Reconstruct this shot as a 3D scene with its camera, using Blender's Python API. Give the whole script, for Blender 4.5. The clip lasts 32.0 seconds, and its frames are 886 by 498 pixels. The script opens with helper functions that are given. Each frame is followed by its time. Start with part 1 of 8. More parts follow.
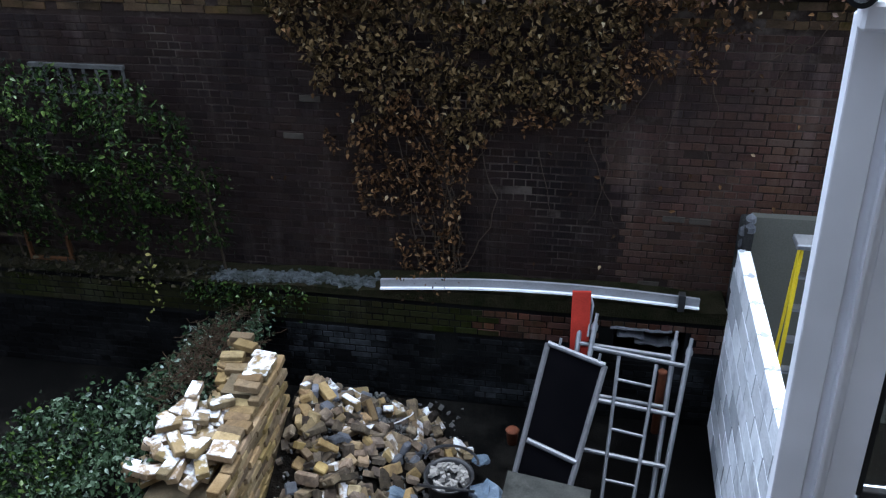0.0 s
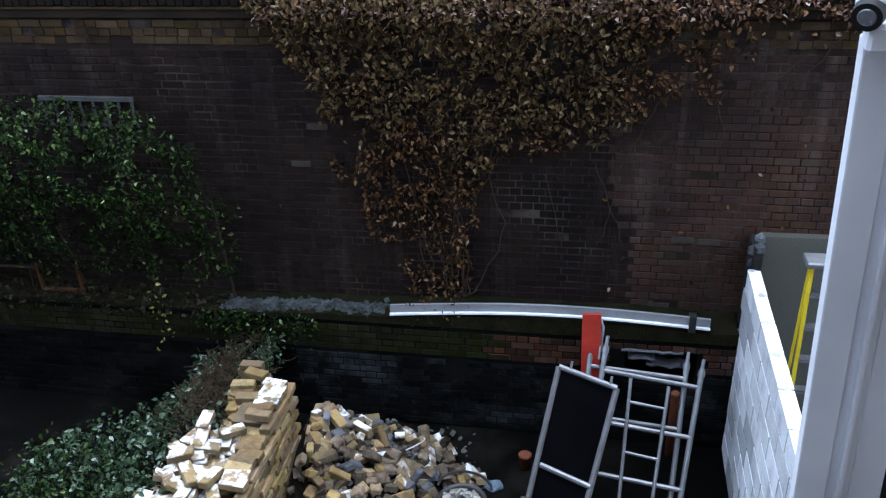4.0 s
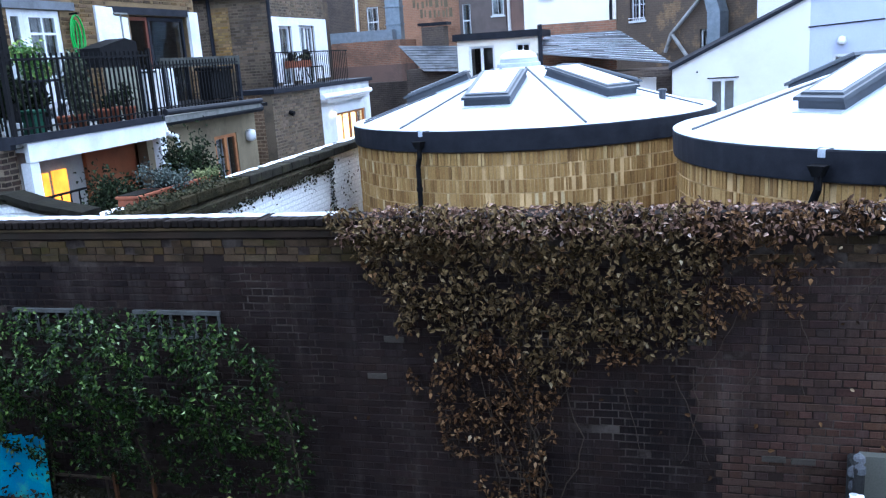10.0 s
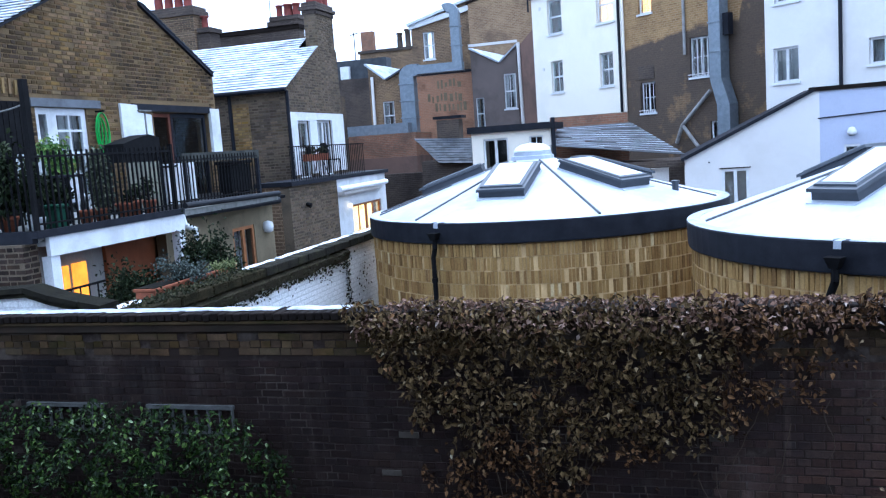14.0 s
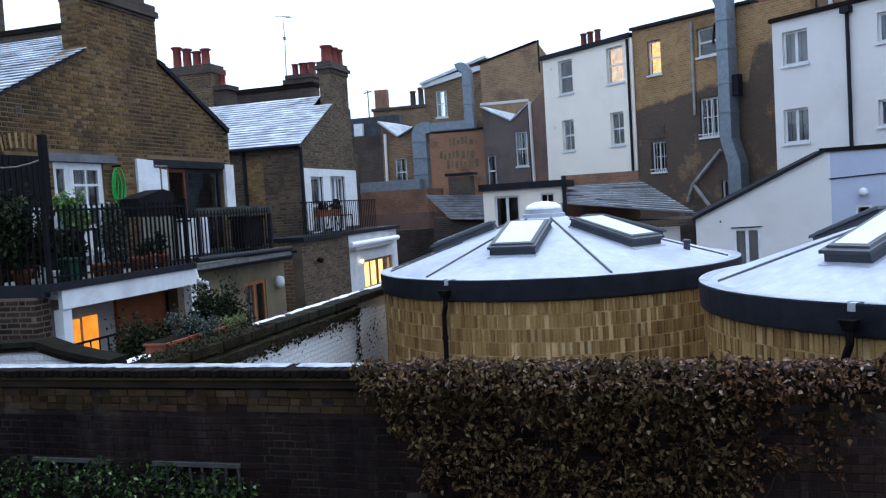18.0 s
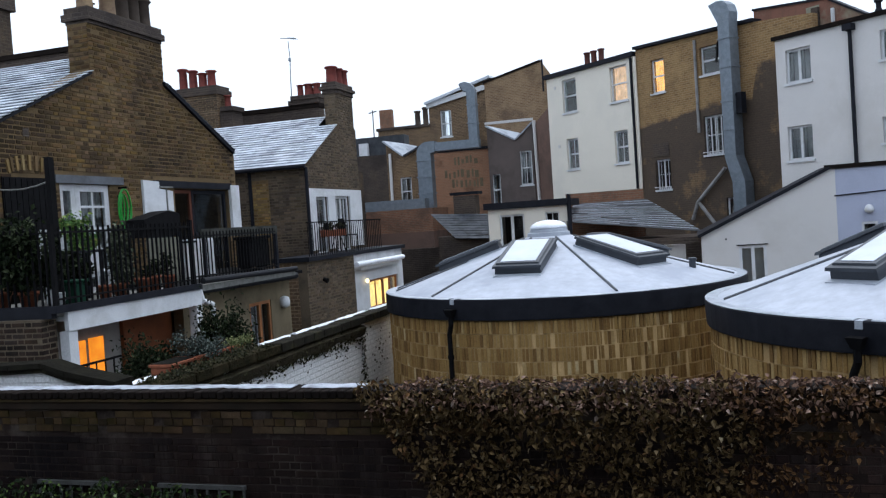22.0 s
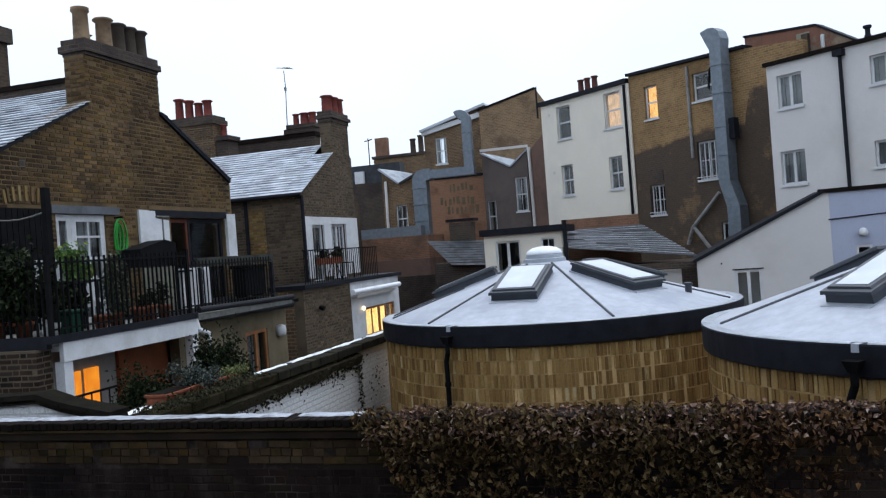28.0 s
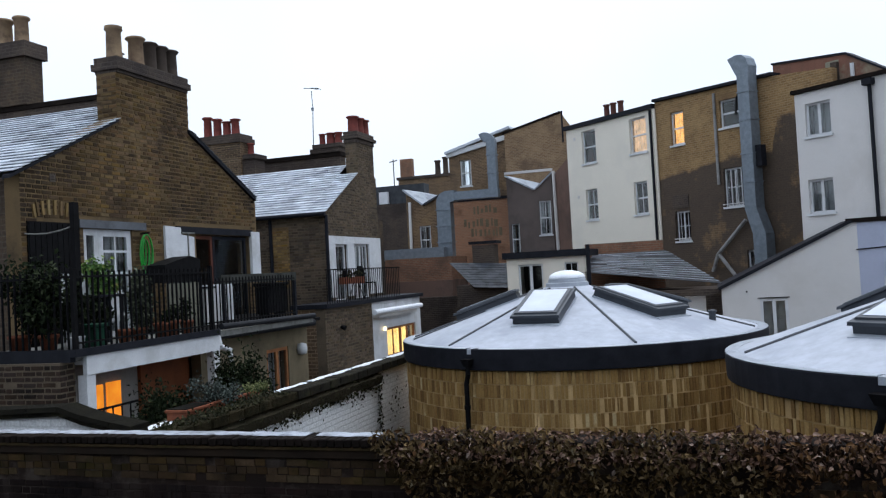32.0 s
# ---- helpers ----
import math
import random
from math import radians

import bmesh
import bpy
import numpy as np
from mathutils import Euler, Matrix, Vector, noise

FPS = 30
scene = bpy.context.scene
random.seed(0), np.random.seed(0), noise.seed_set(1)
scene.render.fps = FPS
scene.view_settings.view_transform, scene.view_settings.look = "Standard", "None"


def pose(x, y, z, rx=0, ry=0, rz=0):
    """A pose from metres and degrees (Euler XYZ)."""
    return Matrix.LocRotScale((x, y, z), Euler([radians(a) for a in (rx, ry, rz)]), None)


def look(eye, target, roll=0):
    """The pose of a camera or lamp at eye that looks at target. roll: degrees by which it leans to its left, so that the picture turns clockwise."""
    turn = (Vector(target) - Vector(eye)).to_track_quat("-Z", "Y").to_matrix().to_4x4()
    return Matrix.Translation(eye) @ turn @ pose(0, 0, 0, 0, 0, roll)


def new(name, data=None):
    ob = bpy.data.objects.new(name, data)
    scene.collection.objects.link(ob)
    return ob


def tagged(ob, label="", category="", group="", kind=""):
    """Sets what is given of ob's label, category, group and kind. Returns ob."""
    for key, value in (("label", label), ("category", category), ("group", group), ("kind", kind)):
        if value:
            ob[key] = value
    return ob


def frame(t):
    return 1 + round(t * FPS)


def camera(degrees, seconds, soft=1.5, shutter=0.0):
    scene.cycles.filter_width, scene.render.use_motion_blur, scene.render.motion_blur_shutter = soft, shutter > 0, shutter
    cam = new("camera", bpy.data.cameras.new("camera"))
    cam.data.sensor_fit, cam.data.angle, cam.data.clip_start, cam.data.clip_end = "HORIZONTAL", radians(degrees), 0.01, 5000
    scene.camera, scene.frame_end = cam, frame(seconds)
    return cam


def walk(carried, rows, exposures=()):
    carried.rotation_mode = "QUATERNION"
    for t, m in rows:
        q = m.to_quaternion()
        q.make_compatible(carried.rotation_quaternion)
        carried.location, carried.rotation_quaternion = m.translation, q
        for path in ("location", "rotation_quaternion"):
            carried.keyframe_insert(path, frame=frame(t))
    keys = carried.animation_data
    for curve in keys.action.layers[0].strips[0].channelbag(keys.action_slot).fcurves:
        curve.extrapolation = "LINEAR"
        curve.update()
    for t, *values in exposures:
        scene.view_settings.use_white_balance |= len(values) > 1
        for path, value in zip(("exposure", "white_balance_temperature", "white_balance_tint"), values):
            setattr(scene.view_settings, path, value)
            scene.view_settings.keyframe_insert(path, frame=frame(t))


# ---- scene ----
cam = camera(55.83, 32.0, soft=1.25)
PATH = [
    (0, (0.0008, 0.0100, 5.6799), (-1.5617, 8.5920, 0.7902), -1.008),
    (0.5, (0.0016, 0.0093, 5.6803), (-1.5755, 8.5809, 0.7771), -0.963),
    (1, (-0.0022, 0.0097, 5.6809), (-1.5792, 8.5881, 0.7898), -0.852),
    (1.5, (-0.0020, 0.0089, 5.6816), (-1.5762, 8.5793, 0.7755), -0.889),
    (2, (-0.0043, 0.0083, 5.6825), (-1.5466, 8.5804, 0.7693), -0.848),
    (2.5, (-0.0054, 0.0074, 5.6834), (-1.5468, 8.5790, 0.7689), -0.872),
    (4.5, (-0.0048, 0.0027, 5.6873), (-1.7450, 8.7701, 1.2035), -2.750),
    (5, (-0.0057, 0.0017, 5.6884), (-1.8070, 8.8272, 1.3450), -3.047),
    (5.5, (-0.0080, 0.0009, 5.6896), (-1.9090, 8.8906, 1.5230), -3.231),
    (6, (-0.0101, -0.0001, 5.6909), (-2.0212, 8.9604, 1.7331), -3.446),
    (6.5, (-0.0126, -0.0011, 5.6933), (-2.1227, 9.0392, 1.9758), -3.834),
    (7, (-0.0104, -0.0032, 5.6961), (-2.1967, 9.1201, 2.2339), -4.037),
    (7.5, (-0.0085, -0.0040, 5.6997), (-2.2351, 9.1912, 2.4607), -4.262),
    (8, (-0.0073, -0.0031, 5.7041), (-2.3160, 9.2468, 2.6858), -4.112),
    (8.5, (-0.0063, -0.0025, 5.7091), (-2.3411, 9.3036, 2.8903), -3.889),
    (9, (-0.0053, -0.0017, 5.7153), (-2.3958, 9.3519, 3.1083), -3.443),
    (9.5, (-0.0044, -0.0006, 5.7231), (-2.5459, 9.3602, 3.2910), -3.797),
    (10, (-0.0036, 0.0005, 5.7309), (-2.6125, 9.3835, 3.4608), -3.790),
    (10.5, (-0.0032, 0.0023, 5.7397), (-2.6578, 9.4146, 3.6513), -3.525),
    (11, (-0.0032, 0.0036, 5.7474), (-2.6832, 9.4342, 3.7773), -3.521),
    (11.5, (-0.0035, 0.0049, 5.7546), (-2.7232, 9.4671, 4.0021), -3.510),
    (12, (-0.0040, 0.0054, 5.7604), (-2.7690, 9.4681, 4.0837), -3.524),
    (12.5, (-0.0040, 0.0058, 5.7654), (-2.7761, 9.4815, 4.1762), -3.356),
    (13, (-0.0040, 0.0052, 5.7693), (-2.8193, 9.4862, 4.2914), -3.448),
    (13.5, (-0.0027, 0.0036, 5.7732), (-2.8006, 9.5159, 4.4737), -3.812),
    (14, (-0.0020, 0.0039, 5.7777), (-2.7672, 9.5359, 4.5547), -4.053),
    (14.5, (-0.0022, 0.0047, 5.7814), (-2.7073, 9.5663, 4.6594), -3.961),
    (16.5, (-0.0048, 0.0070, 5.7952), (-2.7986, 9.5730, 4.9673), -3.652),
    (17, (-0.0052, 0.0072, 5.7981), (-2.8050, 9.5754, 5.0173), -3.677),
    (17.5, (-0.0047, 0.0072, 5.8009), (-2.8377, 9.5757, 5.1548), -3.563),
    (18, (-0.0046, 0.0077, 5.8037), (-2.8671, 9.5732, 5.2487), -3.500),
    (18.5, (-0.0044, 0.0080, 5.8060), (-2.8695, 9.5744, 5.2820), -3.566),
    (19, (-0.0044, 0.0083, 5.8074), (-2.8669, 9.5782, 5.3356), -3.284),
    (19.5, (-0.0035, 0.0079, 5.8085), (-2.8432, 9.5856, 5.3572), -3.416),
    (20, (-0.0019, 0.0070, 5.8092), (-2.8400, 9.5857, 5.3699), -3.502),
    (20.5, (-0.0011, 0.0065, 5.8103), (-2.8722, 9.5760, 5.3840), -3.543),
    (21, (-0.0002, 0.0060, 5.8112), (-2.8743, 9.5754, 5.4040), -3.680),
    (21.5, (0.0010, 0.0057, 5.8117), (-2.9014, 9.5676, 5.4294), -3.754),
    (22, (0.0015, 0.0057, 5.8128), (-2.9119, 9.5663, 5.4863), -3.840),
    (22.5, (0.0015, 0.0044, 5.8131), (-2.8759, 9.5768, 5.5130), -3.909),
    (23, (0.0029, 0.0027, 5.8131), (-2.8955, 9.5699, 5.5530), -4.086),
    (23.5, (0.0052, 0.0010, 5.8125), (-2.8685, 9.5767, 5.5930), -4.122),
    (24, (0.0067, -0.0009, 5.8120), (-2.8772, 9.5722, 5.6151), -4.180),
    (24.5, (0.0073, -0.0024, 5.8112), (-2.8689, 9.5738, 5.6605), -4.257),
    (25, (0.0078, -0.0039, 5.8110), (-2.8581, 9.5764, 5.7481), -4.413),
    (25.5, (0.0084, -0.0051, 5.8109), (-2.8568, 9.5755, 5.7651), -4.451),
    (27.5, (0.0095, -0.0099, 5.8124), (-2.8412, 9.5751, 5.7942), -4.481),
    (28, (0.0105, -0.0103, 5.8130), (-2.8399, 9.5748, 5.8045), -4.324),
    (28.5, (0.0115, -0.0101, 5.8134), (-2.8846, 9.5612, 5.8536), -4.271),
    (29, (0.0125, -0.0095, 5.8137), (-2.8830, 9.5620, 5.8693), -4.349),
    (29.5, (0.0133, -0.0087, 5.8137), (-2.8778, 9.5640, 5.8839), -4.315),
    (30, (0.0143, -0.0082, 5.8139), (-2.9149, 9.5528, 5.8974), -4.415),
    (30.5, (0.0153, -0.0075, 5.8142), (-2.8907, 9.5607, 5.8749), -4.414),
    (31, (0.0160, -0.0068, 5.8144), (-2.8858, 9.5629, 5.8389), -3.940),
    (31.5, (0.0166, -0.0058, 5.8149), (-2.8519, 9.5738, 5.8791), -3.508),
    (32, (0.0166, -0.0055, 5.8157), (-3.0776, 9.4999, 6.0829), -3.121),
]
EXPOSURES = [
    (0, 1.82, 5550, 10),
    (3, 1.84, 5550, 10),
    (5, 1.98, 5450, 10),
    (7, 2.18, 5250, 10),
    (9, 2.36, 5000, 10),
    (11, 2.36, 5050, 10),
    (13, 2.10, 5000, 10),
    (14.5, 1.78, 5000, 10),
    (16.5, 1.28, 5150, 10),
    (18, 1.10, 5400, 10),
    (20, 0.95, 5900, 10),
    (24, 0.78, 6050, 10),
    (32, 0.68, 6100, 10),
]
walk(cam, [(t, look(eye, target, roll)) for t, eye, target, roll in PATH], EXPOSURES)

# ---- light ----
SUN_EL, SUN_ROT = radians(72), radians(20)
world = bpy.data.worlds.new("overcast_sky")
scene.world = world
world.use_nodes = True
wn, wl = world.node_tree.nodes, world.node_tree.links
bg = wn["Background"]
sky = wn.new("ShaderNodeTexSky")
sky.sky_type, sky.sun_disc, sky.sun_elevation, sky.sun_rotation = "NISHITA", False, SUN_EL, SUN_ROT
sky.air_density, sky.dust_density = 1.0, 4.0
dim = wn.new("ShaderNodeVectorMath")
dim.operation = "SCALE"
dim.inputs[3].default_value = 0.09
cloud_tc, cloud = wn.new("ShaderNodeTexCoord"), wn.new("ShaderNodeTexNoise")
cloud.inputs["Scale"].default_value, cloud.inputs["Detail"].default_value = 2.2, 3.0
cloud_ramp = wn.new("ShaderNodeValToRGB")
cloud_ramp.color_ramp.elements[0].position, cloud_ramp.color_ramp.elements[0].color = 0.25, (0.68, 0.75, 0.83, 1)
cloud_ramp.color_ramp.elements[1].position, cloud_ramp.color_ramp.elements[1].color = 0.75, (0.81, 0.85, 0.90, 1)
cover = wn.new("ShaderNodeMix")
cover.data_type, cover.inputs["Factor"].default_value = "RGBA", 0.85
wl.new(sky.outputs[0], dim.inputs[0])
wl.new(cloud_tc.outputs["Generated"], cloud.inputs["Vector"])
wl.new(cloud.outputs["Fac"], cloud_ramp.inputs[0])
wl.new(dim.outputs[0], cover.inputs[6])
wl.new(cloud_ramp.outputs[0], cover.inputs[7])
# an overcast sky is brighter overhead than at the horizon
height, zenith, lift, graded = wn.new("ShaderNodeSeparateXYZ"), wn.new("ShaderNodeMath"), wn.new("ShaderNodeMath"), wn.new("ShaderNodeVectorMath")
zenith.operation, zenith.inputs[1].default_value = "MAXIMUM", 0.0
lift.operation, lift.inputs[1].default_value, lift.inputs[2].default_value = "MULTIPLY_ADD", 0.40, 0.765
graded.operation = "SCALE"
wl.new(cloud_tc.outputs["Generated"], height.inputs[0])
wl.new(height.outputs[2], zenith.inputs[0])
wl.new(zenith.outputs[0], lift.inputs[0])
wl.new(cover.outputs[2], graded.inputs[0])
wl.new(lift.outputs[0], graded.inputs[3])
wl.new(graded.outputs[0], bg.inputs[0])
bg.inputs[1].default_value = 1.1
sun = new("sun", bpy.data.lights.new("sun", "SUN"))
sun.data.energy, sun.data.angle, sun.data.color = 0.8, radians(35), (1.0, 0.96, 0.9)
sun.matrix_basis = look((3.2, 8.9, 30), (0, 0, 0))

# ---- materials ----
def mat(name, rough=0.8, metal=0.0):
    m = bpy.data.materials.new(name)
    m.use_nodes = True
    b = m.node_tree.nodes["Principled BSDF"]
    b.inputs["Roughness"].default_value, b.inputs["Metallic"].default_value = rough, metal
    b.inputs["Specular IOR Level"].default_value = 0.12 if rough >= 0.5 and not metal else 0.4
    return m, m.node_tree.nodes, m.node_tree.links, b


def ramp(n, stops):
    r = n.new("ShaderNodeValToRGB")
    e = r.color_ramp.elements
    while len(e) < len(stops):
        e.new(0.5)
    for k, (p, c) in zip(e, stops):
        k.position, k.color = p, (*c, 1)
    return r


def noise_of(n, l, coord, scale, detail=4.0, rough=0.6):
    t = n.new("ShaderNodeTexNoise")
    t.inputs["Scale"].default_value, t.inputs["Detail"].default_value, t.inputs["Roughness"].default_value = scale, detail, rough
    l.new(coord, t.inputs["Vector"])
    return t.outputs["Fac"]


def mix_of(n, l, fac, a, b, blend="MIX"):
    m = n.new("ShaderNodeMix")
    m.data_type, m.blend_type = "RGBA", blend
    for sock, v in ((m.inputs["Factor"], fac), (m.inputs[6], a), (m.inputs[7], b)):
        if isinstance(v, (int, float)):
            sock.default_value = v
        elif isinstance(v, tuple):
            sock.default_value = (*v, 1)
        else:
            l.new(v, sock)
    return m.outputs[2]


def math_of(n, l, op, a, b=0.0, clamp=False):
    m = n.new("ShaderNodeMath")
    m.operation, m.use_clamp = op, clamp
    for sock, v in ((m.inputs[0], a), (m.inputs[1], b)):
        if isinstance(v, (int, float)):
            sock.default_value = v
        else:
            l.new(v, sock)
    return m.outputs[0]


def bump_of(n, l, b, height, strength, distance):
    u = n.new("ShaderNodeBump")
    u.inputs["Strength"].default_value, u.inputs["Distance"].default_value = strength, distance
    l.new(height, u.inputs["Height"])
    l.new(u.outputs[0], b.inputs["Normal"])


def coords(n, kind="Object"):
    return n.new("ShaderNodeTexCoord").outputs[kind]


SNOW = (0.78, 0.81, 0.86)


def top_snow(n, l, c, colour, amount, scale=7.0):
    """Patches of settled snow on the faces that look up."""
    g = n.new("ShaderNodeNewGeometry")
    s = n.new("ShaderNodeSeparateXYZ")
    l.new(g.outputs["Normal"], s.inputs[0])
    up = math_of(n, l, "MULTIPLY", math_of(n, l, "SUBTRACT", s.outputs[2], 0.35), 3.0, True)
    patch = math_of(n, l, "MULTIPLY", math_of(n, l, "SUBTRACT", math_of(n, l, "ADD", noise_of(n, l, c, scale), amount - 0.5), 0.45), 7.0, True)
    return mix_of(n, l, math_of(n, l, "MULTIPLY", up, patch), colour, SNOW)


def plain(name, a, b, scale=6.0, rough=0.75, bump=0.2, dist=0.01, metal=0.0, snow=0.0, stain=None, stain_scale=0.8, vary=0.0, island=False, fine=60.0, streak=None, spec=None):
    """Two tones mixed by a broad and a fine noise, with relief, stains, tint per piece and snow on top as asked."""
    m, n, l, s = mat(name, rough, metal)
    if spec is not None:
        s.inputs["Specular IOR Level"].default_value = spec
    c = n.new("ShaderNodeNewGeometry").outputs["Position"]
    col = mix_of(n, l, ramp_fac(n, l, noise_of(n, l, c, scale), 0.3, 0.7), a, b)
    grain = noise_of(n, l, c, fine, 3.0)
    col = mix_of(n, l, 0.35, col, mix_of(n, l, 1.0, col, grain_col(n, l, grain), "MULTIPLY"))
    if stain:
        col = mix_of(n, l, math_of(n, l, "MULTIPLY", ramp_fac(n, l, noise_of(n, l, c, stain_scale, 6.0, 0.7), 0.5, 0.66), 0.75), col, stain)
    if streak:
        sm = n.new("ShaderNodeMapping")
        sm.inputs["Scale"].default_value = (3.5, 3.5, 0.35)
        l.new(c, sm.inputs["Vector"])
        col = mix_of(n, l, math_of(n, l, "MULTIPLY", ramp_fac(n, l, noise_of(n, l, sm.outputs[0], 1.0, 6.0, 0.7), 0.52, 0.74), 0.7), col, streak)
    if vary:
        if island:
            r = math_of(n, l, "FRACT", math_of(n, l, "ADD", n.new("ShaderNodeNewGeometry").outputs["Random Per Island"], n.new("ShaderNodeObjectInfo").outputs["Random"]))
        else:
            r = n.new("ShaderNodeObjectInfo").outputs["Random"]
        v = n.new("ShaderNodeHueSaturation")
        l.new(col, v.inputs["Color"])
        l.new(math_of(n, l, "ADD", math_of(n, l, "MULTIPLY", r, vary * 2), 1 - vary), v.inputs["Value"])
        l.new(math_of(n, l, "ADD", math_of(n, l, "MULTIPLY", math_of(n, l, "FRACT", math_of(n, l, "MULTIPLY", r, 7.3)), 0.022), 0.489), v.inputs["Hue"])
        l.new(math_of(n, l, "ADD", math_of(n, l, "MULTIPLY", math_of(n, l, "FRACT", math_of(n, l, "MULTIPLY", r, 3.7)), 0.28), 0.88), v.inputs["Saturation"])
        col = v.outputs[0]
    if snow:
        col = top_snow(n, l, c, col, snow)
    l.new(col, s.inputs["Base Color"])
    l.new(math_of(n, l, "ADD", math_of(n, l, "MULTIPLY", grain, 0.25), rough - 0.12), s.inputs["Roughness"])
    if bump:
        bump_of(n, l, s, math_of(n, l, "ADD", grain, noise_of(n, l, c, scale * 2)), bump, dist)
    return m


def ramp_fac(n, l, v, lo, hi):
    r = n.new("ShaderNodeMapRange")
    r.inputs["From Min"].default_value, r.inputs["From Max"].default_value = lo, hi
    l.new(v, r.inputs["Value"])
    return r.outputs[0]


def grain_col(n, l, v):
    r = ramp(n, [(0.3, (0.55, 0.55, 0.55)), (0.7, (1.25, 1.25, 1.25))])
    l.new(v, r.inputs[0])
    return r.outputs[0]


def brickwork(name, a, b, mortar, stain, stain_at=0.55, w=0.23, h=0.09, gap=0.014, bump=0.8, light=None, tide=False):
    """Brick courses laid over the faces by their own flat coordinates, with soot stains and odd pale bricks."""
    m, n, l, s = mat(name, 0.85)
    uv, c = coords(n, "UV"), coords(n)
    t = n.new("ShaderNodeTexBrick")
    wob = n.new("ShaderNodeVectorMath")
    wob.operation = "MULTIPLY_ADD"
    wn_ = n.new("ShaderNodeTexNoise")
    wn_.inputs["Scale"].default_value = 3.0
    l.new(c, wn_.inputs["Vector"])
    l.new(wn_.outputs["Color"], wob.inputs[0])
    wob.inputs[1].default_value = (0.012, 0.012, 0)
    l.new(uv, wob.inputs[2])
    l.new(wob.outputs[0], t.inputs["Vector"])
    t.inputs["Scale"].default_value, t.inputs["Brick Width"].default_value, t.inputs["Row Height"].default_value = 1.0, w, h
    t.inputs["Mortar Size"].default_value, t.inputs["Mortar Smooth"].default_value, t.inputs["Bias"].default_value = gap, 0.3, -0.1
    t.inputs["Color1"].default_value, t.inputs["Color2"].default_value, t.inputs["Mortar"].default_value = (*a, 1), (*b, 1), (*mortar, 1)
    col = t.outputs["Color"]
    if light:
        col = mix_of(n, l, math_of(n, l, "MULTIPLY", ramp_fac(n, l, noise_of(n, l, c, 1.3, 5.0, 0.7), 0.48, 0.68), 0.6), col, light)
    col = mix_of(n, l, math_of(n, l, "MULTIPLY", ramp_fac(n, l, noise_of(n, l, c, 0.45, 7.0, 0.68), stain_at - 0.08, stain_at + 0.08), 0.8), col, stain)
    if tide:
        # old soot up to a ragged line, higher at the east end
        sep = n.new("ShaderNodeSeparateXYZ")
        l.new(c, sep.inputs[0])
        line = math_of(n, l, "ADD", math_of(n, l, "ADD", 9.42, math_of(n, l, "MULTIPLY", ramp_fac(n, l, sep.outputs[0], -1.8, 1.2), 0.42)), math_of(n, l, "MULTIPLY", ramp_fac(n, l, sep.outputs[0], 2.3, 2.55), 1.25))
        line = math_of(n, l, "ADD", line, math_of(n, l, "MULTIPLY", math_of(n, l, "SUBTRACT", noise_of(n, l, c, 1.1, 6.0, 0.7), 0.5), 0.8))
        soot = ramp_fac(n, l, math_of(n, l, "SUBTRACT", line, sep.outputs[2]), -0.06, 0.12)
        gold = ramp_fac(n, l, noise_of(n, l, c, 0.7, 6.0, 0.7), 0.56, 0.64)
        soot = math_of(n, l, "MULTIPLY", soot, math_of(n, l, "SUBTRACT", 1.0, math_of(n, l, "MULTIPLY", gold, 0.45)))
        col = mix_of(n, l, math_of(n, l, "MULTIPLY", soot, 0.9), col, (0.064, 0.052, 0.045))
    col = mix_of(n, l, 0.5, col, mix_of(n, l, 1.0, col, grain_col(n, l, noise_of(n, l, c, 26.0, 3.0)), "MULTIPLY"))
    l.new(col, s.inputs["Base Color"])
    bump_of(n, l, s, math_of(n, l, "SUBTRACT", math_of(n, l, "MULTIPLY", noise_of(n, l, c, 30.0), 0.4), t.outputs["Fac"]), bump, 0.012)
    return m


def metal_mat(name, col, rough, metal=0.9):
    return plain(name, col, tuple(v * 0.7 for v in col), 5.0, rough, 0.05, 0.003, metal)


def glass_mat(name, tint):
    m, n, l, s = mat(name, 0.03)
    s.inputs["Base Color"].default_value = (*tint, 1)
    s.inputs["Transmission Weight"].default_value, s.inputs["IOR"].default_value = 1.0, 1.45
    return m


def lit_mat(name, col, power):
    m, n, l, s = mat(name, 0.8)
    c = coords(n)
    g = mix_of(n, l, ramp_fac(n, l, noise_of(n, l, c, 3.0), 0.3, 0.7), col, tuple(v * 0.55 for v in col))
    l.new(g, s.inputs["Base Color"])
    l.new(g, s.inputs["Emission Color"])
    s.inputs["Emission Strength"].default_value = power
    return m


def leaf_mat(name, stops, rough=0.45, snow=0.0, spec=0.14):
    m, n, l, s = mat(name, rough)
    s.inputs["Specular IOR Level"].default_value = spec
    i, o = n.new("ShaderNodeNewGeometry"), n.new("ShaderNodeObjectInfo")
    r = ramp(n, stops)
    l.new(math_of(n, l, "FRACT", math_of(n, l, "ADD", i.outputs["Random Per Island"], o.outputs["Random"])), r.inputs[0])
    c = coords(n)
    col = mix_of(n, l, 0.5, r.outputs[0], mix_of(n, l, 1.0, r.outputs[0], grain_col(n, l, noise_of(n, l, c, 45.0)), "MULTIPLY"))
    if snow:
        col = top_snow(n, l, c, col, snow, 14.0)
    l.new(col, s.inputs["Base Color"])
    s.inputs["Subsurface Weight"].default_value = 0.0
    return m


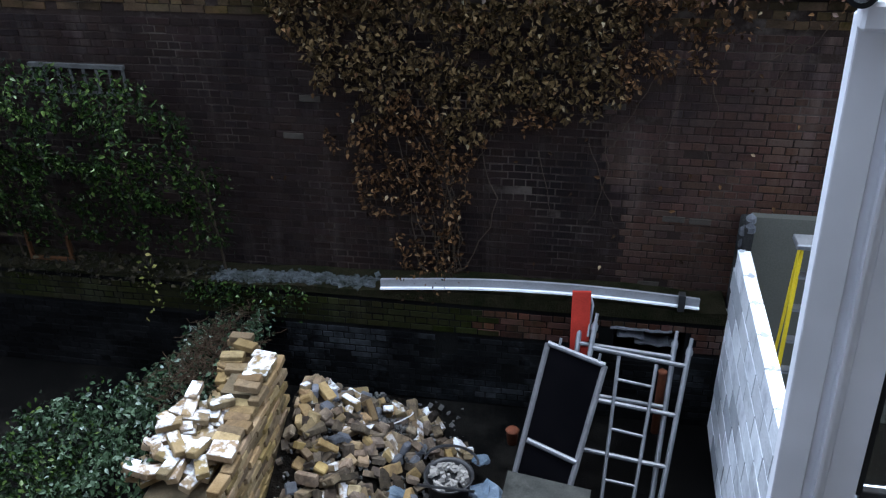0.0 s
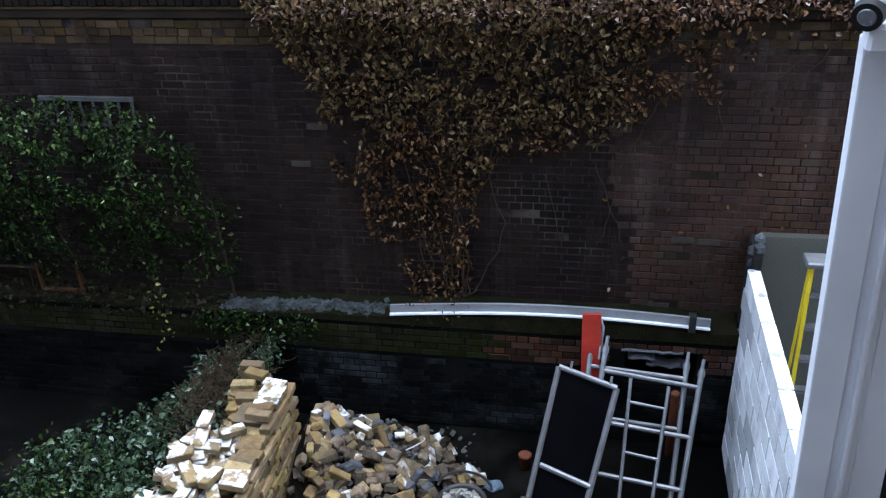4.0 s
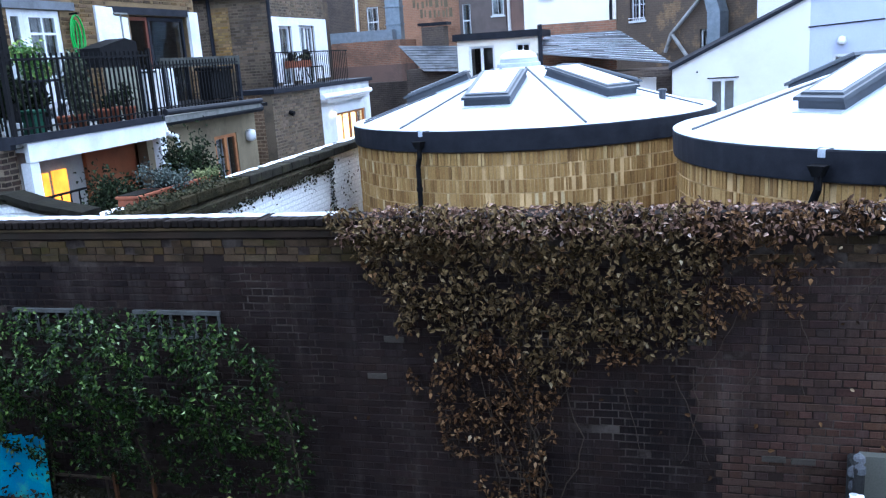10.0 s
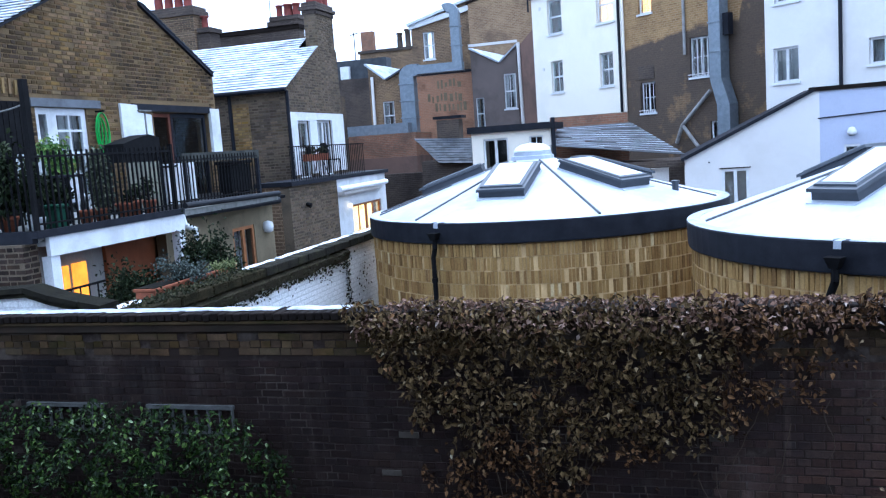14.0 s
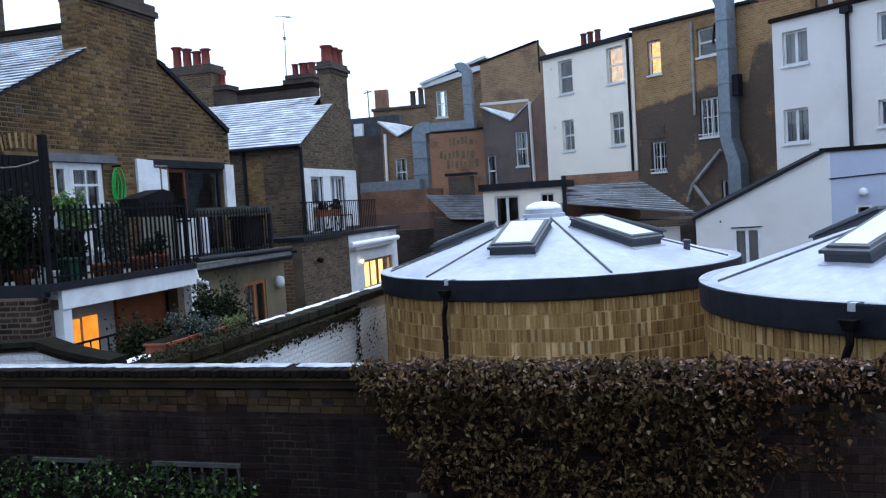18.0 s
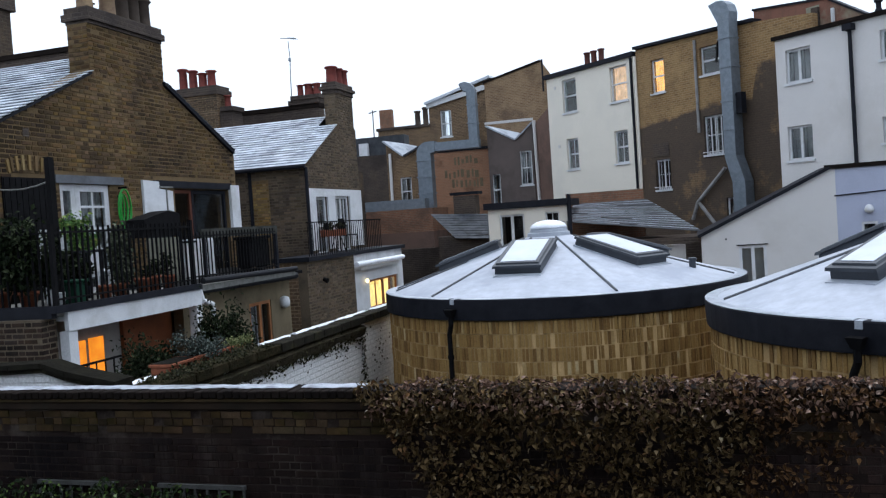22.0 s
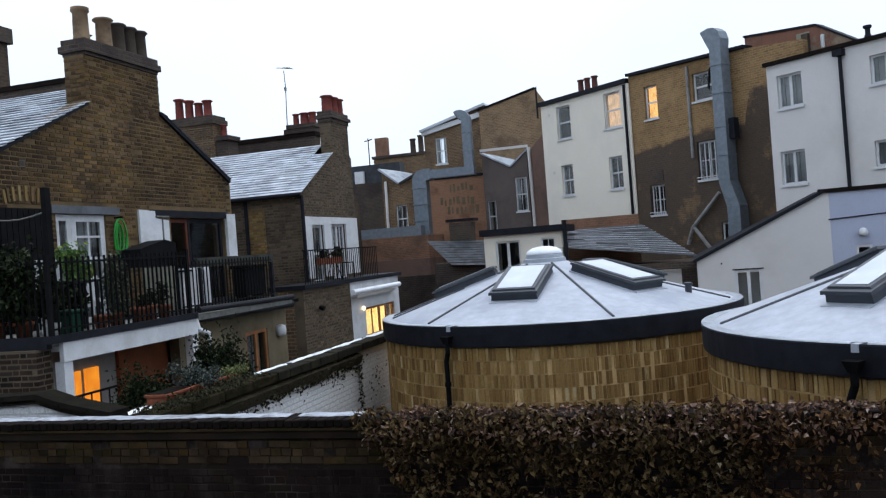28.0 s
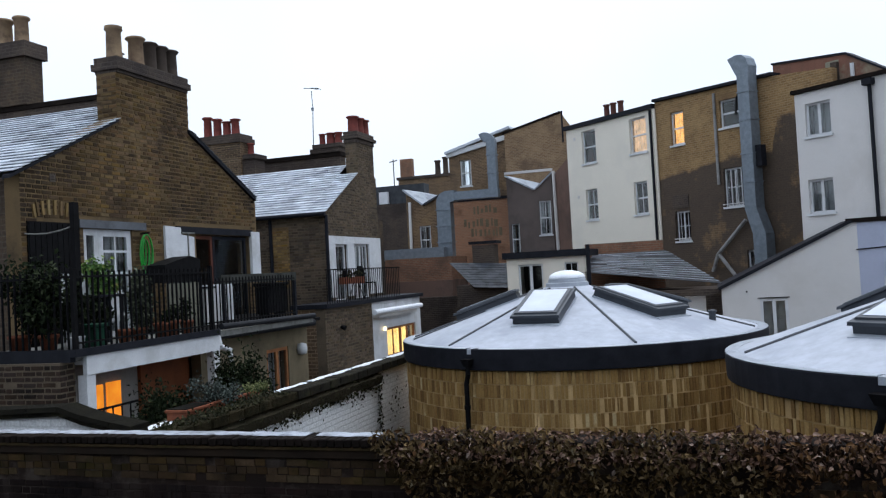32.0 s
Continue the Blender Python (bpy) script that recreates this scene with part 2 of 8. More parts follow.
WALL_BRICK = plain("sooty_brick", (0.0105, 0.0080, 0.0080), (0.024, 0.0155, 0.0130), 0.7, 0.85, 0.6, 0.012, stain=(0.0060, 0.0054, 0.0062), stain_scale=0.55, vary=0.20, island=True, streak=(0.046, 0.037, 0.033), spec=0.04)
BROWN_BRICK = plain("brown_sooty_brick", (0.060, 0.034, 0.025), (0.032, 0.0210, 0.0175), 0.8, 0.85, 0.6, 0.012, stain=(0.016, 0.0125, 0.0130), stain_scale=0.6, vary=0.20, island=True, streak=(0.090, 0.066, 0.054), spec=0.05)
MOSS_BRICK = plain("mossy_brick", (0.0165, 0.0195, 0.006), (0.014, 0.011, 0.007), 1.8, 0.9, 0.5, 0.01, stain=(0.005, 0.0055, 0.0025), stain_scale=1.5, vary=0.2, island=True, streak=(0.034, 0.034, 0.022), spec=0.03)
RED_BRICK = plain("damp_red_brick", (0.060, 0.028, 0.020), (0.022, 0.015, 0.011), 2.0, 0.8, 0.5, 0.008, stain=(0.016, 0.015, 0.007), stain_scale=1.5, vary=0.45, island=True, streak=(0.09, 0.08, 0.07), spec=0.03)
LAID = plain("laid_stock_brick", (0.030, 0.021, 0.014), (0.142, 0.090, 0.040), 0.55, 0.85, 0.5, 0.008, stain=(0.020, 0.015, 0.012), stain_scale=0.9, vary=0.48, island=True)
LAID_DARK = plain("laid_sooty_brick", (0.060, 0.047, 0.036), (0.150, 0.112, 0.074), 0.6, 0.85, 0.5, 0.008, stain=(0.030, 0.026, 0.022), stain_scale=0.6, vary=0.36, island=True)
LAID_GOLD = plain("laid_yellow_brick", (0.13, 0.085, 0.035), (0.22, 0.145, 0.06), 1.5, 0.85, 0.5, 0.008, vary=0.4, island=True)
STOCK_MORTAR = plain("sandy_lime_mortar", (0.165, 0.115, 0.060), (0.105, 0.073, 0.039), 0.8, 0.95, 0.6, 0.01, stain=(0.042, 0.032, 0.023), stain_scale=0.6)
STOCK_MORTAR_DARK = plain("sooty_lime_mortar", (0.145, 0.115, 0.080), (0.085, 0.068, 0.051), 0.8, 0.95, 0.6, 0.01, stain=(0.036, 0.030, 0.026), stain_scale=0.5)
LEDGE_MORTAR = plain("near_black_mortar", (0.002, 0.002, 0.0022), (0.010, 0.010, 0.010), 1.5, 0.9, 0.5, 0.01, spec=0.02)
CRUST = plain("gritty_snow_crust", (0.020, 0.024, 0.018), (0.10, 0.108, 0.115), 9.0, 0.9, 0.9, 0.02, stain=(0.012, 0.016, 0.006), stain_scale=4.0, snow=0.2)
FRAME_GREY = plain("slate_grey_metal", (0.022, 0.027, 0.036), (0.038, 0.045, 0.057), 3.0, 0.42, 0.1)
SHEET = plain("bright_printed_sheet", (0.01, 0.20, 0.31), (0.02, 0.11, 0.24), 2.0, 0.5, 0.1, stain=(0.07, 0.33, 0.22), stain_scale=2.2)
BAND_BRICK = plain("pale_old_brick", (0.072, 0.047, 0.025), (0.026, 0.018, 0.011), 3.0, 0.8, 0.6, 0.01, vary=0.38, stain=(0.022, 0.020, 0.007), stain_scale=2.2, spec=0.04)
WALL_MORTAR = plain("dark_mortar", (0.0150, 0.0112, 0.0102), (0.026, 0.0180, 0.0148), 0.8, 0.9, 0.5, 0.01, stain=(0.080, 0.067, 0.056), stain_scale=1.5, spec=0.04)
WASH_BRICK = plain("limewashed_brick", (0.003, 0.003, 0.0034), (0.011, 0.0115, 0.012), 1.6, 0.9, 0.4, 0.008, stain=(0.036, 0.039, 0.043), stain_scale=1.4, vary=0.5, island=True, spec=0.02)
BLACK_BRICK = plain("near_black_brick", (0.0022, 0.0022, 0.0024), (0.0062, 0.006, 0.0058), 1.2, 0.9, 0.4, 0.008, stain=(0.012, 0.012, 0.013), stain_scale=1.2, vary=0.4, island=True, spec=0.02)
MOSS = plain("mossy_soil", (0.008, 0.010, 0.004), (0.024, 0.020, 0.012), 5.0, 0.95, 0.9, 0.03, snow=0.10, spec=0.03)
COPING = plain("coping_stone", (0.016, 0.012, 0.010), (0.008, 0.0065, 0.006), 4.0, 0.85, 0.4, 0.01, spec=0.04)
SNOW_M = plain("wet_snow", (0.80, 0.83, 0.88), (0.66, 0.69, 0.75), 5.0, 0.6, 0.4, 0.02)
YELLOW = plain("london_stock_brick", (0.175, 0.122, 0.058), (0.290, 0.215, 0.118), 6.0, 0.85, 0.6, 0.01, vary=0.45, stain=(0.095, 0.066, 0.038), stain_scale=5.0)
YELLOW_SNOW = plain("snowy_stock_brick", (0.17, 0.125, 0.066), (0.27, 0.205, 0.125), 6.0, 0.85, 0.6, 0.01, vary=0.35, snow=0.50, stain=(0.10, 0.073, 0.045), stain_scale=5.0)
RUBBLE_M = plain("broken_brick", (0.046, 0.035, 0.025), (0.165, 0.128, 0.088), 9.0, 0.9, 0.8, 0.012, vary=0.78, snow=0.16, stain=(0.028, 0.024, 0.022), stain_scale=6.0)
GREY_STONE = plain("grey_rubble", (0.075, 0.078, 0.088), (0.145, 0.15, 0.165), 8.0, 0.9, 0.8, 0.012, vary=0.4, snow=0.3)
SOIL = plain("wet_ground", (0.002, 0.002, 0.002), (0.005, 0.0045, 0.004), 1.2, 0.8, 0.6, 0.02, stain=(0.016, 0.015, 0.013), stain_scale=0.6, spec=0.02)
BLOCK = plain("pale_concrete_block", (0.72, 0.745, 0.785), (0.60, 0.625, 0.66), 2.2, 0.9, 0.35, 0.006, vary=0.14, snow=0.62, stain=(0.36, 0.385, 0.42), stain_scale=3.0)
BLOCK_GREY = plain("grey_concrete_block", (0.40, 0.42, 0.45), (0.32, 0.34, 0.37), 5.0, 0.9, 0.4, 0.006, vary=0.1)
BLOCK_MORTAR = plain("block_mortar", (0.012, 0.012, 0.012), (0.035, 0.034, 0.033), 8.0, 0.95, 0.5, 0.01)
UPVC = plain("white_upvc", (0.83, 0.84, 0.89), (0.82, 0.83, 0.88), 1.0, 0.4, 0.0, 0.002, fine=3.0)
WHITE_PAINT = plain("white_paint", (0.62, 0.635, 0.66), (0.53, 0.545, 0.57), 3.0, 0.6, 0.1, 0.004, stain=(0.40, 0.405, 0.40), stain_scale=1.2)
GASKET = plain("black_rubber", (0.012, 0.012, 0.013), (0.02, 0.02, 0.02), 20.0, 0.5, 0.05)
ALU = metal_mat("scaffold_aluminium", (0.30, 0.31, 0.33), 0.55)
ALU_DULL = metal_mat("dull_aluminium", (0.20, 0.20, 0.21), 0.6, 0.6)
STEEL = metal_mat("galvanised_steel", (0.19, 0.225, 0.265), 0.5, 0.4)
DARK_PLY = plain("wet_black_plywood", (0.0012, 0.0012, 0.0018), (0.0028, 0.0026, 0.0034), 3.0, 0.85, 0.1, spec=0.02)
RED_BOARD = plain("red_painted_board", (0.42, 0.04, 0.025), (0.30, 0.03, 0.02), 4.0, 0.6, 0.15)
GREY_BOARD = plain("weathered_board", (0.032, 0.033, 0.030), (0.060, 0.061, 0.055), 4.0, 0.85, 0.3, snow=0.18, stain=(0.02, 0.02, 0.018), stain_scale=3.0, spec=0.04)
BUCKET_M = plain("black_plastic", (0.012, 0.012, 0.013), (0.022, 0.022, 0.024), 9.0, 0.4, 0.05)
TERRACOTTA = plain("terracotta", (0.20, 0.068, 0.035), (0.135, 0.048, 0.027), 8.0, 0.8, 0.2, snow=0.10)
ORANGE_WOOD = plain("orange_stained_wood", (0.34, 0.15, 0.06), (0.24, 0.10, 0.045), 5.0, 0.55, 0.2, stain=(0.16, 0.07, 0.04), stain_scale=2.0)
RED_WOOD = plain("dark_red_brown_wood", (0.11, 0.038, 0.022), (0.075, 0.026, 0.017), 5.0, 0.55, 0.2)
GREY_WOOD = plain("grey_trellis_wood", (0.20, 0.20, 0.19), (0.12, 0.12, 0.11), 8.0, 0.85, 0.3, snow=0.25)
YELLOW_GRP = plain("yellow_fibreglass", (0.72, 0.55, 0.02), (0.62, 0.46, 0.02), 4.0, 0.5, 0.05)
BLUE_PLASTIC = plain("blue_plastic_sheet", (0.045, 0.075, 0.12), (0.20, 0.24, 0.29), 6.0, 0.5, 0.5, 0.02, vary=0.2)
BLACK_IRON = plain("black_painted_iron", (0.004, 0.004, 0.0045), (0.009, 0.009, 0.010), 8.0, 0.65, 0.1, spec=0.05)
TAR = plain("black_flashing", (0.010, 0.011, 0.015), (0.019, 0.020, 0.026), 4.0, 0.6, 0.15, spec=0.07)
MEMBRANE = plain("snow_dusted_membrane", (0.405, 0.432, 0.492), (0.345, 0.372, 0.430), 0.7, 0.5, 0.03, 0.004, stain=(0.25, 0.275, 0.33), stain_scale=0.5, fine=5.0)
MEMBRANE_EDGE = plain("wet_grey_membrane", (0.24, 0.265, 0.31), (0.40, 0.435, 0.49), 2.0, 0.35, 0.05)
ROOF_WHITE = plain("snowy_skylight_glass", (0.54, 0.58, 0.66), (0.44, 0.48, 0.56), 2.0, 0.4, 0.02, fine=4.0)
def buff_brick(name, island):
    """Hand-made buff bricks: brown, golden and a few cream ones, each with its own tone and grain."""
    m, n, l, b = mat(name, 0.75)
    c = n.new("ShaderNodeNewGeometry").outputs["Position"]
    rand = n.new("ShaderNodeNewGeometry").outputs["Random Per Island"] if island else n.new("ShaderNodeObjectInfo").outputs["Random"]
    tone = ramp(n, [(0.0, (0.135, 0.077, 0.028)), (0.16, (0.185, 0.107, 0.037)), (0.40, (0.230, 0.138, 0.048)), (0.70, (0.268, 0.168, 0.060)), (0.93, (0.305, 0.200, 0.080)), (0.985, (0.37, 0.26, 0.12)), (1.0, (0.45, 0.35, 0.19))])
    patch = math_of(n, l, "MULTIPLY", math_of(n, l, "SUBTRACT", noise_of(n, l, c, 1.1, 3.0), 0.5), 0.55)
    l.new(math_of(n, l, "ADD", rand, patch, True), tone.inputs[0])
    grain = noise_of(n, l, c, 45.0, 3.0)
    col = mix_of(n, l, 0.5, tone.outputs[0], mix_of(n, l, 1.0, tone.outputs[0], grain_col(n, l, grain), "MULTIPLY"))
    l.new(col, b.inputs["Base Color"])
    bump_of(n, l, b, grain, 0.35, 0.006)
    return m


GOLD_BRICK = buff_brick("handmade_buff_brick", False)
GOLD_BRICK_J = buff_brick("handmade_buff_brickwork", True)
GOLD_MORTAR = plain("buff_mortar", (0.335, 0.235, 0.115), (0.26, 0.175, 0.080), 2.0, 0.9, 0.3)
STOCK = brickwork("sooty_stock_brickwork", (0.150, 0.098, 0.059), (0.09, 0.060, 0.039), (0.23, 0.17, 0.11), (0.064, 0.047, 0.036), 0.58, light=(0.24, 0.16, 0.086))
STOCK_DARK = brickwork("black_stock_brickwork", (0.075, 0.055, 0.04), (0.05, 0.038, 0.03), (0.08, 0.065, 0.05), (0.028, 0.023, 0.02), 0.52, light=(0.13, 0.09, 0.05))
STOCK_GOLD = brickwork("yellow_stock_brickwork", (0.23, 0.15, 0.085), (0.16, 0.10, 0.058), (0.28, 0.21, 0.14), (0.10, 0.068, 0.048), 0.6, light=(0.31, 0.22, 0.13))
STOCK_RED = brickwork("red_brown_brickwork", (0.25, 0.118, 0.072), (0.185, 0.09, 0.058), (0.21, 0.155, 0.11), (0.10, 0.066, 0.05), 0.56)
SOOT = brickwork("soot_black_brickwork", (0.072, 0.056, 0.047), (0.052, 0.042, 0.037), (0.09, 0.074, 0.063), (0.035, 0.029, 0.027), 0.54, light=(0.10, 0.076, 0.057))
TIDE = brickwork("yellow_brick_with_soot_tide", (0.27, 0.165, 0.075), (0.175, 0.108, 0.05), (0.29, 0.21, 0.12), (0.13, 0.083, 0.046), 0.6, light=(0.34, 0.23, 0.11), tide=True)
FADED = brickwork("faded_painted_brickwork", (0.34, 0.175, 0.105), (0.29, 0.15, 0.09), (0.34, 0.22, 0.15), (0.14, 0.08, 0.05), 0.6, light=(0.38, 0.20, 0.12))
BROWN_RENDER = plain("brown_render", (0.170, 0.106, 0.084), (0.127, 0.086, 0.071), 0.7, 0.9, 0.2, stain=(0.072, 0.055, 0.049), stain_scale=0.5)
DARK_RENDER = plain("dark_grey_render", (0.128, 0.104, 0.096), (0.095, 0.079, 0.074), 0.7, 0.9, 0.2, stain=(0.064, 0.053, 0.050), stain_scale=0.5)
CREAM_RENDER = plain("cream_render", (0.73, 0.685, 0.60), (0.69, 0.65, 0.57), 0.8, 0.85, 0.12, 0.006, stain=(0.62, 0.59, 0.53), stain_scale=0.35)
GREY_RENDER = plain("pale_grey_render", (0.60, 0.585, 0.58), (0.56, 0.55, 0.545), 0.8, 0.85, 0.12, 0.006, stain=(0.49, 0.475, 0.46), stain_scale=0.35)
LAVENDER = plain("lavender_grey_wall", (0.40, 0.43, 0.55), (0.37, 0.40, 0.51), 0.8, 0.85, 0.1, 0.006, stain=(0.33, 0.36, 0.46), stain_scale=0.4)
WHITE_BRICK = brickwork("white_painted_brickwork", (0.78, 0.79, 0.80), (0.74, 0.75, 0.76), (0.66, 0.67, 0.68), (0.50, 0.51, 0.50), 0.64)
BEIGE_RENDER = plain("beige_render", (0.19, 0.155, 0.10), (0.145, 0.118, 0.076), 1.5, 0.85, 0.15, stain=(0.085, 0.07, 0.048), stain_scale=0.8)
SLATE = plain("snow_dusted_slate", (0.030, 0.033, 0.040), (0.060, 0.066, 0.076), 3.0, 0.55, 0.15, vary=0.3, island=True)
SLATE_SNOW = plain("snowy_slate", (0.50, 0.54, 0.60), (0.34, 0.37, 0.42), 1.2, 0.6, 0.15, vary=0.22, island=True, stain=(0.16, 0.17, 0.2), stain_scale=0.9)
POT_RED = plain("red_chimney_pot", (0.20, 0.055, 0.045), (0.13, 0.04, 0.035), 6.0, 0.8, 0.15)
POT_BUFF = plain("buff_chimney_pot", (0.28, 0.2, 0.12), (0.15, 0.1, 0.07), 3.0, 0.8, 0.15, stain=(0.07, 0.05, 0.04), stain_scale=2.0)
POT_DARK = plain("sooty_chimney_pot", (0.075, 0.058, 0.047), (0.045, 0.036, 0.03), 4.0, 0.85, 0.15)
# the gloom of unlit rooms is put into this dark colour
DARK_ROOM = plain("unlit_room_gloom", (0.05, 0.05, 0.05), (0.03, 0.03, 0.03), 1.0, 0.9, 0.0)
CURTAIN = plain("pale_curtain", (0.42, 0.42, 0.42), (0.30, 0.30, 0.31), 8.0, 0.9, 0.2)
GLASS = glass_mat("window_glass", (0.75, 0.8, 0.82))
LIT = lit_mat("lamplit_blind", (1.0, 0.50, 0.13), 1.0)
LIT_ROOM = lit_mat("lamplit_room", (1.0, 0.60, 0.17), 1.6)
LIT_PALE = lit_mat("lamplit_pale_blind", (0.95, 0.62, 0.36), 0.55)
LIT_ORANGE = lit_mat("orange_lamp_glow", (1.0, 0.30, 0.02), 0.6)
LAMP = lit_mat("lamp_bulb", (1.0, 0.72, 0.35), 2.2)
DRY_LEAF = leaf_mat("dry_brown_leaf", [(0.0, (0.008, 0.0040, 0.002)), (0.40, (0.029, 0.0145, 0.0058)), (0.70, (0.069, 0.035, 0.0140)), (0.92, (0.130, 0.070, 0.029)), (0.99, (0.19, 0.12, 0.06)), (1.0, (0.30, 0.23, 0.14))], 0.6, spec=0.06)
OLIVE_LEAF = leaf_mat("olive_climber_leaf", [(0.0, (0.014, 0.0080, 0.004)), (0.40, (0.043, 0.028, 0.011)), (0.70, (0.082, 0.054, 0.022)), (0.92, (0.130, 0.086, 0.038)), (0.99, (0.18, 0.135, 0.075)), (1.0, (0.28, 0.25, 0.17))], 0.6, spec=0.06)
FROST_LEAF = leaf_mat("frosted_brown_leaf", [(0.0, (0.026, 0.013, 0.009)), (0.40, (0.074, 0.041, 0.027)), (0.75, (0.150, 0.090, 0.064)), (0.95, (0.22, 0.150, 0.117)), (1.0, (0.36, 0.30, 0.26))], 0.6, snow=0.06, spec=0.06)
GREEN_LEAF = leaf_mat("evergreen_leaf", [(0.0, (0.0018, 0.0035, 0.001)), (0.5, (0.0055, 0.013, 0.0017)), (0.8, (0.020, 0.042, 0.0055)), (0.97, (0.070, 0.105, 0.024)), (1.0, (0.20, 0.25, 0.14))], 0.5, snow=0.02, spec=0.08)
YELLOW_LEAF = leaf_mat("yellow_green_leaf", [(0.0, (0.10, 0.13, 0.025)), (0.6, (0.2, 0.2, 0.05)), (1.0, (0.36, 0.3, 0.10))], 0.5)
SHRUB_LEAF = leaf_mat("dark_shrub_leaf", [(0.0, (0.010, 0.011, 0.006)), (0.6, (0.026, 0.027, 0.013)), (0.95, (0.055, 0.052, 0.026)), (1.0, (0.10, 0.095, 0.05))], 0.6, spec=0.06)
HOSE_GREEN = plain("bright_green_hose", (0.02, 0.30, 0.03), (0.015, 0.22, 0.025), 8.0, 0.4, 0.05)
GREEN_BIN = plain("dark_green_plastic", (0.006, 0.035, 0.02), (0.008, 0.045, 0.026), 6.0, 0.5, 0.05)
TWIG = plain("dry_twig", (0.050, 0.036, 0.024), (0.028, 0.021, 0.015), 12.0, 0.9, 0.2)

# ---- building blocks of code ----
def uv_faces(bm):
    """Flat coordinates in metres on every face: along the level, and up the slope."""
    lay = bm.loops.layers.uv.verify()
    bm.normal_update()
    for f in bm.faces:
        n = f.normal
        t = Vector((0, 0, 1)).cross(n)
        t = t.normalized() if t.length > 0.2 else Vector((1, 0, 0))
        v = n.cross(t)
        for lp in f.loops:
            lp[lay].uv = (lp.vert.co.dot(t), lp.vert.co.dot(v))


def world_of(ob):
    m = Matrix.Identity(4)
    while ob:
        m = ob.matrix_parent_inverse @ ob.matrix_basis @ m
        ob = ob.parent
    return m


def thing(name, label, category, at=(0, 0, 0), group="", kind=""):
    ob = new(name)
    ob.empty_display_size = 0.2
    ob.matrix_basis = Matrix.Translation(at)
    return tagged(ob, label, category, group, kind)


def mesh_of(name, bm, material, smooth=False):
    uv_faces(bm)
    me = bpy.data.meshes.new(name)
    bm.to_mesh(me)
    bm.free()
    me.materials.append(material)
    if smooth:
        me.polygons.foreach_set("use_smooth", [True] * len(me.polygons))
    return me


def part(name, bm, material, parent=None, label="", kind="", smooth=False):
    ob = new(name, mesh_of(name, bm, material, smooth) if isinstance(bm, bmesh.types.BMesh) else bm)
    if parent:
        ob.parent = parent
        ob.matrix_parent_inverse = world_of(parent).inverted()
    return tagged(ob, label, "", "", kind)


def piece(name, me, m, parent):
    """One of many pieces on a shared mesh, at the pose m of the world."""
    ob = new(name, me)
    ob.parent = parent
    ob.matrix_parent_inverse = world_of(parent).inverted()
    ob.matrix_basis = m
    return ob


def hexa(bm, lo, hi):
    """A solid between two quads of four points each."""
    v = [bm.verts.new(p) for p in (*lo, *hi)]
    for q in ((3, 2, 1, 0), (4, 5, 6, 7), (0, 1, 5, 4), (1, 2, 6, 5), (2, 3, 7, 6), (3, 0, 4, 7)):
        bm.faces.new([v[k] for k in q])
    return v


def bx(bm, x0, x1, y0, y1, z0, z1):
    return hexa(bm, [(x0, y0, z0), (x1, y0, z0), (x1, y1, z0), (x0, y1, z0)], [(x0, y0, z1), (x1, y0, z1), (x1, y1, z1), (x0, y1, z1)])


def box(x0, x1, y0, y1, z0, z1, bevel=0.0):
    bm = bmesh.new()
    bx(bm, x0, x1, y0, y1, z0, z1)
    if bevel:
        bmesh.ops.bevel(bm, geom=bm.edges[:], offset=bevel, segments=1, affect="EDGES")
    return bm


def rod(bm, a, b, r0, r1=None, seg=8):
    """A round bar from a to b."""
    a, b = Vector(a), Vector(b)
    r1 = r0 if r1 is None else r1
    d = (b - a).normalized()
    u = d.orthogonal().normalized()
    w = d.cross(u)
    rings = []
    for p, r in ((a, r0), (b, r1)):
        rings.append([bm.verts.new(p + (u * math.cos(k * math.tau / seg) + w * math.sin(k * math.tau / seg)) * r) for k in range(seg)])
    for k in range(seg):
        bm.faces.new((rings[0][k], rings[0][(k + 1) % seg], rings[1][(k + 1) % seg], rings[1][k]))
    bm.faces.new(rings[0][::-1])
    bm.faces.new(rings[1])


def rods(lines, r, seg=8):
    bm = bmesh.new()
    for a, b in lines:
        rod(bm, a, b, r, None, seg)
    return bm


def lathe(profile, at, seg=32):
    """A turned solid from (radius, height) pairs."""
    bm = bmesh.new()
    rings = [[bm.verts.new((at[0] + r * math.cos(k * math.tau / seg), at[1] + r * math.sin(k * math.tau / seg), at[2] + z)) for k in range(seg)] for r, z in profile]
    for a, b in zip(rings, rings[1:]):
        for k in range(seg):
            bm.faces.new((a[k], a[(k + 1) % seg], b[(k + 1) % seg], b[k]))
    bm.faces.new(rings[0][::-1])
    bm.faces.new(rings[-1])
    return bm


def prism(bm, pts, vec):
    """A flat outline pushed along vec."""
    a = [bm.verts.new(p) for p in pts]
    b = [bm.verts.new(Vector(p) + Vector(vec)) for p in pts]
    bm.faces.new(a[::-1])
    bm.faces.new(b)
    for k in range(len(a)):
        j = (k + 1) % len(a)
        bm.faces.new((a[k], a[j], b[j], b[k]))
    bmesh.ops.recalc_face_normals(bm, faces=bm.faces[:])
    return bm


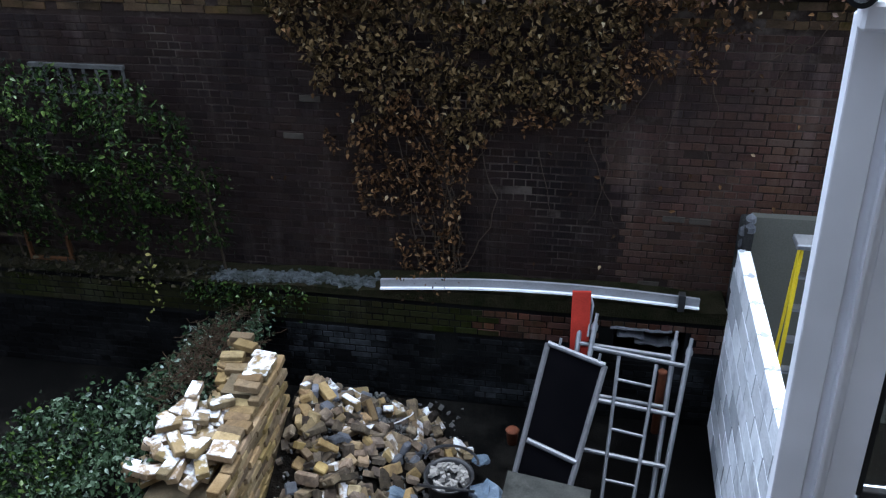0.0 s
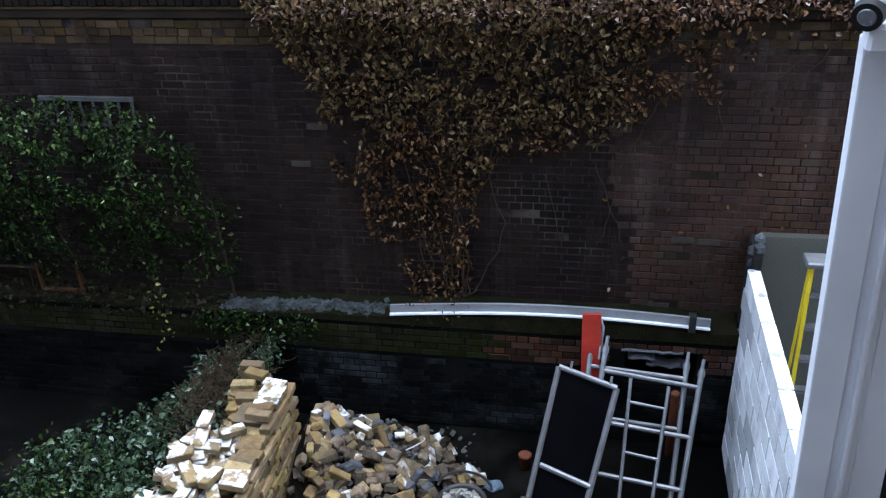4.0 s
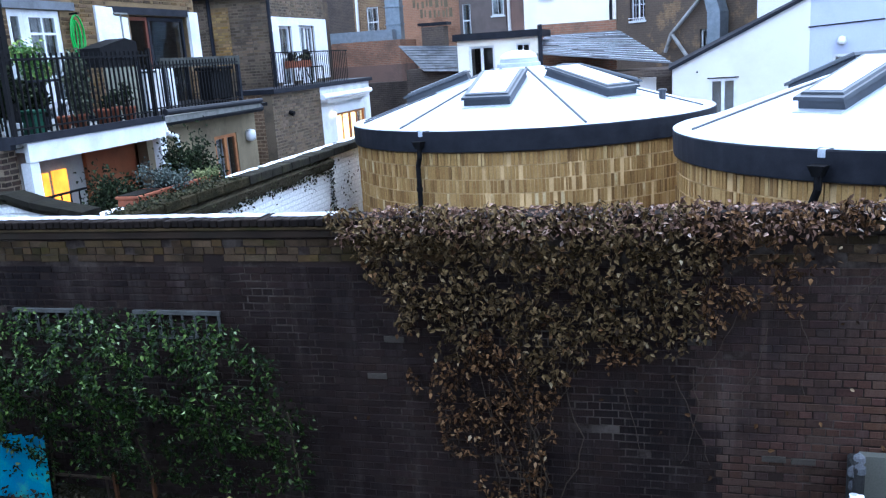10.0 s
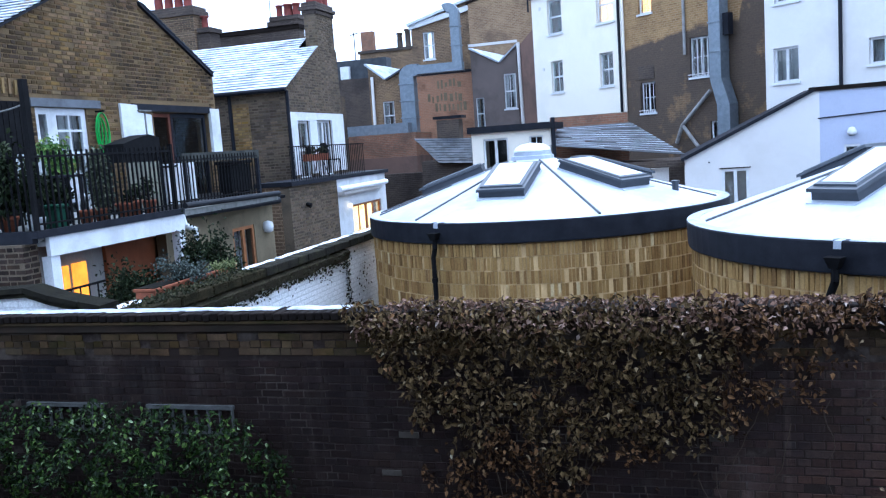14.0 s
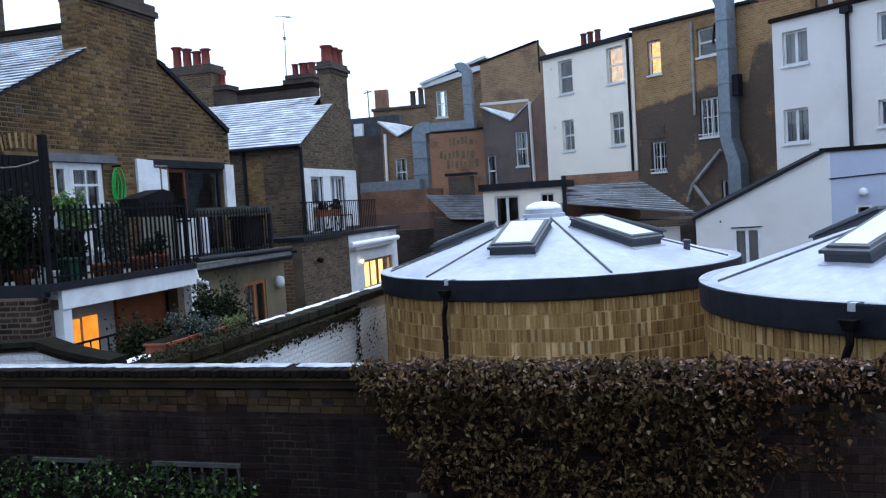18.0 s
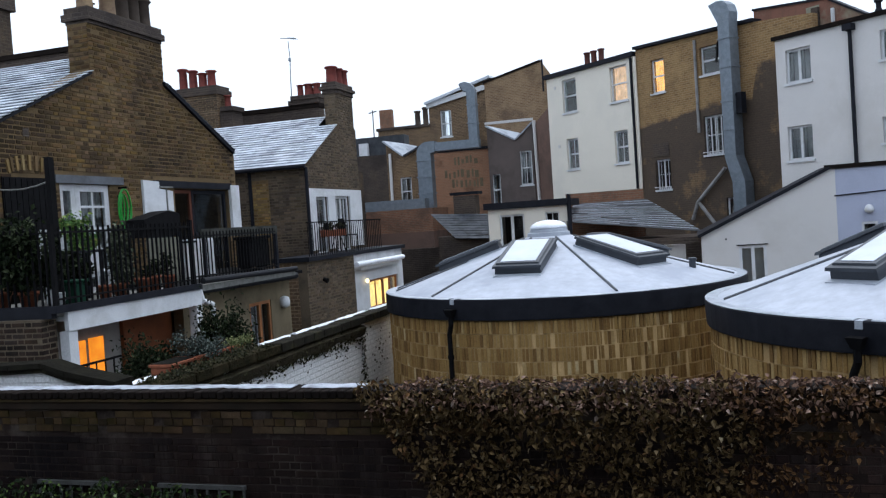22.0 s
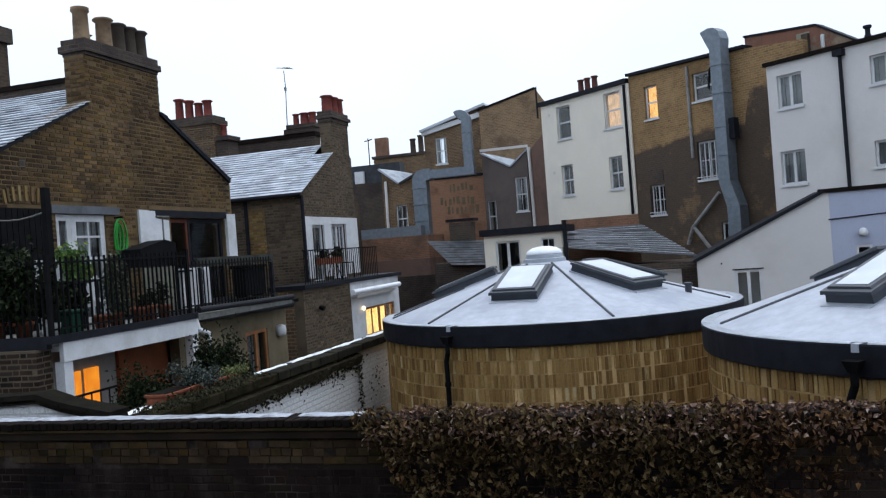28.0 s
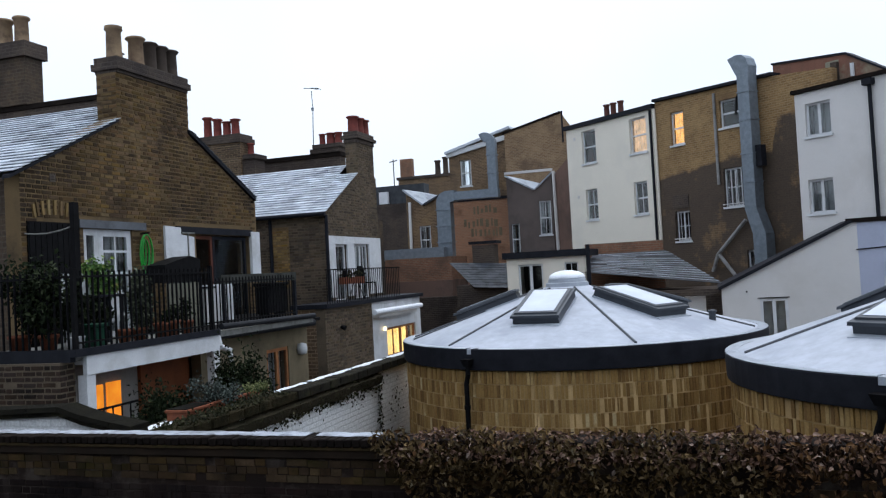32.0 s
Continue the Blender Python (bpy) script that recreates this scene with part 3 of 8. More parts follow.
class Front:
    """A wall's own frame: s along it, z up, d out of it towards its open side."""

    def __init__(self, at, way):
        self.p, self.e = Vector((*at, 0)), Vector((*way, 0)).normalized()
        self.n = Vector((self.e.y, -self.e.x, 0))

    def __call__(self, s, z, d=0.0):
        return self.p + self.e * s + self.n * d + Vector((0, 0, z))

    def box(self, bm, s0, s1, z0, z1, d0, d1):
        hexa(bm, [self(s0, z0, d1), self(s1, z0, d1), self(s1, z0, d0), self(s0, z0, d0)], [self(s0, z1, d1), self(s1, z1, d1), self(s1, z1, d0), self(s0, z1, d0)])
        return bm

    def wall(self, s0, s1, z0, z1, holes, thick=0.3, tops=None):
        """A wall with openings through it. tops: heights (left, right) of a sloping head above z1."""
        bm = bmesh.new()
        ss = sorted({s0, s1, *(h[0] for h in holes), *(h[1] for h in holes)})
        zs = sorted({z0, z1, *(h[2] for h in holes), *(h[3] for h in holes)})
        for a, b in zip(ss, ss[1:]):
            run = None
            for c, d in zip(zs, zs[1:]):
                hole = any(h[0] <= a and b <= h[1] and h[2] <= c and d <= h[3] for h in holes)
                if hole:
                    if run is not None:
                        self.box(bm, a, b, run, c, -thick, 0)
                    run = None
                elif run is None:
                    run = c
            if run is not None:
                self.box(bm, a, b, run, z1, -thick, 0)
        if tops:
            pts = [(s0, z1), (s1, z1)] + [p for p in tops]
            prism(bm, [self(s, z, -thick) for s, z in pts], self.n * thick)
        bmesh.ops.remove_doubles(bm, verts=bm.verts[:], dist=0.0005)
        return bm




def window(house, F, s0, s1, z0, z1, style="sash", light=None, sill=True, deep=0.12, curtain=True, frame_mat=None, bars=True, thick=None):
    """A window in the opening: frame with its bars, panes, sill, and the blind or curtain behind."""
    fm = frame_mat or WHITE_PAINT
    t = thick or (0.07 if (s1 - s0) > 0.6 else 0.05)
    bm = bmesh.new()
    F.box(bm, s0, s1, z0, z0 + t, -deep - 0.06, -deep)
    F.box(bm, s0, s1, z1 - t, z1, -deep - 0.06, -deep)
    F.box(bm, s0, s0 + t, z0 + t, z1 - t, -deep - 0.06, -deep)
    F.box(bm, s1 - t, s1, z0 + t, z1 - t, -deep - 0.06, -deep)
    sm, zm = (s0 + s1) / 2, (z0 + z1) / 2
    extra = []
    if style == "single":
        cells = [(s0 + t, s1 - t, z0 + t, z1 - t)]
    elif style == "lights":
        cells = [(s0 + t, s1 - t, z0 + t, z1 - t)]
        extra.append(("glazing_bar", sm - 0.02, sm + 0.02, z0 + t, z1 - t, -deep - 0.042, -deep - 0.005))
        for k in (1, 2, 3, 4):
            z = z0 + (z1 - z0) * k / 5
            extra.append(("glazing_bar", s0 + t, s1 - t, z - 0.02, z + 0.02, -deep - 0.04, -deep - 0.007))
    elif style == "sash":
        extra.append(("meeting_rail", s0 + t, s1 - t, zm - 0.035, zm + 0.035, -deep - 0.05, -deep + 0.01))
        if bars:
            extra.append(("glazing_bar", sm - 0.015, sm + 0.015, z0 + t, zm - 0.036, -deep - 0.045, -deep - 0.01))
            extra.append(("glazing_bar", sm - 0.015, sm + 0.015, zm + 0.036, z1 - t, -deep - 0.045, -deep - 0.01))
        cells = [(s0 + t, s1 - t, z0 + t, zm - 0.035), (s0 + t, s1 - t, zm + 0.035, z1 - t)]
    else:
        extra.append(("mullion", sm - 0.05, sm + 0.05, z0 + t, z1 - t, -deep - 0.055, -deep + 0.005))
        cells = [(s0 + t, sm - 0.05, z0 + t, z1 - t), (sm + 0.05, s1 - t, z0 + t, z1 - t)]
        if style == "grid":
            for a, b, c, d in list(cells):
                extra.append(("glazing_bar", a, b, (c + d) / 2 - 0.02, (c + d) / 2 + 0.02, -deep - 0.04, -deep - 0.007))
                extra.append(("glazing_bar", (a + b) / 2 - 0.02, (a + b) / 2 + 0.02, c, d, -deep - 0.042, -deep - 0.005))
    bmesh.ops.remove_doubles(bm, verts=bm.verts[:], dist=0.0005)
    w = part("window", bm, fm, house)
    for e in extra:
        part(e[0], F.box(bmesh.new(), *e[1:]), fm, w)
    for a, b, c, d in cells:
        bm = bmesh.new()
        F.box(bm, a, b, c, d, -deep - 0.035, -deep - 0.025)
        p = part("pane", bm, GLASS, w)
        p.visible_shadow = False
    if sill:
        bm = bmesh.new()
        F.box(bm, s0 - 0.06, s1 + 0.06, z0 - 0.08, z0, -deep - 0.06, 0.06)
        part("sill", bm, fm, w)
    if light or curtain:
        bm = bmesh.new()
        k = 9
        for i in range(k):
            a, b = s0 + (s1 - s0) * i / k, s0 + (s1 - s0) * (i + 1) / k
            if not light and style == "sash" and 2 < i < 6:
                continue
            off = 0.03 * (i % 2)
            F.box(bm, a, b, z0 + 0.02, z1, -deep - 0.22 - off, -deep - 0.2 - off)
        part("blind" if light else "curtain", bm, light or CURTAIN, w)
    return w


def shell(house, F, s0, s1, depth, z0, z1, side_mat, back=True, floor=True):
    """Side walls, back wall and ceiling behind a front, so that its rooms are closed."""
    for name, a, b in (("side_wall", s0, s0 + 0.25), ("side_wall", s1 - 0.25, s1)):
        bm = bmesh.new()
        F.box(bm, a, b, z0, z1, -depth, -0.302)
        part(name, bm, side_mat, house)
    bm = bmesh.new()
    F.box(bm, s0 + 0.252, s1 - 0.252, z0, z1 - 0.1, -depth, -depth + 0.25)
    part("back_wall", bm, side_mat, house)
    # added dark wall stands in for the shaded depth of the rooms
    bm = bmesh.new()
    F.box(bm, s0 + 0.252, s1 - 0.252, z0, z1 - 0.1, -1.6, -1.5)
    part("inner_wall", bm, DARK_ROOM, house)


def slates(a, b, c, d, rows, cols=0, lift=0.03, rnd=None):
    """Slate courses from the eave a-b up to the ridge d-c, each lapping the one below, cut into slates when cols is given."""
    a, b, c, d = map(Vector, (a, b, c, d))
    n = (b - a).cross(d - a).normalized()
    if n.z < 0:
        n = -n
    bm = bmesh.new()
    cols = cols or 1
    for i in range(rows):
        f0, f1 = i / rows, (i + 1.15) / rows
        l0, r0, l1, r1 = a.lerp(d, f0), b.lerp(c, f0), a.lerp(d, min(f1, 1)), b.lerp(c, min(f1, 1))
        for j in range(cols):
            g0, g1 = j / cols, (j + 1) / cols
            off = (0.5 / cols if i % 2 else 0)
            g0, g1 = max(0, g0 - off), min(1, g1 - off) if j < cols - 1 else 1
            if g1 - g0 < 0.002:
                continue
            jit = (random.random() - 0.5) * 0.008
            p = [l0.lerp(r0, g0 + 0.0015), l0.lerp(r0, g1), l1.lerp(r1, g1), l1.lerp(r1, g0 + 0.0015)]
            lo = [p[0] + n * (lift - 0.015 + jit), p[1] + n * (lift - 0.015 + jit), p[2] - n * 0.012, p[3] - n * 0.012]
            hexa(bm, lo, [p[0] + n * (lift + jit), p[1] + n * (lift + jit), p[2] + n * 0.002, p[3] + n * 0.002])
    return bm


def snow_lines(a, b, c, d, rows, rnd, share=0.8):
    """Thin snow caught along the laps of a slated slope."""
    a, b, c, d = map(Vector, (a, b, c, d))
    n = (b - a).cross(d - a).normalized()
    if n.z < 0:
        n = -n
    bm = bmesh.new()
    for i in range(1, rows):
        l0, r0 = a.lerp(d, i / rows), b.lerp(c, i / rows)
        up = (a.lerp(d, 1) - a).normalized()
        g = 0.0
        while g < 1:
            ln = rnd.uniform(0.08, 0.3)
            if rnd.random() < share:
                p, q = l0.lerp(r0, g), l0.lerp(r0, min(1, g + ln))
                w = up * rnd.uniform(0.010, 0.026)
                hexa(bm, [p + n * 0.02, q + n * 0.02, q - w + n * 0.02, p - w + n * 0.02], [p + n * 0.034, q + n * 0.034, q - w + n * 0.030, p - w + n * 0.030])
            g += ln
    return bm


def slab(a, b, c, d, thick):
    """A flat roof board between four corners."""
    a, b, c, d = map(Vector, (a, b, c, d))
    n = (b - a).cross(d - a).normalized()
    if n.z < 0:
        n = -n
    bm = bmesh.new()
    hexa(bm, [p - n * thick for p in (a, b, c, d)], [a, b, c, d])
    bmesh.ops.recalc_face_normals(bm, faces=bm.faces[:])
    return bm


def tube(pts, r, seg=6, r1=None):
    """A bent round bar in one piece along the points."""
    bm = bmesh.new()
    pts = [Vector(p) for p in pts]
    rings = []
    for k, p in enumerate(pts):
        d = (pts[min(k + 1, len(pts) - 1)] - pts[max(k - 1, 0)]).normalized()
        u = Vector((0.31, 0.87, 0.38)).cross(d).normalized()
        w = d.cross(u)
        q = r if r1 is None else r + (r1 - r) * k / (len(pts) - 1)
        rings.append([bm.verts.new(p + (u * math.cos(j * math.tau / seg) + w * math.sin(j * math.tau / seg)) * q) for j in range(seg)])
    for a, b in zip(rings, rings[1:]):
        for j in range(seg):
            bm.faces.new((a[j], a[(j + 1) % seg], b[(j + 1) % seg], b[j]))
    bm.faces.new(rings[0][::-1])
    bm.faces.new(rings[-1])
    return bm


def inside(poly, x, z):
    hit = False
    for (xa, za), (xb, zb) in zip(poly, poly[1:] + poly[:1]):
        if (za > z) != (zb > z) and x < (xb - xa) * (z - za) / (zb - za) + xa:
            hit = not hit
    return hit


def laid(F, s0, s1, z0, z1, material, parent, poly=None, holes=(), parts=(0, 0, 0, 0), h=0.077, w=0.225, proud=0.009, seed=1, base=0.0, label="sooty bricks in Flemish bond"):
    """Bricks standing proud of a wall's face, headers and stretchers in turn; those in the box parts (s0, s1, z0, z1) are single pieces."""
    rnd = random.Random(seed)
    vs, fs, n = [], [], 0
    shapes = {}
    r, z = 0, z0
    while z + h * 0.8 < z1:
        s, k = s0 - (w * 0.37 if r % 2 else 0), 0
        while s < s1:
            ln = w if (k + r) % 2 else w * 0.49
            a, b = max(s, s0), min(s + ln - 0.020, s1)
            for q in holes:
                if q[2] - 0.01 < z + h and z < q[3] + 0.01:
                    if a < q[0] < b:
                        b = q[0] - 0.004
                    elif a < q[1] < b:
                        a = q[1] + 0.004
            mid = (a + b) / 2
            ok = b - a > 0.04 and (poly is None or (inside(poly, a, z + h) and inside(poly, b, z + h))) and not any(q[0] < b and a < q[1] and q[2] - 0.01 < z + h and z < q[3] + 0.01 for q in holes)
            if ok and rnd.random() > 0.015:
                pr = proud * rnd.uniform(0.6, 1.3)
                zz = z + rnd.gauss(0, 0.002)
                top = h - 0.021
                if parts[0] <= a and b <= parts[1] and parts[2] <= z <= parts[3] and n < 300 and abs(b - a - (ln - 0.020)) < 0.001:
                    key = round(ln, 3)
                    if key not in shapes:
                        shapes[key] = mesh_of("brick", box(-(ln - 0.020) / 2, (ln - 0.020) / 2, -0.009, 0.002, 0, top, 0.003), material)
                    e, o = F.e, F.n
                    c = F(mid, zz, base)
                    piece("brick", shapes[key], Matrix(((e.x, -o.x, 0, c.x), (e.y, -o.y, 0, c.y), (0, 0, 1, c.z), (0, 0, 0, 1))), parent)
                    n += 1
                else:
                    i = len(vs)
                    for sa, za, d in ((a, zz, 0), (b, zz, 0), (b, zz + top, 0), (a, zz + top, 0), (a + 0.004, zz + 0.004, pr), (b - 0.004, zz + 0.004, pr), (b - 0.004, zz + top - 0.004, pr), (a + 0.004, zz + top - 0.004, pr)):
                        vs.append(F(sa, za, d + base)[:])
                    fs += [tuple(i + q for q in f) for f in ((4, 5, 6, 7), (0, 1, 5, 4), (1, 2, 6, 5), (2, 3, 7, 6), (3, 0, 4, 7))]
            s += ln
            k += 1
        z += h
        r += 1
    me = bpy.data.meshes.new("brickwork")
    me.from_pydata(vs, [], fs)
    me.materials.append(material)
    return part("brickwork", me, None, parent, label, "stuff")


def leaf_shape(size):
    """A pointed leaf, folded along its rib."""
    s = size
    return [(0, 0, 0), (0.29 * s, 0.32 * s, 0.12 * s), (0.17 * s, 0.74 * s, 0.05 * s), (0, s, -0.14 * s), (-0.17 * s, 0.74 * s, 0.05 * s), (-0.29 * s, 0.32 * s, 0.12 * s), (0, 0.45 * s, 0)]


LEAF_FACES = [(0, 1, 6), (1, 2, 6), (2, 3, 6), (3, 4, 6), (4, 5, 6), (5, 0, 6)]


def leaves(spots, lo, hi, out=(0, -1, 0), droop=0.6, spread=0.8):
    """Many leaves in one mesh: at each spot one, facing out and hanging."""
    vs, fs = [], []
    o = Vector(out)
    for p in spots:
        m = leaf_pose(p, o, droop, spread)
        base = len(vs)
        vs += [(m @ Vector(q))[:] for q in leaf_shape(random.uniform(lo, hi))]
        fs += [tuple(base + k for k in f) for f in LEAF_FACES]
    me = bpy.data.meshes.new("leaves")
    me.from_pydata(vs, [], fs)
    return me


def leaf_pose(p, o, droop, spread):
    face = (o + Vector((random.gauss(0, spread), random.gauss(0, spread), random.gauss(0.25, spread)))).normalized()
    hang = Vector((random.gauss(0, 0.6), random.gauss(0, 0.3), -droop + random.gauss(0, 0.5)))
    hang = hang - face * hang.dot(face)
    if hang.length < 0.05:
        hang = face.orthogonal()
    hang.normalize()
    side = hang.cross(face)
    return Matrix(((side.x, hang.x, face.x, p[0]), (side.y, hang.y, face.y, p[1]), (side.z, hang.z, face.z, p[2]), (0, 0, 0, 1)))


def foliage(name, me, material, parent, label=""):
    me.materials.append(material)
    return part(name, me, None, parent, label, "stuff")


def shrub(name, label, at, size, count, material, lo=0.04, hi=0.08, twigs=9, group=""):
    """A small bush: twigs from its foot and clumps of leaves with gaps between."""
    t = thing(name, label, "plant", at, group)
    a = Vector(at)
    ends, lines = [], []
    for _ in range(twigs):
        e = Vector((random.gauss(0, 0.42) * size[0], random.gauss(0, 0.42) * size[1], random.uniform(0.35, 1.0) * size[2]))
        lines.append((a, a + e))
        ends.append(a + e * random.uniform(0.6, 1.0))
        ends.append(a + e * random.uniform(0.4, 1.0) + Vector((random.gauss(0, 0.15) * size[0], random.gauss(0, 0.15) * size[1], 0)))
    for k_, (a_, b_) in enumerate(lines):
        part("stem", rods([(a_, b_)], 0.008, 5), TWIG, t)
    spots = []
    for _ in range(count):
        e = random.choice(ends)
        spots.append(e + Vector((random.gauss(0, 0.16) * size[0], random.gauss(0, 0.16) * size[1], random.gauss(0, 0.13) * size[2])))
    foliage("leaves", leaves(spots, lo, hi, (0.3, -0.8, 0.4)), material, t)
    return t

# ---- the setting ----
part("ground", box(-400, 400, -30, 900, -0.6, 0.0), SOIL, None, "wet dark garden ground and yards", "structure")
WX0, WX1, WY = -12.0, 9.0, 7.2
wall_g = part("wall_north", box(WX0, WX1, WY, WY + 0.225, 0.0, 4.108), WALL_MORTAR, None, "tall soot-blackened old brick garden wall", "structure")
ledge = part("retaining_wall", Front((WX0, 6.78), (1, 0)).wall(0, 13.44, 0.0, 1.225, [(12.42, 13.08, 0.72, 1.1)], 0.418), LEDGE_MORTAR, None, "low dark brick retaining wall with a ledge", "structure")
bm = bmesh.new()
def ledge_top(x):
    return 1.265 + 0.10 * max(0.0, min(1.0, (x + 3.2) / 2.4)) + 0.035 * noise.noise((x * 1.3, 0, 0)) + 0.02 * noise.noise((x * 5, 3, 0))
for i in range(44):
    x = WX0 + i * 0.305
    h, h2 = ledge_top(x), ledge_top(x + 0.305)
    hexa(bm, [(x, 6.76, 1.227), (x + 0.305, 6.76, 1.227), (x + 0.305, 7.198, 1.227), (x, 7.198, 1.227)], [(x, 6.76, h), (x + 0.305, 6.76, h2), (x + 0.305, 7.198, h2 - 0.02), (x, 7.198, h - 0.02)])
bmesh.ops.remove_doubles(bm, verts=bm.verts[:], dist=0.001)
part("ledge_soil", bm, MOSS, ledge, "mossy soil with thin snow")
random.seed(90)
bm = bmesh.new()
for k in range(900):
    x = random.uniform(-3.65, -1.95) if k % 4 else random.gauss(-3.1, 0.3)
    y = 6.90 + 0.04 * noise.noise((x * 3, 1, 0)) + random.gauss(0, 0.05)
    if not 6.79 < y < 7.17:
        continue
    r = random.uniform(0.008, 0.032)
    m = Matrix.Translation((x, y, ledge_top(x) + random.uniform(-0.008, 0.012))) @ Euler((random.gauss(0, 0.3), random.gauss(0, 0.3), random.random() * 3)).to_matrix().to_4x4()
    for v in bx(bm, -r, r, -r * 0.8, r * 0.8, -0.01, r * 0.5):
        v.co = m @ v.co
part("snow_crust", bm, CRUST, ledge, "gritty lumps of old snow and gravel on the ledge", "stuff")
for x0, x1, z, y in ((0.38, 0.95, 1.105, 6.75), (0.62, 1.02, 0.95, 6.755), (0.45, 0.7, 1.02, 6.757)):
    bm = bmesh.new()
    k_ = 9
    for i in range(k_):
        a, b = x0 + (x1 - x0) * i / k_, x0 + (x1 - x0) * (i + 1) / k_
        za, zb = z + 0.025 * noise.noise((a * 14, z * 9, 0)), z + 0.025 * noise.noise((b * 14, z * 9, 0))
        ha, hb = 0.008 + 0.008 * noise.noise((a * 20, 3, z)), 0.008 + 0.008 * noise.noise((b * 20, 3, z))
        hexa(bm, [(a, y, za - ha), (b, y, zb - hb), (b, 6.9, zb - hb), (a, 6.9, za - ha)], [(a, y, za + ha), (b, y, zb + hb), (b, 6.9, zb + hb), (a, 6.9, za + ha)])
    bmesh.ops.remove_doubles(bm, verts=bm.verts[:], dist=0.001)
    part("mortar_remnant", bm, GREY_STONE, ledge, "pale torn mortar edge over a hollow")
# unseen wall added behind the camera; blocks sky and bounces neutral light
wall_s = part("wall_south", box(-14, 9, -1.2, -0.9, 0.0, 9.0), plain("bounce_grey_render", (0.24, 0.24, 0.25), (0.19, 0.19, 0.20), 0.9, 0.9, 0.3, stain=(0.12, 0.12, 0.12), stain_scale=0.5), None, "unseen rear wall of the house, grey set for its bounce light", "structure")

part("wall_east", box(0.926, 1.2, -0.898, 1.04, 0.0, 9.0), BEIGE_RENDER, None, "rendered wall that the open casement hangs on", "structure")

# ---- window sash beside the camera ----
sash = thing("casement_window", "open white plastic casement window sash with black rubber seal", "window", (0.6, 1.0, 4.68))
SF = Front((0.2875, 1.0), (1, 0))
def hung(bm):
    """The sash has dropped a little on its hinges, so its edge leans."""
    for v in bm.verts:
        v.co.x += 0.039 * (5.43 - v.co.z)
    return bm
for name, s0, s1, z0, z1, d0, d1, m_, par in (("stile", 0.0, 0.0415, 4.60, 5.45, -0.012, 0.012, UPVC, None), ("groove", 0.0417, 0.0455, 4.62, 5.38, -0.012, 0.0085, UPVC, 1), ("bead", 0.0457, 0.0745, 4.62, 5.38, -0.012, 0.0145, UPVC, 1), ("inner_stile", 0.0747, 0.1195, 4.62, 5.38, -0.03, 0.002, UPVC, 1),
                                             ("seal", 0.1197, 0.1295, 4.745, 5.38, -0.03, -0.002, GASKET, 1), ("bottom_rail", 0.1197, 0.631, 4.62, 4.728, -0.026, 0.008, UPVC, None), ("bottom_seal", 0.1297, 0.63, 4.7285, 4.7495, -0.03, -0.006, GASKET, None), ("top_rail", 0.0457, 0.631, 5.381, 5.45, -0.05, 0.012, UPVC, None)):
    bm = SF.box(bmesh.new(), s0, s1, z0, z1, d0, d1)
    bmesh.ops.bevel(bm, geom=bm.edges[:], offset=0.012 if name == "bead" else min(0.0012, (s1 - s0) * 0.3), segments=5 if name == "bead" else 2, affect="EDGES")
    ob = part(name, hung(bm), m_, stile if par else sash)
    if name == "stile":
        stile = ob
pane = part("pane", hung(SF.box(bmesh.new(), 0.13, 0.62, 4.752, 5.38, -0.024, -0.016)), GLASS, sash)
pane.visible_shadow = False

# ---- terrace of houses to the west ----
H1 = Front((-10.2, 0), (0, 1))
h1 = thing("terraced_house", "sooty yellow brick house wing with gable and chimney", "house", (-12, 13.8, 0))
holes = [(10.62, 11.36, 4.95, 6.95), (11.64, 12.9, 4.95, 6.88), (14.88, 16.92, 4.95, 6.86), (13.86, 14.84, 4.95, 6.3)]
part("wall", H1.wall(10.3, 17.3, 0.0, 7.62, holes, 0.3, [(17.3, 7.72), (14.5, 9.15), (13.0, 9.15), (10.3, 7.78)]), STOCK_MORTAR, h1)
laid(H1, 10.3, 17.3, 4.95, 9.15, LAID, h1, [(10.3, 4.9), (17.3, 4.9), (17.3, 7.72), (14.5, 9.15), (13.0, 9.15), (10.3, 7.78)], holes + [(11.5, 13.25, 6.88, 7.04), (14.2, 17.05, 6.86, 7.02), (13.8, 14.88, 6.32, 6.98), (16.9, 17.3, 5.8, 7.0)], (11.0, 14.6, 7.05, 7.95), seed=4)
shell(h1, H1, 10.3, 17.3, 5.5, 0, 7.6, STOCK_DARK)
part("roof_edge", slates((-10.12, 10.1, 7.70), (-10.66, 10.1, 7.70), (-10.66, 12.62, 8.926), (-10.12, 12.62, 8.926), 15, 2), SLATE_SNOW, h1, "", kind="stuff")
part("roof_edge", slates((-10.66, 17.27, 7.774), (-10.12, 17.27, 7.774), (-10.12, 14.8, 9.0), (-10.66, 14.8, 9.0), 16, 2), SLATE, h1, "", kind="stuff")
part("roof", slates((-10.665, 10.1, 7.70), (-16, 10.1, 7.70), (-16, 13.8, 9.5), (-10.665, 13.8, 9.5), 22, 14), SLATE_SNOW, h1, "snow-covered slate roof slope", kind="stuff")
part("roof", slates((-16, 17.5, 7.66), (-10.665, 17.5, 7.66), (-10.665, 13.8, 9.5), (-16, 13.8, 9.5), 22, 14), SLATE, h1, kind="stuff")
bm = bmesh.new()
prism(bm, [(-10.13, 10.05, 7.60), (-10.13, 12.6, 8.86), (-10.13, 12.6, 8.90), (-10.13, 10.05, 7.65)], (-0.15, 0, 0))
part("verge", bm, TAR, h1, "dark roof verge")
bm = bmesh.new()
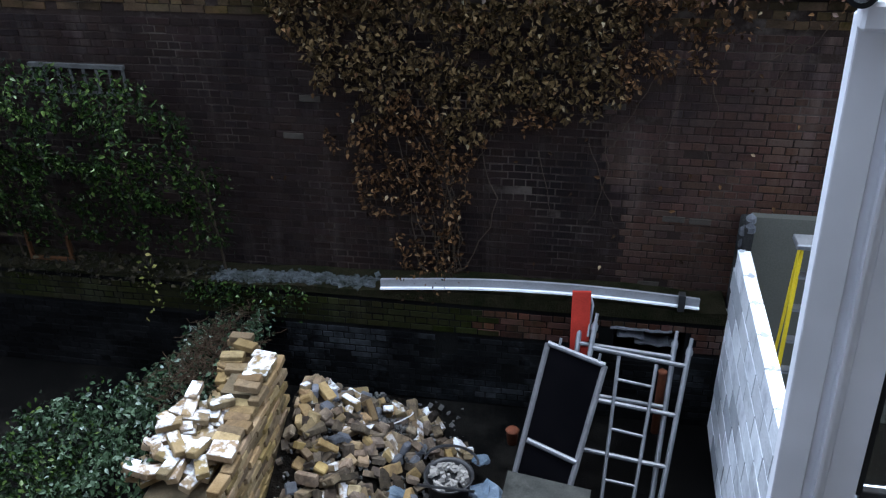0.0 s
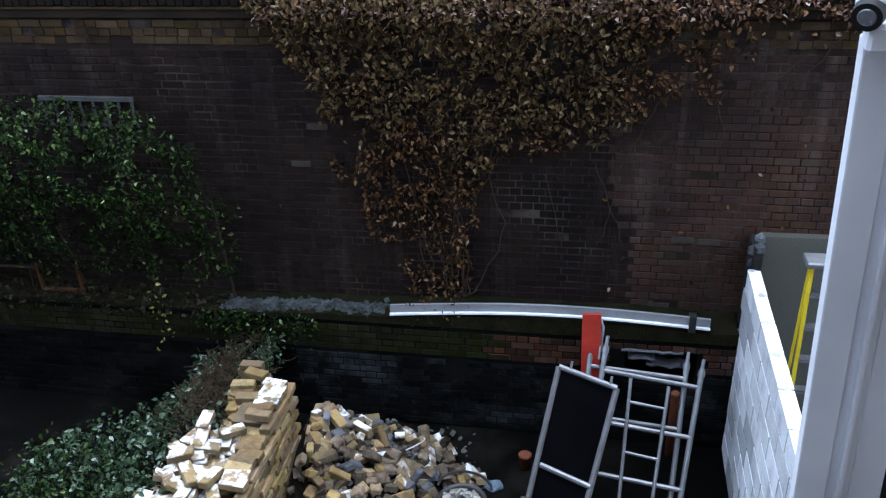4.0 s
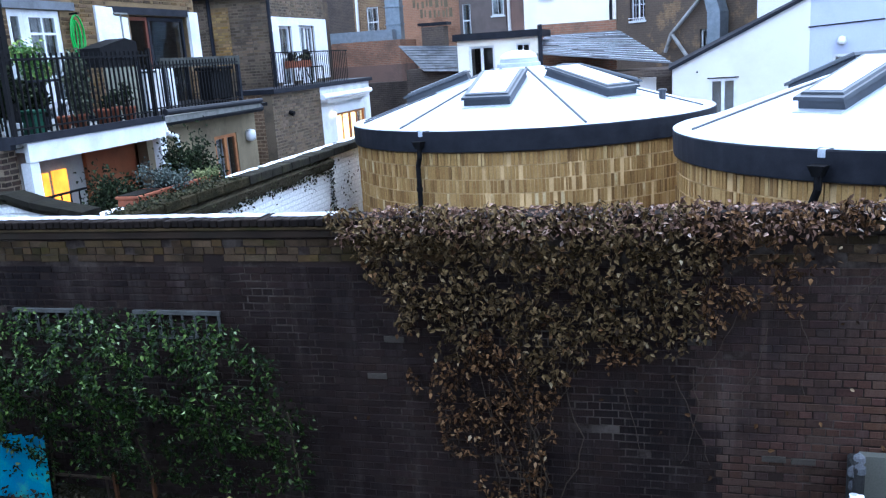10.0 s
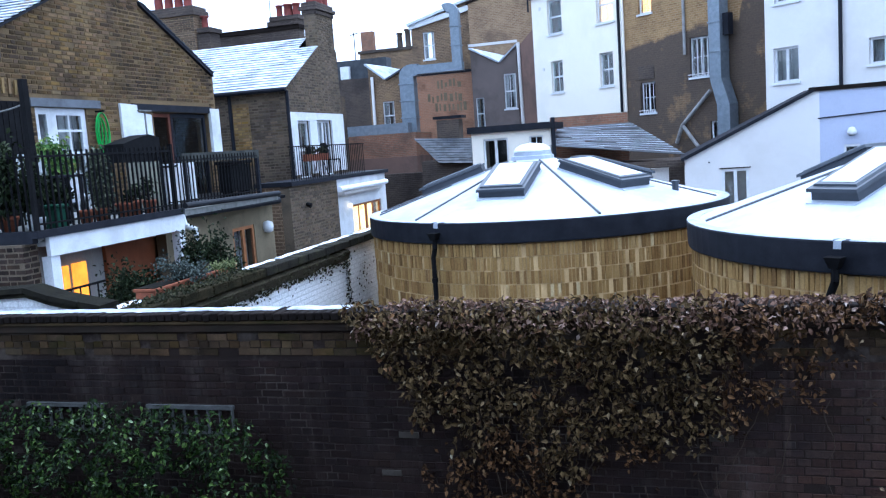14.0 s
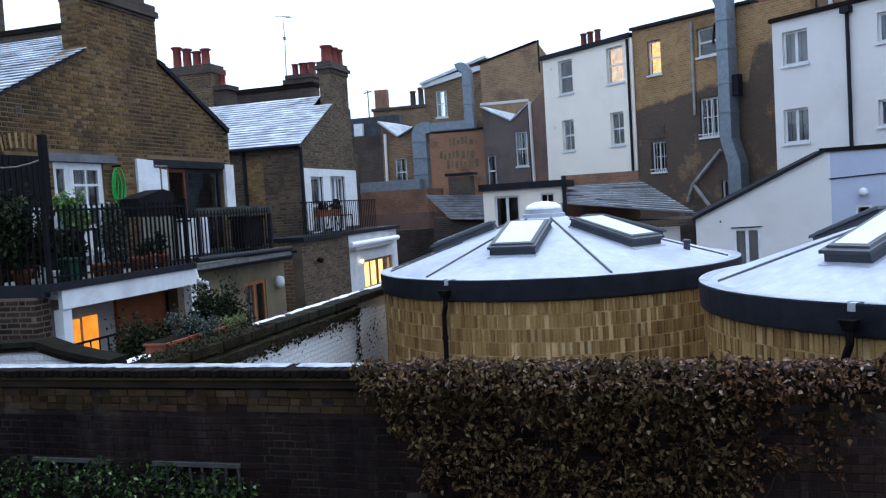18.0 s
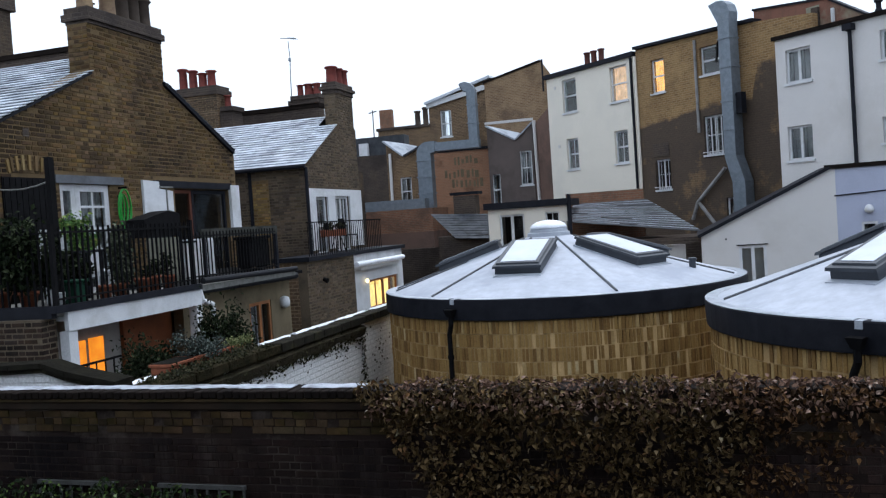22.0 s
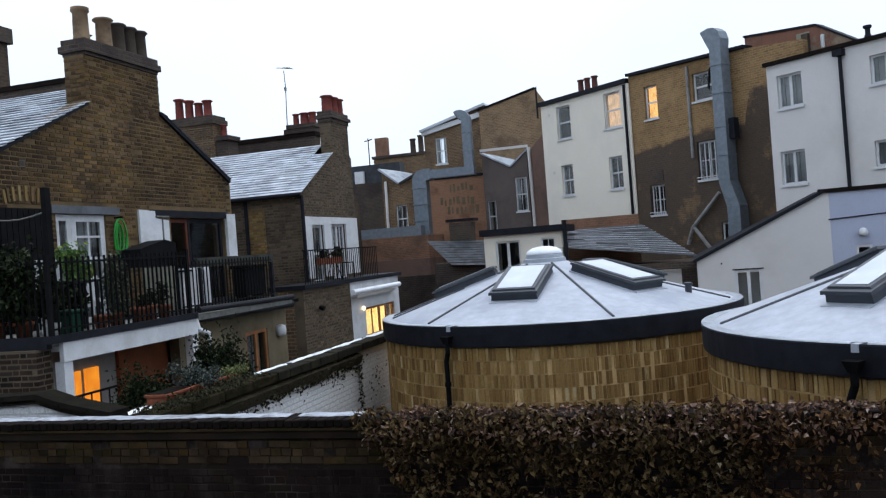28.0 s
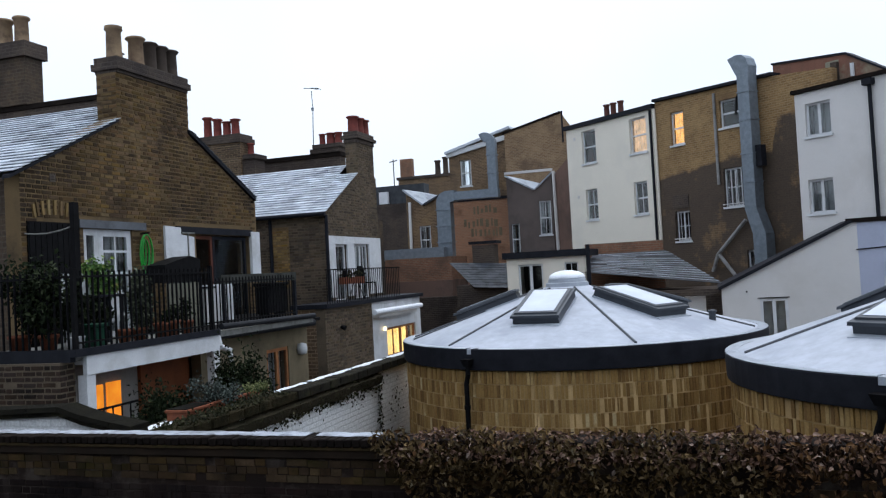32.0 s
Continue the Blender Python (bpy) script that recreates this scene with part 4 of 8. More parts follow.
prism(bm, [(-10.13, 17.25, 7.70), (-10.13, 14.75, 8.95), (-10.13, 14.75, 9.02), (-10.13, 17.25, 7.78)], (-0.15, 0, 0))
part("verge", bm, TAR, h1, "dark roof verge")
bm = box(-10.62, -10.196, 12.62, 14.8, 8.5, 9.78)
stack = part("chimney", bm, STOCK_MORTAR, h1, "broad weathered brick chimney stack")
laid(Front((-10.196, 0), (0, 1)), 12.62, 14.8, 8.85, 9.78, LAID, stack, None, [], seed=6)
laid(Front((0, 12.62), (1, 0)), -10.62, -10.196, 8.9, 9.78, LAID, stack, seed=8)
for k, (o, z0, z1) in enumerate(((0.04, 9.78, 9.84), (0.09, 9.84, 9.96), (0.05, 9.96, 10.08))):
    part("band", box(-10.62 - o, -10.203 + o, 12.68 - o, 14.74 + o, z0 + 0.001, z1), SOOT, stack)


def pot(parent, x, y, z, h, r, material, cap=0.03):
    part("chimney_pot", lathe([(r * 0.8, 0), (r, 0.02), (r * 0.92, 0.06), (r * 0.85, h * 0.86), (r * 1.05, h * 0.9), (r + cap, h * 0.95), (r * 1.02, h), (r * 0.7, h), (r * 0.68, h - 0.1)], (x, y, z), 14), material, parent, "", "", True)


pot(stack, -10.4, 12.87, 10.08, 0.62, 0.16, POT_BUFF, 0.0)
pot(stack, -10.4, 13.49, 10.08, 0.57, 0.165, POT_BUFF)
pot(stack, -10.4, 13.91, 10.08, 0.565, 0.145, POT_DARK)
pot(stack, -10.4, 14.24, 10.08, 0.565, 0.145, POT_DARK)
pot(stack, -10.4, 14.575, 10.08, 0.565, 0.145, POT_DARK)
pot(stack, -10.5, 13.14, 10.08, 0.2, 0.07, POT_DARK)
bm = bmesh.new()
for k in range(9):
    a = math.radians(155 - k * 16.5)
    p = H1(10.99 + 0.46 * math.cos(a), 6.98 + 0.10 * math.sin(a), 0.01)
    q = H1(10.99 + 0.50 * math.cos(a), 7.16 + 0.16 * math.sin(a), 0.01)
    rod(bm, p, q, 0.03, 0.036, 4)
part("brick_arch", bm, LAID_GOLD, h1)
sht = part("shutter", H1.box(bmesh.new(), 10.40, 11.50, 4.985, 6.96, 0.003, 0.03), BLACK_IRON, h1, "dark closed boarded shutter")
for k in range(9):
    part("board", H1.box(bmesh.new(), 10.42 + k * 0.119, 10.525 + k * 0.119, 5.0, 6.94, 0.031, 0.045), BLACK_IRON, sht)
part("lintel", H1.box(bmesh.new(), 11.52, 13.25, 6.89, 7.03, 0.002, 0.05), plain("grey_stone_lintel", (0.13, 0.14, 0.16), (0.09, 0.095, 0.105), 3.0, 0.85, 0.3, stain=(0.05, 0.05, 0.055), stain_scale=2.0), h1)
part("lintel", H1.box(bmesh.new(), 14.2, 17.05, 6.87, 7.01, 0.002, 0.05), TAR, h1)
window(h1, H1, 11.64, 12.04, 4.95, 6.88, "single", None, False, 0.04, True, None, True, 0.11)
window(h1, H1, 12.042, 12.9, 4.95, 6.88, "lights", None, False, 0.04, True, None, True, 0.12)
bm = bmesh.new()
prism(bm, [H1(13.80, 6.27, 0.012), H1(14.74, 6.30, 0.012), H1(14.74, 6.80, 0.012), H1(14.32, 6.84, 0.012), H1(14.30, 6.98, 0.012), H1(13.80, 7.0, 0.012)], H1.n * 0.05)
part("white_panel", bm, WHITE_PAINT, h1, "white-painted panel with a stepped top")
part("panel_rail", H1.box(bmesh.new(), 14.30, 14.72, 6.86, 6.89, 0.062, 0.09), GREY_WOOD, h1)
part("panel_rail", H1.box(bmesh.new(), 14.5, 14.53, 6.4, 6.858, 0.062, 0.08), GREY_WOOD, h1)
part("store_front", H1.box(bmesh.new(), 13.86, 14.84, 4.95, 6.3, -0.12, -0.06), TAR, h1)
part("white_panel", H1.box(bmesh.new(), 16.96, 17.32, 5.9, 6.97, 0.002, 0.07), WHITE_PAINT, h1, "white-painted strip")
window(h1, H1, 14.9, 15.55, 4.95, 6.84, "single", None, False, 0.06, False, RED_WOOD)
window(h1, H1, 15.57, 16.9, 4.95, 6.84, "sash", None, False, 0.06, False, TAR, False)
part("vent_brick", H1.box(bmesh.new(), 10.92, 11.05, 7.62, 7.76, 0.002, 0.012), SOOT, h1)

hose = thing("garden_hose", "coiled bright green garden hose hung on the wall", "hose", (-10.1, 13.14, 6.1))
bm = bmesh.new()
for k in range(5):
    r = 0.05 + 0.033 * k
    pts = [(-10.14 + 0.014 * k, 13.14 + 0.03 * (k % 2) + r * math.cos(a * math.tau / 20), 6.47 - 0.03 * (k % 3) + (0.25 + 0.03 * k) * math.sin(a * math.tau / 20)) for a in range(21)]
    part("coil", tube(pts, 0.014, 6), HOSE_GREEN, hose)
part("hook", box(-10.198, -10.02, 13.13, 13.17, 6.82, 6.85), BLACK_IRON, hose)

TAR_SNOW = plain("snowy_black_gutter", (0.010, 0.011, 0.014), (0.018, 0.019, 0.023), 4.0, 0.55, 0.15, snow=0.2)

SCREEN_WOOD = plain("red_stained_wood", (0.25, 0.085, 0.036), (0.155, 0.052, 0.025), 2.5, 0.6, 0.15)

# lower extension with its roof deck
ext = thing("deck_extension", "low brick extension with a roof deck and white fascia", "extension", (-9.2, 12, 0))
part("wall", box(-10.196, -8.45, 9.1, 9.37, 0, 4.86), STOCK_MORTAR_DARK, ext)
DAMP_LAID = plain("damp_red_brown_brick", (0.012, 0.0095, 0.008), (0.046, 0.029, 0.021), 2.2, 0.85, 0.5, 0.008, stain=(0.015, 0.013, 0.012), stain_scale=1.2, vary=0.5, island=True)
laid(Front((0, 9.1), (1, 0)), -10.19, -8.45, 3.0, 4.85, DAMP_LAID, ext, seed=9)
laid(Front((-8.45, 0), (0, 1)), 9.1, 9.37, 3.0, 4.85, DAMP_LAID, ext, seed=10)
part("deck", box(-10.196, -8.32, 9.25, 16.3, 4.88, 4.98), GREY_WOOD, ext)
part("deck_edge", box(-8.318, -8.22, 9.15, 12.6, 4.93, 5.03), TAR, ext)
part("deck_edge", box(-10.19, -8.32, 9.15, 9.249, 4.86, 5.03), TAR, ext)
part("fascia", box(-8.32, -8.25, 9.38, 12.6, 4.66, 4.925), WHITE_PAINT, ext, "white painted fascia board")
part("post", box(-8.42, -8.27, 9.39, 9.56, 0, 4.655), WHITE_PAINT, ext)
part("post", box(-8.42, -8.27, 12.45, 12.62, 0, 4.655), WHITE_PAINT, ext)
part("soffit", box(-10.19, -8.325, 9.4, 12.58, 4.80, 4.86), WHITE_PAINT, ext)
part("rear_wall", box(-10.19, -10.05, 9.4, 12.6, 0, 4.79), BEIGE_RENDER, ext)
part("inner_wall", box(-9.2, -9.062, 9.57, 11.43, 0, 4.79), plain("shaded_grey_plaster", (0.30, 0.29, 0.28), (0.24, 0.23, 0.22), 1.2, 0.9, 0.1, stain=(0.17, 0.16, 0.15), stain_scale=1.0), ext)
part("plywood_screen", box(-9.06, -9.0, 11.44, 12.75, 0, 4.6), SCREEN_WOOD, ext, "red-brown timber screen")
part("door_post", box(-8.98, -8.9, 12.8, 12.88, 0, 4.5), WHITE_PAINT, ext)
part("lit_window", box(-9.06, -9.02, 10.68, 10.98, 3.75, 4.38), LIT_ORANGE, ext, "window glowing orange")
part("lit_window", box(-9.06, -9.02, 10.44, 10.58, 3.75, 4.37), LIT_ORANGE, ext, "window glowing orange")
ext2 = thing("beige_extension", "beige rendered extension with a timber door and gutters", "extension", (-9.4, 14.5, 0))
E2 = Front((-8.75, 0), (0, 1))
part("wall", E2.wall(12.75, 16.8, 0, 4.84, [(15.02, 15.92, 1.9, 4.41)], 0.2), BEIGE_RENDER, ext2)
window(ext2, E2, 15.02, 15.92, 1.9, 4.41, "casement", None, False, 0.02, True, ORANGE_WOOD)
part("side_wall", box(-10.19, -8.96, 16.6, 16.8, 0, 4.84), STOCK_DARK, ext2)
part("roof", slab((-8.45, 12.7, 4.95), (-8.45, 16.9, 4.95), (-10.19, 16.9, 5.1), (-10.19, 12.7, 5.1), 0.07), BLACK_IRON, ext2)
bm = bmesh.new()
rod(bm, (-8.4, 12.72, 4.90), (-8.4, 16.45, 4.86), 0.075, 0.075, 12)
part("gutter", bm, TAR_SNOW, ext2, "black gutter with a dusting of snow")
bm = bmesh.new()
rod(bm, (-8.3, 12.75, 5.06), (-8.3, 16.3, 5.02), 0.055, 0.055, 10)
part("rail_pipe", bm, TAR_SNOW, ext2)
bm = bmesh.new()
for a, b in (((-8.36, 12.72, 4.9), (-8.3, 12.7, 4.72)), ((-8.3, 12.7, 4.72), (-8.3, 13.0, 4.62)), ((-8.3, 13.0, 4.62), (-8.3, 13.02, 3.2))):
    rod(bm, a, b, 0.045, 0.045, 10)
part("downpipe", bm, WHITE_PAINT, ext2, "white bent downpipe")
part("wall_lamp", lathe([(0.02, -0.13), (0.1, -0.1), (0.12, 0), (0.1, 0.1), (0.02, 0.13)], (-8.68, 16.4, 4.3), 14), WHITE_PAINT, ext2, "white oval wall lamp", "", True)

rail = thing("deck_railing", "black iron railing with upright bars round the deck", "railing", (-8.27, 11, 5))
part("top_rail", box(-8.29, -8.25, 9.2, 12.4, 6.0, 6.03), BLACK_IRON, rail)
part("bottom_rail", box(-8.285, -8.255, 9.2, 12.4, 5.1, 5.125), BLACK_IRON, rail)
part("side_rail", box(-10.1, -8.292, 9.19, 9.22, 6.0, 6.03), BLACK_IRON, rail)
bar_me = mesh_of("bar", rods([((0, 0, 0), (0, 0, 1.06))], 0.017, 6), BLACK_IRON)
for k in range(29):
    piece("bar", bar_me, pose(-8.27, 9.24 + k * 0.112, 5.032), rail)
for k in range(16):
    piece("bar", bar_me, pose(-8.38 - k * 0.112, 9.205, 5.032), rail)
post_me = mesh_of("post", box(-0.03, 0.03, -0.03, 0.03, 0, 1.1), BLACK_IRON)
for y in (9.205, 12.43):
    piece("post", post_me, pose(-8.27, y, 5.031), rail)
rail2 = thing("deck_railing", "black iron railing over the beige extension", "railing", (-8.5, 14, 5))
part("top_rail", box(-8.5, -8.46, 12.55, 15.8, 5.83, 5.86), BLACK_IRON, rail2)
part("bottom_rail", box(-8.495, -8.465, 12.55, 15.8, 5.12, 5.145), BLACK_IRON, rail2)
bar2_me = mesh_of("bar", rods([((0, 0, 0), (0, 0, 0.93))], 0.013, 6), BLACK_IRON)
for k in range(29):
    piece("bar", bar2_me, pose(-8.48, 12.58 + k * 0.112, 4.99), rail2)
deckpost = thing("timber_post", "tall dark timber post standing on the deck", "post", (-8.6, 9.65, 4.98))
part("shaft", box(-8.64, -8.56, 9.60, 9.70, 4.98, 7.08), BLACK_IRON, deckpost)
bm = bmesh.new()
part("wire", tube([(-8.6 - 0.39 * k, 9.65 + 0.17 * k, 6.75 - 0.05 * math.sin(k * 0.8)) for k in range(5)], 0.012, 5), GREY_WOOD, deckpost)
screen = thing("deck_screen", "grey board screen behind the deck railing", "screen", (-9.0, 14.6, 4.98))
part("board", box(-9.05, -9.0, 13.9, 16.9, 5.80, 5.98), GREY_BOARD, screen)
part("post", box(-9.049, -8.999, 16.8, 16.88, 5.0, 5.799), TAR, screen)
part("post", box(-9.049, -8.999, 13.95, 14.03, 4.98, 5.799), TAR, screen)
bin_g = thing("storage_bin", "dark green plastic bin on the deck", "bin", (-8.7, 10.1, 4.98))
part("body", box(-8.85, -8.6, 9.98, 10.22, 4.98, 5.28, 0.02), GREEN_BIN, bin_g)
part("lid", box(-8.87, -8.58, 9.96, 10.24, 5.282, 5.33, 0.012), GREEN_BIN, bin_g)
bench = thing("white_bench", "white slatted garden bench on the deck", "bench", (-9.5, 10.8, 4.98))
part("seat", box(-9.68, -9.28, 10.45, 11.6, 5.38, 5.42), WHITE_PAINT, bench)
for k in range(5):
    part("slat", box(-9.72, -9.69, 10.47 + k * 0.12, 10.56 + k * 0.12, 5.42, 6.1), WHITE_PAINT, bench)
part("front_panel", box(-9.32, -9.3, 10.92, 11.45, 5.3, 5.80), WHITE_PAINT, bench)
for x in (-9.68, -9.34):
    for y in (10.47, 11.55):
        part("leg", box(x, x + 0.03, y, y + 0.03, 4.98, 5.379), WHITE_PAINT, bench)
back_board = thing("pale_board", "pale olive board standing behind the deck railing", "board", (-9.2, 13.0, 4.98))
part("board", box(-9.22, -9.18, 12.5, 13.42, 4.98, 5.86, 0.004), plain("pale_olive_board", (0.17, 0.17, 0.13), (0.12, 0.12, 0.10), 2.0, 0.8, 0.15, stain=(0.07, 0.07, 0.055), stain_scale=1.5), back_board)
part("frame_edge", box(-9.24, -9.16, 13.422, 13.5, 4.98, 5.95), TAR, back_board)
cover = thing("black_cover", "black tarpaulin cover over a shelf on the deck", "cover", (-9.35, 13.1, 4.98))
bm = bmesh.new()
prism(bm, [(-9.25, 12.5, 5.88), (-9.25, 13.62, 5.88), (-9.25, 13.6, 6.3), (-9.25, 13.3, 6.36), (-9.25, 12.9, 6.28), (-9.25, 12.55, 6.2)], (-0.4, 0, 0))
part("cover", bm, BLACK_IRON, cover)
part("fold", box(-9.245, -9.225, 12.6, 13.55, 6.02, 6.05), TAR, cover)
for y in (12.52, 13.55):
    part("leg", box(-9.62, -9.57, y, y + 0.05, 4.98, 5.879), TAR, cover)
fridge = thing("white_cabinet", "white painted cabinet on the deck", "cabinet", (-9.4, 13.9, 4.98))
part("body", box(-9.7, -9.3, 13.82, 14.14, 4.98, 5.73, 0.01), GREY_RENDER, fridge)
part("top", box(-9.72, -9.28, 13.80, 14.16, 5.731, 5.77), TAR, fridge)
cab2 = thing("white_cabinet", "white panelled cabinet against the house wall", "cabinet", (-9.6, 14.8, 4.98))
part("body", box(-9.9, -9.52, 14.45, 15.1, 4.98, 5.8, 0.01), WHITE_PAINT, cab2)
for k in range(3):
    part("panel", box(-9.519, -9.50, 14.48 + k * 0.21, 14.66 + k * 0.21, 5.02, 5.74), WHITE_PAINT, cab2)
box_b = thing("black_box", "black weatherproof storage box at the deck end", "box", (-9.3, 16.4, 4.98))
part("body", box(-9.55, -9.2, 16.0, 16.85, 5.11, 5.7, 0.02), BLACK_IRON, box_b)
part("lid", box(-9.58, -9.17, 15.98, 16.87, 5.702, 5.78, 0.02), BLACK_IRON, box_b)
for y in (16.05, 16.75):
    part("foot", box(-9.5, -9.25, y, y + 0.06, 5.05, 5.109), BLACK_IRON, box_b)
tub = thing("white_tub", "small pair of white pots at the deck edge", "pot", (-8.5, 9.2, 4.98))
for y in (9.35, 9.5):
    part("pot", lathe([(0.05, 0), (0.065, 0.2), (0.07, 0.21), (0.055, 0.21)], (-8.45, y, 4.98), 12), WHITE_PAINT, tub, "", "", True)


def flower_pot(at, r, h):
    t = thing("flower_pot", "round terracotta flower pot on the deck", "pot", at, "pots on the deck")
    part("pot", lathe([(r * 0.7, 0), (r * 0.95, h * 0.8), (r * 1.08, h * 0.82), (r * 1.08, h), (r * 0.9, h), (r * 0.85, h * 0.9)], at, 16), TERRACOTTA, t, "", "", True)
    part("soil", lathe([(r * 0.84, h * 0.86), (r * 0.84, h * 0.88)], at, 12), SOIL, t)


for x, y, r, h in ((-8.6, 10.6, 0.11, 0.22), (-8.62, 10.98, 0.12, 0.22), (-8.58, 11.48, 0.13, 0.25), (-8.6, 11.75, 0.14, 0.27), (-8.65, 12.25, 0.12, 0.24), (-8.9, 9.4, 0.13, 0.25), (-9.5, 9.5, 0.16, 0.25), (-9.1, 10.3, 0.14, 0.25)):
    flower_pot((x, y, 4.98), r, h)
random.seed(5)
BRIGHT_LEAF = leaf_mat("fresh_green_leaf", [(0.0, (0.03, 0.07, 0.015)), (0.6, (0.07, 0.15, 0.03)), (1.0, (0.20, 0.26, 0.06))], 0.45)
# DEEP_LEAF has the gloom of deck and yard put into its leaf colour
DEEP_LEAF = leaf_mat("shade_toned_leaf", [(0.0, (0.003, 0.005, 0.002)), (0.7, (0.010, 0.016, 0.006)), (0.95, (0.026, 0.034, 0.015)), (1.0, (0.06, 0.07, 0.04))], 0.7, spec=0.06)
LAV_DECK = leaf_mat("grey_olive_leaf", [(0.0, (0.016, 0.022, 0.012)), (0.6, (0.045, 0.055, 0.032)), (1.0, (0.14, 0.15, 0.10))], 0.6)
stand = thing("plant_stand", "dark wooden plant stand behind the railing", "stand", (-9.05, 10.7, 4.98))
part("top", box(-9.22, -8.88, 10.42, 11.0, 5.70, 5.74, 0.006), TAR, stand)
for x in (-9.2, -8.94):
    for y in (10.45, 10.93):
        part("leg", box(x, x + 0.04, y, y + 0.04, 4.98, 5.699), TAR, stand)
for y in (10.2, 10.55):
    wp = thing("white_planter", "white painted planter post on the deck", "planter", (-9.25, y, 4.98), "white planters")
    part("body", box(-9.34, -9.18, y, y + 0.16, 4.98, 6.06, 0.01), WHITE_PAINT, wp)
# the dense DEEP_LEAF plants are thickened to imitate the deck's dark left end
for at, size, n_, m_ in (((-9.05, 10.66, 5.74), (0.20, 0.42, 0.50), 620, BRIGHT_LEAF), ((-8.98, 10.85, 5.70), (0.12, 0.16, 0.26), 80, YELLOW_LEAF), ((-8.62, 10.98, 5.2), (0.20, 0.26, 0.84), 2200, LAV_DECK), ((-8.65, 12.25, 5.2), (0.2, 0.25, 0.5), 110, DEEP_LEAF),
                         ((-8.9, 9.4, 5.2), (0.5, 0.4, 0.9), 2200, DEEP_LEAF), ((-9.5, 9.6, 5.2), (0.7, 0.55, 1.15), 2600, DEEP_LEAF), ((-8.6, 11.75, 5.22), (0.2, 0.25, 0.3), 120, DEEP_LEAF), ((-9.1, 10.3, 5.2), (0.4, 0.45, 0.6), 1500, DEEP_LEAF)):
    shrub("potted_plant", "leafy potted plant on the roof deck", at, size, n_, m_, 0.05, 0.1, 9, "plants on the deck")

# second wing
h2 = thing("terraced_house", "dark brick house wing with white-painted upper front", "house", (-12.3, 22.9, 0))
H2 = Front((-10.2, 0), (0, 1))
part("wall", H2.wall(21.0, 24.8, 0, 7.6, [(21.45, 22.25, 5.1, 6.75), (22.75, 23.85, 5.1, 6.78)], 0.3, [(24.8, 7.7), (24.8, 8.9), (23.9, 9.25), (21.0, 7.7)]), STOCK_MORTAR_DARK, h2)
laid(H2, 21.0, 24.8, 6.98, 9.2, LAID_DARK, h2, [(21.0, 6.9), (24.8, 6.9), (24.8, 8.9), (23.9, 9.25), (21.0, 7.72)], seed=11)
H2S = Front((-14.6, 21.0), (1, 0))
part("side_wall", H2S.wall(0, 4.1, 0, 7.66, [], 0.3), STOCK_MORTAR_DARK, h2)
laid(H2S, 0.4, 4.4, 4.7, 7.64, LAID_DARK, h2, seed=12)
for s0 in (1.35, 2.75):
    part("pilaster", H2S.box(bmesh.new(), s0, s0 + 0.5, 5.6, 7.3, 0.002, 0.03), STOCK_MORTAR, h2)
    laid(H2S, s0, s0 + 0.5, 5.6, 7.3, LAID_GOLD, h2, seed=13, base=0.03, label="yellow brick infill")
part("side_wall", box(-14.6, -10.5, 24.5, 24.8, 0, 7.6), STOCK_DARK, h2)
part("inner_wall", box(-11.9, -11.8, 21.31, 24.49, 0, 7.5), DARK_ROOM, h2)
part("roof_edge", slates((-10.74, 20.85, 7.62), (-10.12, 20.85, 7.62), (-10.12, 23.25, 8.94), (-10.74, 23.25, 8.94), 16, 2), SLATE_SNOW, h2, "", kind="stuff")
part("roof", slates((-14.8, 20.85, 7.62), (-10.745, 20.85, 7.62), (-10.745, 23.9, 9.3), (-14.8, 23.9, 9.3), 20, 12), SLATE_SNOW, h2, "snow-covered slate roof", kind="stuff")
part("roof_slope", slab((-14.8, 25.0, 8.8), (-10.745, 25.0, 8.8), (-10.745, 23.91, 9.3), (-14.8, 23.91, 9.3), 0.06), SLATE, h2)
bm = bmesh.new()
rod(bm, (-14.8, 20.78, 7.58), (-10.1, 20.78, 7.58), 0.06, 0.06, 8)
part("gutter", bm, TAR, h2)
bm = bmesh.new()
rod(bm, (-10.12, 20.88, 7.55), (-10.12, 20.88, 0.2), 0.05, 0.05, 8)
rod(bm, (-11.9, 20.94, 7.55), (-11.9, 20.94, 5.2), 0.05, 0.05, 8)
part("downpipe", bm, TAR, h2)
part("white_front", Front((-10.145, 0), (0, 1)).wall(21.02, 24.78, 5.25, 6.98, [(21.45, 22.25, 5.25, 6.75), (22.75, 23.85, 5.25, 6.78)], 0.05), WHITE_PAINT, h2, "white-painted upper front")
window(h2, H2, 21.45, 22.25, 5.12, 6.75, "sash", None, False, 0.04, True, None, False)
window(h2, H2, 22.75, 23.85, 5.12, 6.78, "grid", None, False, 0.04)
bm = box(-10.58, -10.196, 23.42, 24.68, 7.9, 10.0)
stack2 = part("chimney", bm, STOCK_MORTAR_DARK, h2)
laid(Front((-10.196, 0), (0, 1)), 23.42, 24.68, 8.6, 9.9, LAID_DARK, stack2, seed=14)
laid(Front((0, 23.42), (1, 0)), -10.58, -10.196, 9.0, 9.9, LAID_DARK, stack2, seed=15)
for o, z0, z1 in ((0.04, 9.90, 10.02), (0.1, 10.022, 10.12), (0.04, 10.121, 10.25)):
    part("band", box(-10.58 - o, -10.203 + o, 23.43 - o, 24.67 + o, z0, z1), SOOT, stack2)
for y in (23.68, 24.1, 24.5):
    pot(stack2, -10.4, y, 10.25, 0.50, 0.18, POT_RED)
